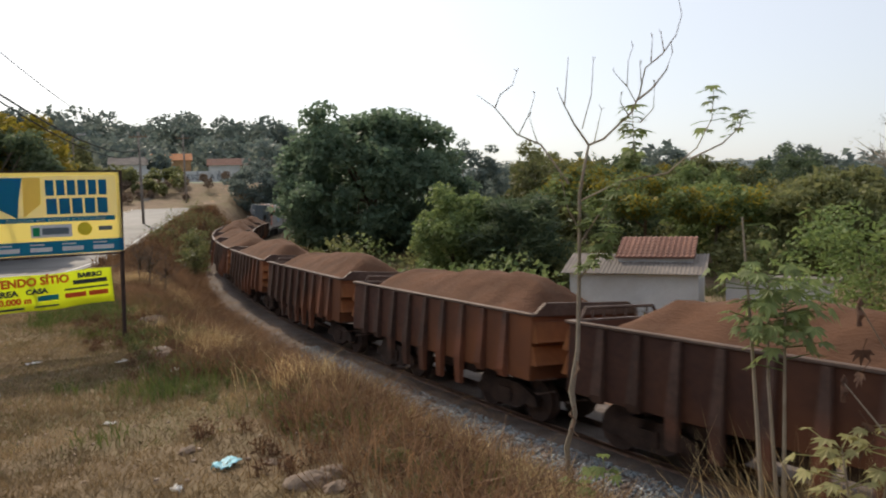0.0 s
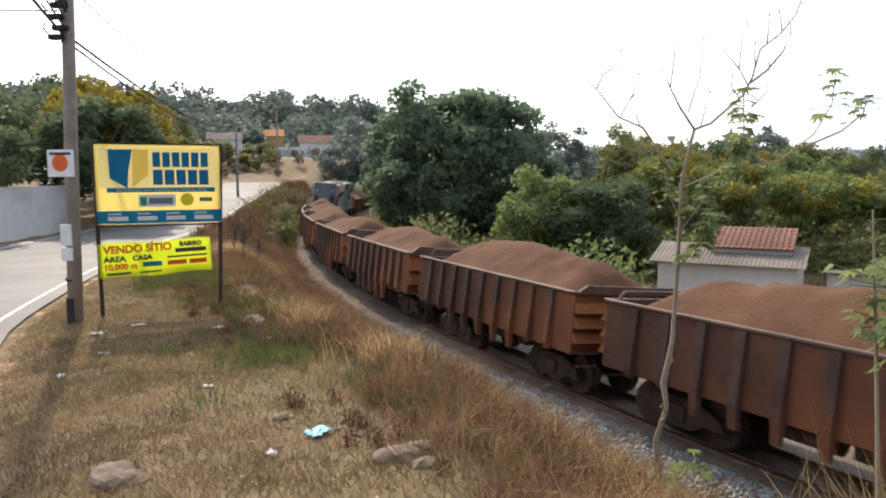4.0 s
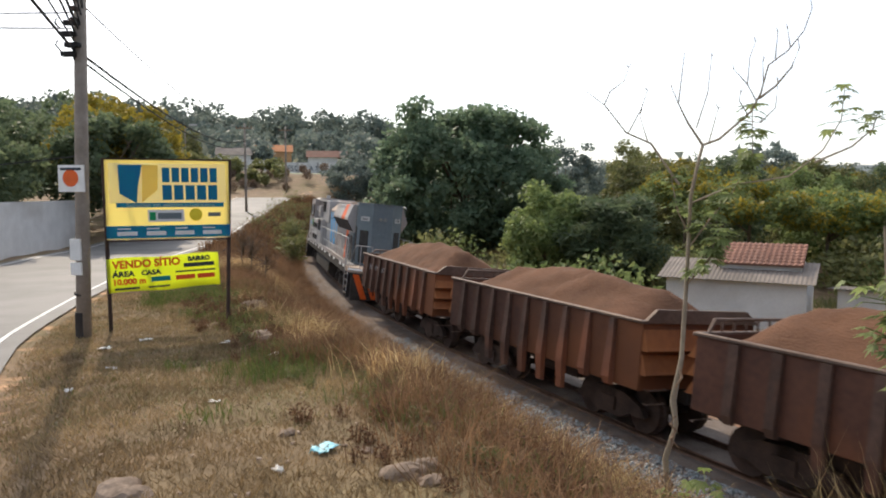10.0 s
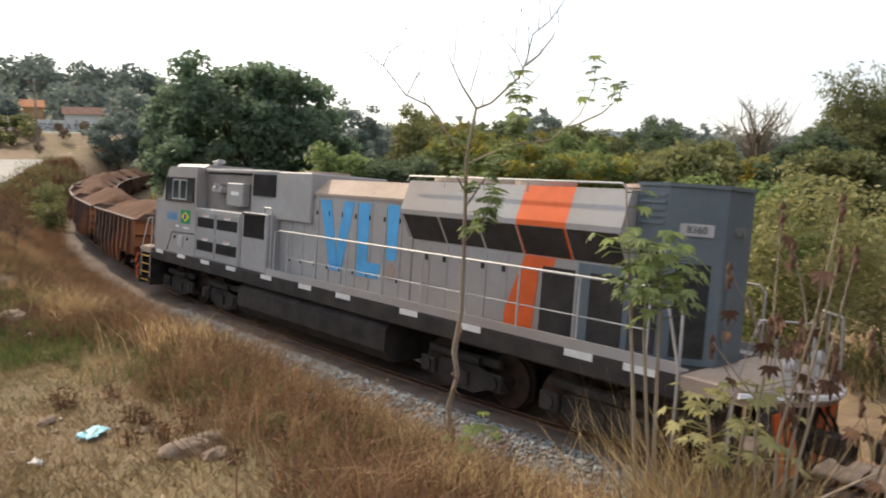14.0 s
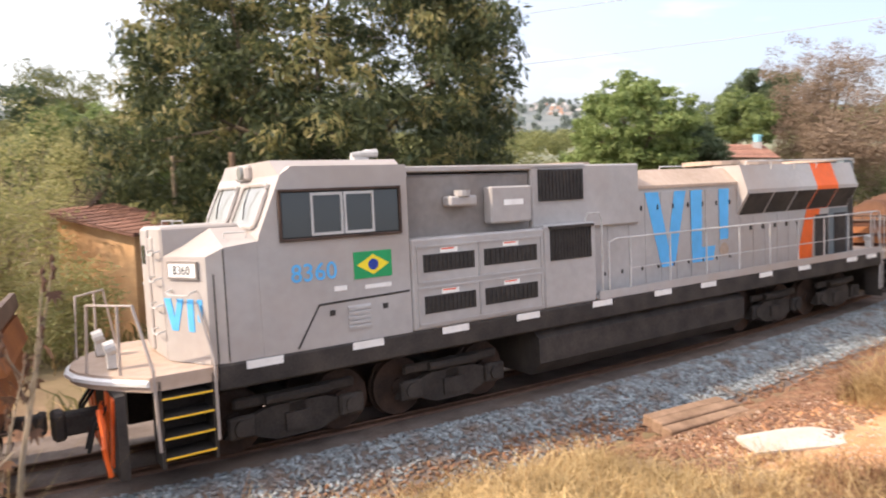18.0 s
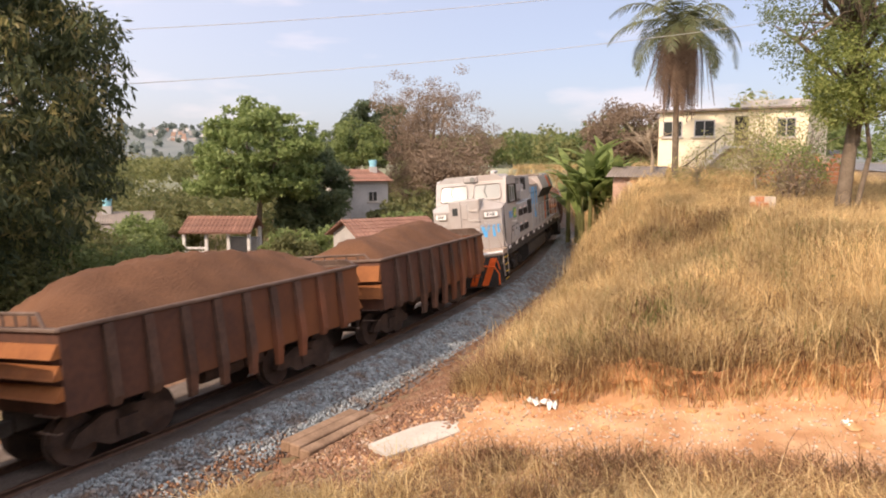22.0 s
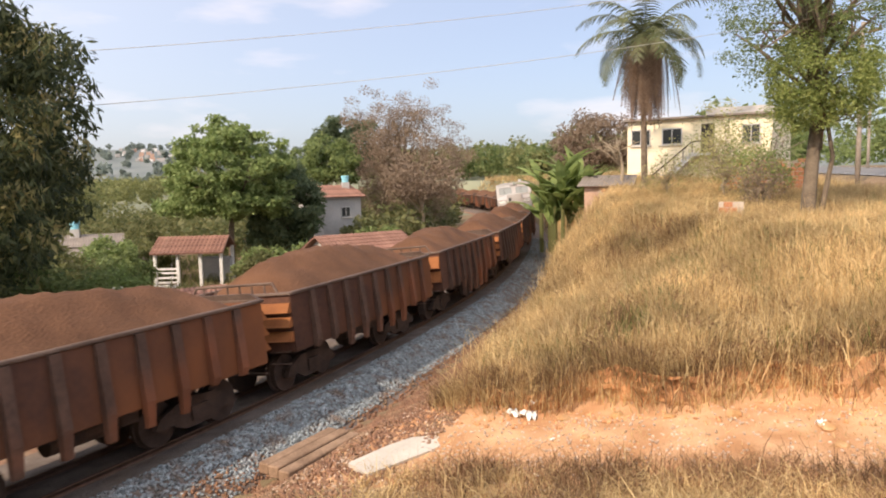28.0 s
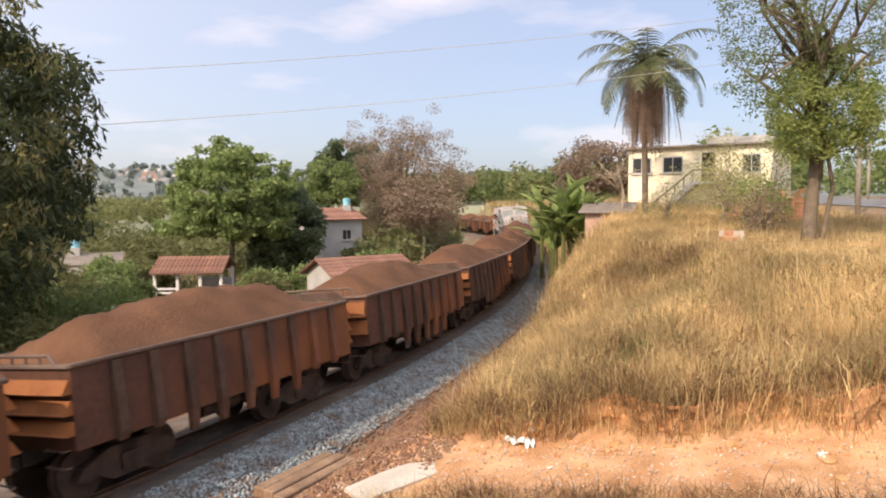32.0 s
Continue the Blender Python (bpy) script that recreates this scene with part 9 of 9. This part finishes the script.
def brick_wall(name, label, a, b, z0, h, holes=0.0, seed=1):
    """A rough wall of single bricks in courses on a mortar core."""
    a, b = Vector(a), Vector(b)
    d = b - a
    T = thing(name, label, "wall", Matrix.Translation((a.x, a.y, z0)) @ Matrix.Rotation(math.atan2(d.y, d.x), 4, "Z"), kind="structure")
    L = d.length
    m = Mesh()
    m.box(0, L, -0.045, 0.045, -0.6, h - 0.05)
    part("mortar_core", m, M_MORTAR, T)
    rng = random.Random(seed)
    me = Mesh().box(-0.135, 0.135, -0.06, 0.06, -0.085, 0.085, 0.008).data("brick", M_BRICK)
    z, row = 0.09, 0
    while z < h:
        x = 0.14 + (0.145 if row % 2 else 0)
        top = h - 0.35 * abs(math.sin(x * 1.3)) if z > h - 0.5 else h
        while x < L - 0.1:
            if not (z > h - 0.45 and rng.random() < holes):
                o = part("brick", me, None, T)
                o.location = (x, rng.uniform(-0.006, 0.006), z)
            x += 0.29
        z += 0.19
        row += 1
    return T


brick_wall("brick_wall", "unplastered orange brick wall below the house", (27.0, -23.4, 0), (24.0, -25.4, 0), 3.7, 1.5, 0.5, 1)
brick_wall("brick_wall", "low broken orange brick wall on the hill", (18.9, -16.1, 0), (18.5, -16.75, 0), 2.95, 0.80, 0.6, 2)
brick_wall("brick_wall", "low orange brick wall beside the hut", (31.9, -19.6, 0), (29.4, -22.6, 0), 3.2, 0.70, 0.3, 3)

# far buildings across the road and on the horizon
_rr = random.Random(12)
def polar(az, dist):
    return -math.sin(radians(az)) * dist, math.cos(radians(az)) * dist


def school_wall():
    """A long white painted wall in bays, with dark block letters, on the terrace."""
    for az0, d0, az1, d1, h, words in ((24.6, 124, 21.9, 124, 2.1, None), (21.2, 125, 14.9, 128, 2.1, "ESCOLA MUNICIPAL"), (14.6, 128, 12.0, 131, 1.7, None)):
        a, b = Vector((*polar(az0, d0), 0)), Vector((*polar(az1, d1), 0))
        d = b - a
        g = min(gz(a.x, a.y), gz(b.x, b.y))
        W = thing("school_wall", "long white painted school wall with dark lettering" if words else "white painted boundary wall beside the school", "wall", Matrix.Translation((a.x, a.y, g)) @ Matrix.Rotation(math.atan2(d.y, d.x), 4, "Z"), "school walls")
        L, n = d.length, max(1, int(d.length / 3.2))
        for i in range(n):
            m = Mesh()
            m.box(L * i / n + 0.02, L * (i + 1) / n - 0.02, -0.09, 0.09, -1.0, h, 0.01)
            part("bay", m, M_PLASTER, W)
            m = Mesh()
            m.box(L * (i + 1) / n - 0.15, L * (i + 1) / n + 0.15, -0.14, 0.14, -1.0, h + 0.1, 0.02)
            part("pier", m, M_GREYWALL, W)
        if words:
            lettering(words, 1.35, M_INK, pose(L * 0.52, -0.115, h * 0.5, 90, 0, 0), W, "wall_lettering", "dark painted capitals", 0.92)


school_wall()
for _az, _dist, _w, _h, _wm2, _rm, _lb in ((21.6, 150, 8, 4.6, M_OCHRE, M_TILE_NEW, "ochre house with an orange tile roof behind the school wall"), (24.4, 140, 6, 3.2, M_PLASTER, M_FIBRO, "small white house behind the school wall"), (17.6, 148, 6, 3.6, M_PLASTER, M_TILE, "white house half hidden by trees"), (15.0, 150, 6, 3.8, M_PLASTER, M_FIBRO, "pale house with a grey sheet roof among trees"), (11.4, 142, 7, 2.6, M_PLASTER, M_TILE, "low pale house with a clay roof"), (10.2, 120, 5, 2.4, M_PLASTER, M_FIBRO, "low white shed at the end of the wall")):
    _x, _y = polar(_az, _dist)
    house("far_house", _lb, _x, _y, gz(_x, _y) + 0.4, _az, _w, 5, _h, _wm2, _rm, "gable", 1.3, wins=tuple((-_w / 2 + 1.2 + 2.2 * k, 0.9, 0.9, 0.9) for k in range(int(_w / 2.4))), tile=False, group="far houses")
# a flight of concrete steps up the cut bank
_x, _y = polar(23.4, 103)
_st = thing("bank_stair", "pale concrete steps climbing the cut earth bank", "stairs", Matrix.Translation((_x, _y, gz(_x, _y))) @ Matrix.Rotation(radians(16), 4, "Z"))
for _i in range(14):
    _m = Mesh()
    _px, _py = polar(23.4 - 0.12 * _i, 103 + 1.25 * _i)
    _m.box(-0.6, 0.6, 1.25 * _i, 1.25 * _i + 1.3, -1.5, gz(_px, _py) - gz(_x, _y) + 0.15)
    part("step", _m, M_CONCRETE, _st)
# dull grey and pinkish walls and roofs imitate haze over the town
for _i in range(34):
    _az, _dist = -86.4 + _rr.gauss(0, 0.75), _rr.uniform(1480, 1800)
    _x, _y = -math.sin(radians(_az)) * _dist, math.cos(radians(_az)) * _dist
    house("town_house", "tiny pale house of the far town", _x, _y, gz(_x, _y) + 1, _az, _rr.uniform(6, 10), 8, _rr.uniform(4, 7), _rr.choice((M_GREYWALL, M_PINKWALL, M_PLASTER, M_GREYWALL)), M_PINKWALL, "flat", group="far town")

# ================= at the crossing =================
def plank_bridge():
    p = Vector((11.65, -1.6, 0))
    T = thing("plank", "weathered wooden sleeper planks laid beside the track", "plank", Matrix.Translation((p.x, p.y, 0.12)) @ Matrix.Rotation(radians(-48), 4, "Z"))
    for i in range(3):
        m = Mesh()
        m.box(-0.95 + 0.05 * i, 0.95, -0.36 + 0.25 * i, -0.14 + 0.25 * i, -0.12, 0.06 + 0.02 * (i == 1), 0.02)
        part("board", m, M_WOOD, T)
    q = Vector((10.4, -2.75, 0))
    S = thing("concrete_slab", "pale broken concrete slab in the footpath", "slab", Matrix.Translation((q.x, q.y, gz(q.x, q.y) + 0.03)) @ Matrix.Rotation(radians(-62), 4, "Z"))
    m = Mesh()
    m.prism([(-0.85, -0.30), (0.2, -0.36), (0.75, -0.38), (0.95, 0.0), (0.6, 0.26), (0.1, 0.30), (-0.75, 0.24)], -0.12, 0.06, "z")
    part("slab", m, M_CONCRETE, S)


plank_bridge()


def rubbish(x, y, size, mat, label, category, seed, flat=0.5, name="litter"):
    """A crumpled sheet."""
    rng = random.Random(seed)
    g = gz(x, y)
    n = 7
    V, F = [], []
    for i in range(n):
        for j in range(n):
            V.append(((i / (n - 1) - 0.5) * size * rng.uniform(0.8, 1.1), (j / (n - 1) - 0.5) * size * 0.6 * rng.uniform(0.8, 1.1), rng.uniform(0, size * flat)))
    for i in range(n - 1):
        for j in range(n - 1):
            F.append((i * n + j, (i + 1) * n + j, (i + 1) * n + j + 1, i * n + j + 1))
    ob = new(name, quick(name, V, F, mat))
    ob.matrix_basis = Matrix.Translation((x, y, g + 0.01)) @ Matrix.Rotation(rng.uniform(0, 6), 4, "Z")
    md = ob.modifiers.new("thick", "SOLIDIFY")
    md.thickness = 0.004
    return tagged(ob, label, category)


def rock(x, y, r, seed, mat=None, label="grey-brown field stone half buried in grass"):
    g = gz(x, y)
    bm = bmesh.new()
    bmesh.ops.create_icosphere(bm, subdivisions=3, radius=r)
    for v in bm.verts:
        k = 1 + 0.28 * noise.noise(v.co * (1.6 / r) + Vector((seed, 0, 0))) + 0.10 * noise.noise(v.co * (5 / r))
        v.co = Vector((v.co.x * k * 1.25, v.co.y * k, v.co.z * k * 0.6))
    me = bpy.data.meshes.new("stone")
    bm.to_mesh(me)
    bm.free()
    me.materials.append(mat or M_ROCK)
    ob = new("stone", me)
    ob.matrix_basis = Matrix.Translation((x, y, g + r * 0.10)) @ Matrix.Rotation(seed, 4, "Z")
    return tagged(ob, label, "stone", "stones on the verge")


M_ROCK = surface("field_stone", (0.15, 0.11, 0.08), (0.29, 0.22, 0.165), 6.0, 0.95, 0, 0.6, 25.0, (0.22, 0.14, 0.085), 0.4)


# ================= litter, stones =================
rubbish(-2.18, 6.94, 0.32, M_CLOTH_BLUE, "crumpled pale blue plastic bag on the verge", "plastic bag", 1, 0.17)
rubbish(-2.41, 6.22, 0.12, M_PAPER, "small white crumpled cup on the grass", "litter", 2, 0.6)
for _i, (_x, _y, _s) in enumerate(((-5.2, 13.2, 0.3), (-7.6, 10.4, 0.2), (-9.3, 13.9, 0.28), (-9.0, 15.0, 0.3), (-6.6, 16.0, 0.3), (-4.6, 9.4, 0.18), (-7.9, 12.0, 0.22), (-6.9, 14.6, 0.25))):
    rubbish(_x, _y, _s, M_PAPER, "scrap of pale paper lying on the verge", "litter", 3 + _i, 0.2)
for _i, (_x, _y, _s) in enumerate(((10.75, -5.0, 0.32), (10.6, -5.2, 0.30), (10.9, -5.35, 0.26), (9.3, -4.9, 0.10), (7.3, -8.0, 0.22), (8.6, -9.0, 0.12), (7.9, -9.3, 0.14), (8.2, -4.1, 0.10))):
    rubbish(_x, _y, _s, M_PAPER, "white scrap of paper on the orange footpath", "litter", 20 + _i, 0.4)
for _i, (_x, _y, _r) in enumerate(((-1.19, 6.1, 0.17), (-1.02, 6.36, 0.12), (-3.6, 5.6, 0.20), (-3.45, 5.5, 0.15), (-2.8, 7.5, 0.09), (-1.75, 7.0, 0.07), (-8.4, 19.8, 0.35), (-8.1, 19.6, 0.28), (-6.3, 15.2, 0.26), (-6.1, 15.0, 0.2), (-0.9, 5.9, 0.11))):
    rock(_x, _y, _r, _i + 0.5)
for _i, (_x, _y, _r) in enumerate(((10.2, -5.6, 0.10), (9.5, -6.2, 0.13), (8.9, -6.7, 0.09), (8.3, -7.4, 0.12), (7.2, -8.0, 0.10), (6.6, -7.6, 0.08), (9.0, -5.3, 0.06))):
    rock(_x, _y, _r, _i + 30.5, M_PATH, "crumbling clod of orange earth on the footpath")


def earth_bank():
    """The eroded face between the footpath and the grass: ledges and gullies, uneven."""
    Q = np.arange(4.6, 17.0, 0.06)
    U = np.linspace(-0.2, 1.0, 13)
    qq, uu = np.meshgrid(Q, U, indexing="ij")
    sc = 11.9 + 0.08 * np.clip(qq - 8, 0, 12) - 0.25 * np.sin(qq * 2.3)
    rough = np.array([[noise.noise(Vector((a * 1.9, b * 2.4, 3.1))) + 0.6 * noise.noise(Vector((a * 5.5, b * 6.0, 9.0))) + 0.45 * noise.noise(Vector((a * 13.0, b * 9.0, 5.0))) for b in U] for a in Q])
    s = sc - 0.16 + 0.22 * np.clip(uu, 0, 1) ** 1.6 + 0.15 * rough
    h = np.interp(s, TS, TH)
    x, y = np.interp(s, TS, TX) + qq * np.sin(h), np.interp(s, TS, TY) - qq * np.cos(h)
    sb, st = sc - 0.75, sc + 0.45
    def at(sv):
        hh = np.interp(sv, TS, TH)
        return ground(np.interp(sv, TS, TX) + qq * np.sin(hh), np.interp(sv, TS, TY) - qq * np.cos(hh))
    z0, z1 = at(sb), at(st)
    z = z0 + (z1 + 0.02 - z0) * uu + 0.06 * rough
    n, m = qq.shape
    i = np.arange(n * m).reshape(n, m)
    F = np.stack([i[:-1, :-1], i[1:, :-1], i[1:, 1:], i[:-1, 1:]], -1).reshape(-1, 4)
    ob = new("earth_bank", quick("earth_bank", np.stack([x, y, z], -1).reshape(-1, 3), F, M_CUT))
    return tagged(ob, "low eroded face of orange earth above the footpath", "bank", kind="structure")


M_CUT = surface("cut_earth", (0.36, 0.16, 0.065), (0.56, 0.29, 0.13), 2.6, 0.97, 0, 0.8, 16.0, (0.44, 0.25, 0.13), 0.4, bump_dist=0.05)
earth_bank()


# ================= cars =================
def car(name, label, paint, L=3.9, W=1.6, H=1.42):
    """A small hatchback, nose towards +x, standing on z = 0."""
    T = thing(name, label, "car", group="cars on the road")
    l = L / 2
    prof = [(-l, 0.30), (-l - 0.02, 0.55), (-l + 0.05, 0.92), (-l + 0.35, H - 0.06), (-l + 0.75, H), (0.25, H), (0.55, H - 0.06), (1.05, 0.92), (l - 0.12, 0.80), (l, 0.62), (l, 0.30), (l - 0.3, 0.20), (-l + 0.3, 0.20)]
    bm = Mesh()
    n = len(prof)
    def ring(y):
        k = 1 if abs(y) < W / 2 - 0.08 else 0
        return [(x * (0.985 if not k else 1), y * (0.86 if z > 0.95 else 1.0), z - (0 if k else 0.02)) for x, z in prof]
    ys = [-W / 2, -W / 2 + 0.07, 0, W / 2 - 0.07, W / 2]
    vs = [p for y in ys for p in ring(y)]
    fs = [tuple(range(n)), tuple(range(5 * n - 1, 4 * n - 1, -1))]
    for i in range(4):
        fs += [(i * n + j, i * n + (j + 1) % n, (i + 1) * n + (j + 1) % n, (i + 1) * n + j) for j in range(n)]
    bm.add(vs, fs)
    part("body", bm, paint, T)
    hw = W / 2
    for y in (-1, 1):
        m = Mesh()
        m.prism([(-l + 0.42, 0.98), (-l + 0.62, H - 0.13), (0.28, H - 0.13), (0.90, 0.98)], y * (hw * 0.86 - 0.01), y * (hw * 0.86 + 0.012), "y")
        part("side_window", m, M_GLASS, T)
        m = Mesh()
        m.box(-l - 0.02, -l + 0.06, y * (hw - 0.28), y * (hw - 0.03), 0.66, 0.88, 0.02)
        part("tail_light", m, M_LAMP_RED, T)
        m = Mesh()
        m.box(l - 0.06, l + 0.02, y * (hw - 0.42), y * (hw - 0.08), 0.56, 0.72, 0.02)
        part("headlight", m, M_GLASS_PALE, T)
        m = Mesh()
        m.box(0.72, 0.86, y * (hw * 0.9), y * (hw + 0.12), 0.94, 1.06, 0.02)
        part("mirror", m, M_RUBBER, T)
        for x in (-l + 0.68, l - 0.72):
            m = Mesh()
            m.disc((x, y * (hw - 0.08), 0.28), (0, 1, 0), 0.28, 0.18, 20)
            w = part("wheel", m, M_RUBBER, T)
            m = Mesh()
            m.disc((x, y * (hw + 0.012), 0.28), (0, 1, 0), 0.16, 0.02, 14)
            part("rim", m, M_STEEL, w)
    for e, x0, x1, z0, z1 in ((-1, -l + 0.06, -l + 0.33, 0.98, H - 0.10), (1, 1.00, 0.58, 0.98, H - 0.09)):
        m = Mesh()
        dx = -0.015 if e < 0 else 0.015
        a, b = hw * 0.80, hw * 0.74
        m.add([(x0 + dx, -a, z0), (x0 + dx, a, z0), (x1 + dx, b, z1), (x1 + dx, -b, z1), (x0 - dx, -a, z0 - 0.01), (x0 - dx, a, z0 - 0.01), (x1 - dx, b, z1 - 0.01), (x1 - dx, -b, z1 - 0.01)], [(0, 1, 2, 3), (7, 6, 5, 4), (0, 4, 5, 1), (1, 5, 6, 2), (2, 6, 7, 3), (3, 7, 4, 0)])
        part("rear_window" if e < 0 else "windscreen", m, M_GLASS, T)
    for x0, x1 in ((-l - 0.06, -l + 0.1), (l - 0.1, l + 0.06)):
        m = Mesh()
        m.box(x0, x1, -hw + 0.04, hw - 0.04, 0.26, 0.44, 0.04)
        part("bumper", m, M_RUBBER, T)
    m = Mesh()
    m.box(-l - 0.04, -l, -0.2, 0.2, 0.50, 0.62, 0.005)
    part("blank_plate", m, M_STEEL, T)
    return T


RED_CAR = car("red_car", "small faded red hatchback driving away", M_CAR_RED, L=3.6, W=1.5, H=1.36)
DARK_CAR = car("dark_car", "dark hatchback coming down the far road", M_CAR_DARK)


def on_road(s, off, back=False):
    """A car's pose on the road; it faces falling s, or rising s with back."""
    p, q = road_pts(s, off), road_pts(s - 1.0, off)
    d = (q - p) if not back else (p - q)
    m1, m2 = road_pts(s, ROAD_W / 2), road_pts(s - 1.0, ROAD_W / 2)
    z, z2 = gz(m1.x, m1.y), gz(m2.x, m2.y)
    sl = math.atan2(z2 - z, 1.0) * (-1 if back else 1)
    return Matrix.Translation((p.x, p.y, z + 0.055)) @ Matrix.Rotation(math.atan2(d.y, d.x), 4, "Z") @ Matrix.Rotation(-sl, 4, "Y")


# two wires over the track, east
for _z in (0.0, 1.9):
    wire("power_line", (26.0, 7.0, 6.9 + _z * 0.9), (24.4, -22.0, 10.6 + _z), 0.35, 0.012, "thin grey line over the track", mat=M_STEEL)
    wire("power_line", (24.4, -22.0, 10.6 + _z), (21.0, -40.0, 11.8 + _z), 0.3, 0.012, "thin grey line over the track", mat=M_STEEL)
utility_pole(26.5, -31.0, 4.2, 7.6, label="grey utility pole at the road's bend", r=0.13)
utility_pole(46.0, -55.0, gz(46, -55), 7.5, label="far grey utility pole on the road", r=0.13)
for _i in range(4):
    wire("power_line", (26.5, -31.0, 11.4 - 0.5 * _i), (12.0, -30.0, 11.8 - 0.5 * _i), 0.4, 0.015, "dark line along the road")
    wire("power_line", (26.5, -31.0, 11.4 - 0.5 * _i), (46.0, -55.0, gz(46, -55) + 7.2 - 0.4 * _i), 0.5, 0.015, "dark line along the road")
wire("power_line", (58, -9.5, 2.4), (66.0, -18.0, 3.6), 0.8, 0.02, "sagging service line to the house")


# ================= what moves =================
def motions():
    times = [float(t) for t in range(33)]
    walk(LOCO, [(t, chord(run(t), 6.3)) for t in times])
    for w, r in WAGONS:
        walk(w, [(t, chord(run(t) + r, 2.3)) for t in times])
    red = lambda t: float(np.interp(t, [0, 7.0, 7.9, 8.7, 11.0, 12.2, 13.0, 15.0, 20.0, 32.0], [68.0, -28.0, -36.5, -45.0, -54.0, -58.5, -62.0, -72.0, -104.0, -146.0]))
    dark = lambda t: float(np.interp(t, [0, 20, 24, 25.5, 28, 32], [110.0, 100.0, 66.0, 51.0, 28.0, -12.0]))
    halves = [0.5 * k for k in range(65)]
    walk(RED_CAR, [(t, on_road(red(t), 3.2)) for t in halves])
    walk(DARK_CAR, [(t, on_road(dark(t), 5.8)) for t in halves])


motions()
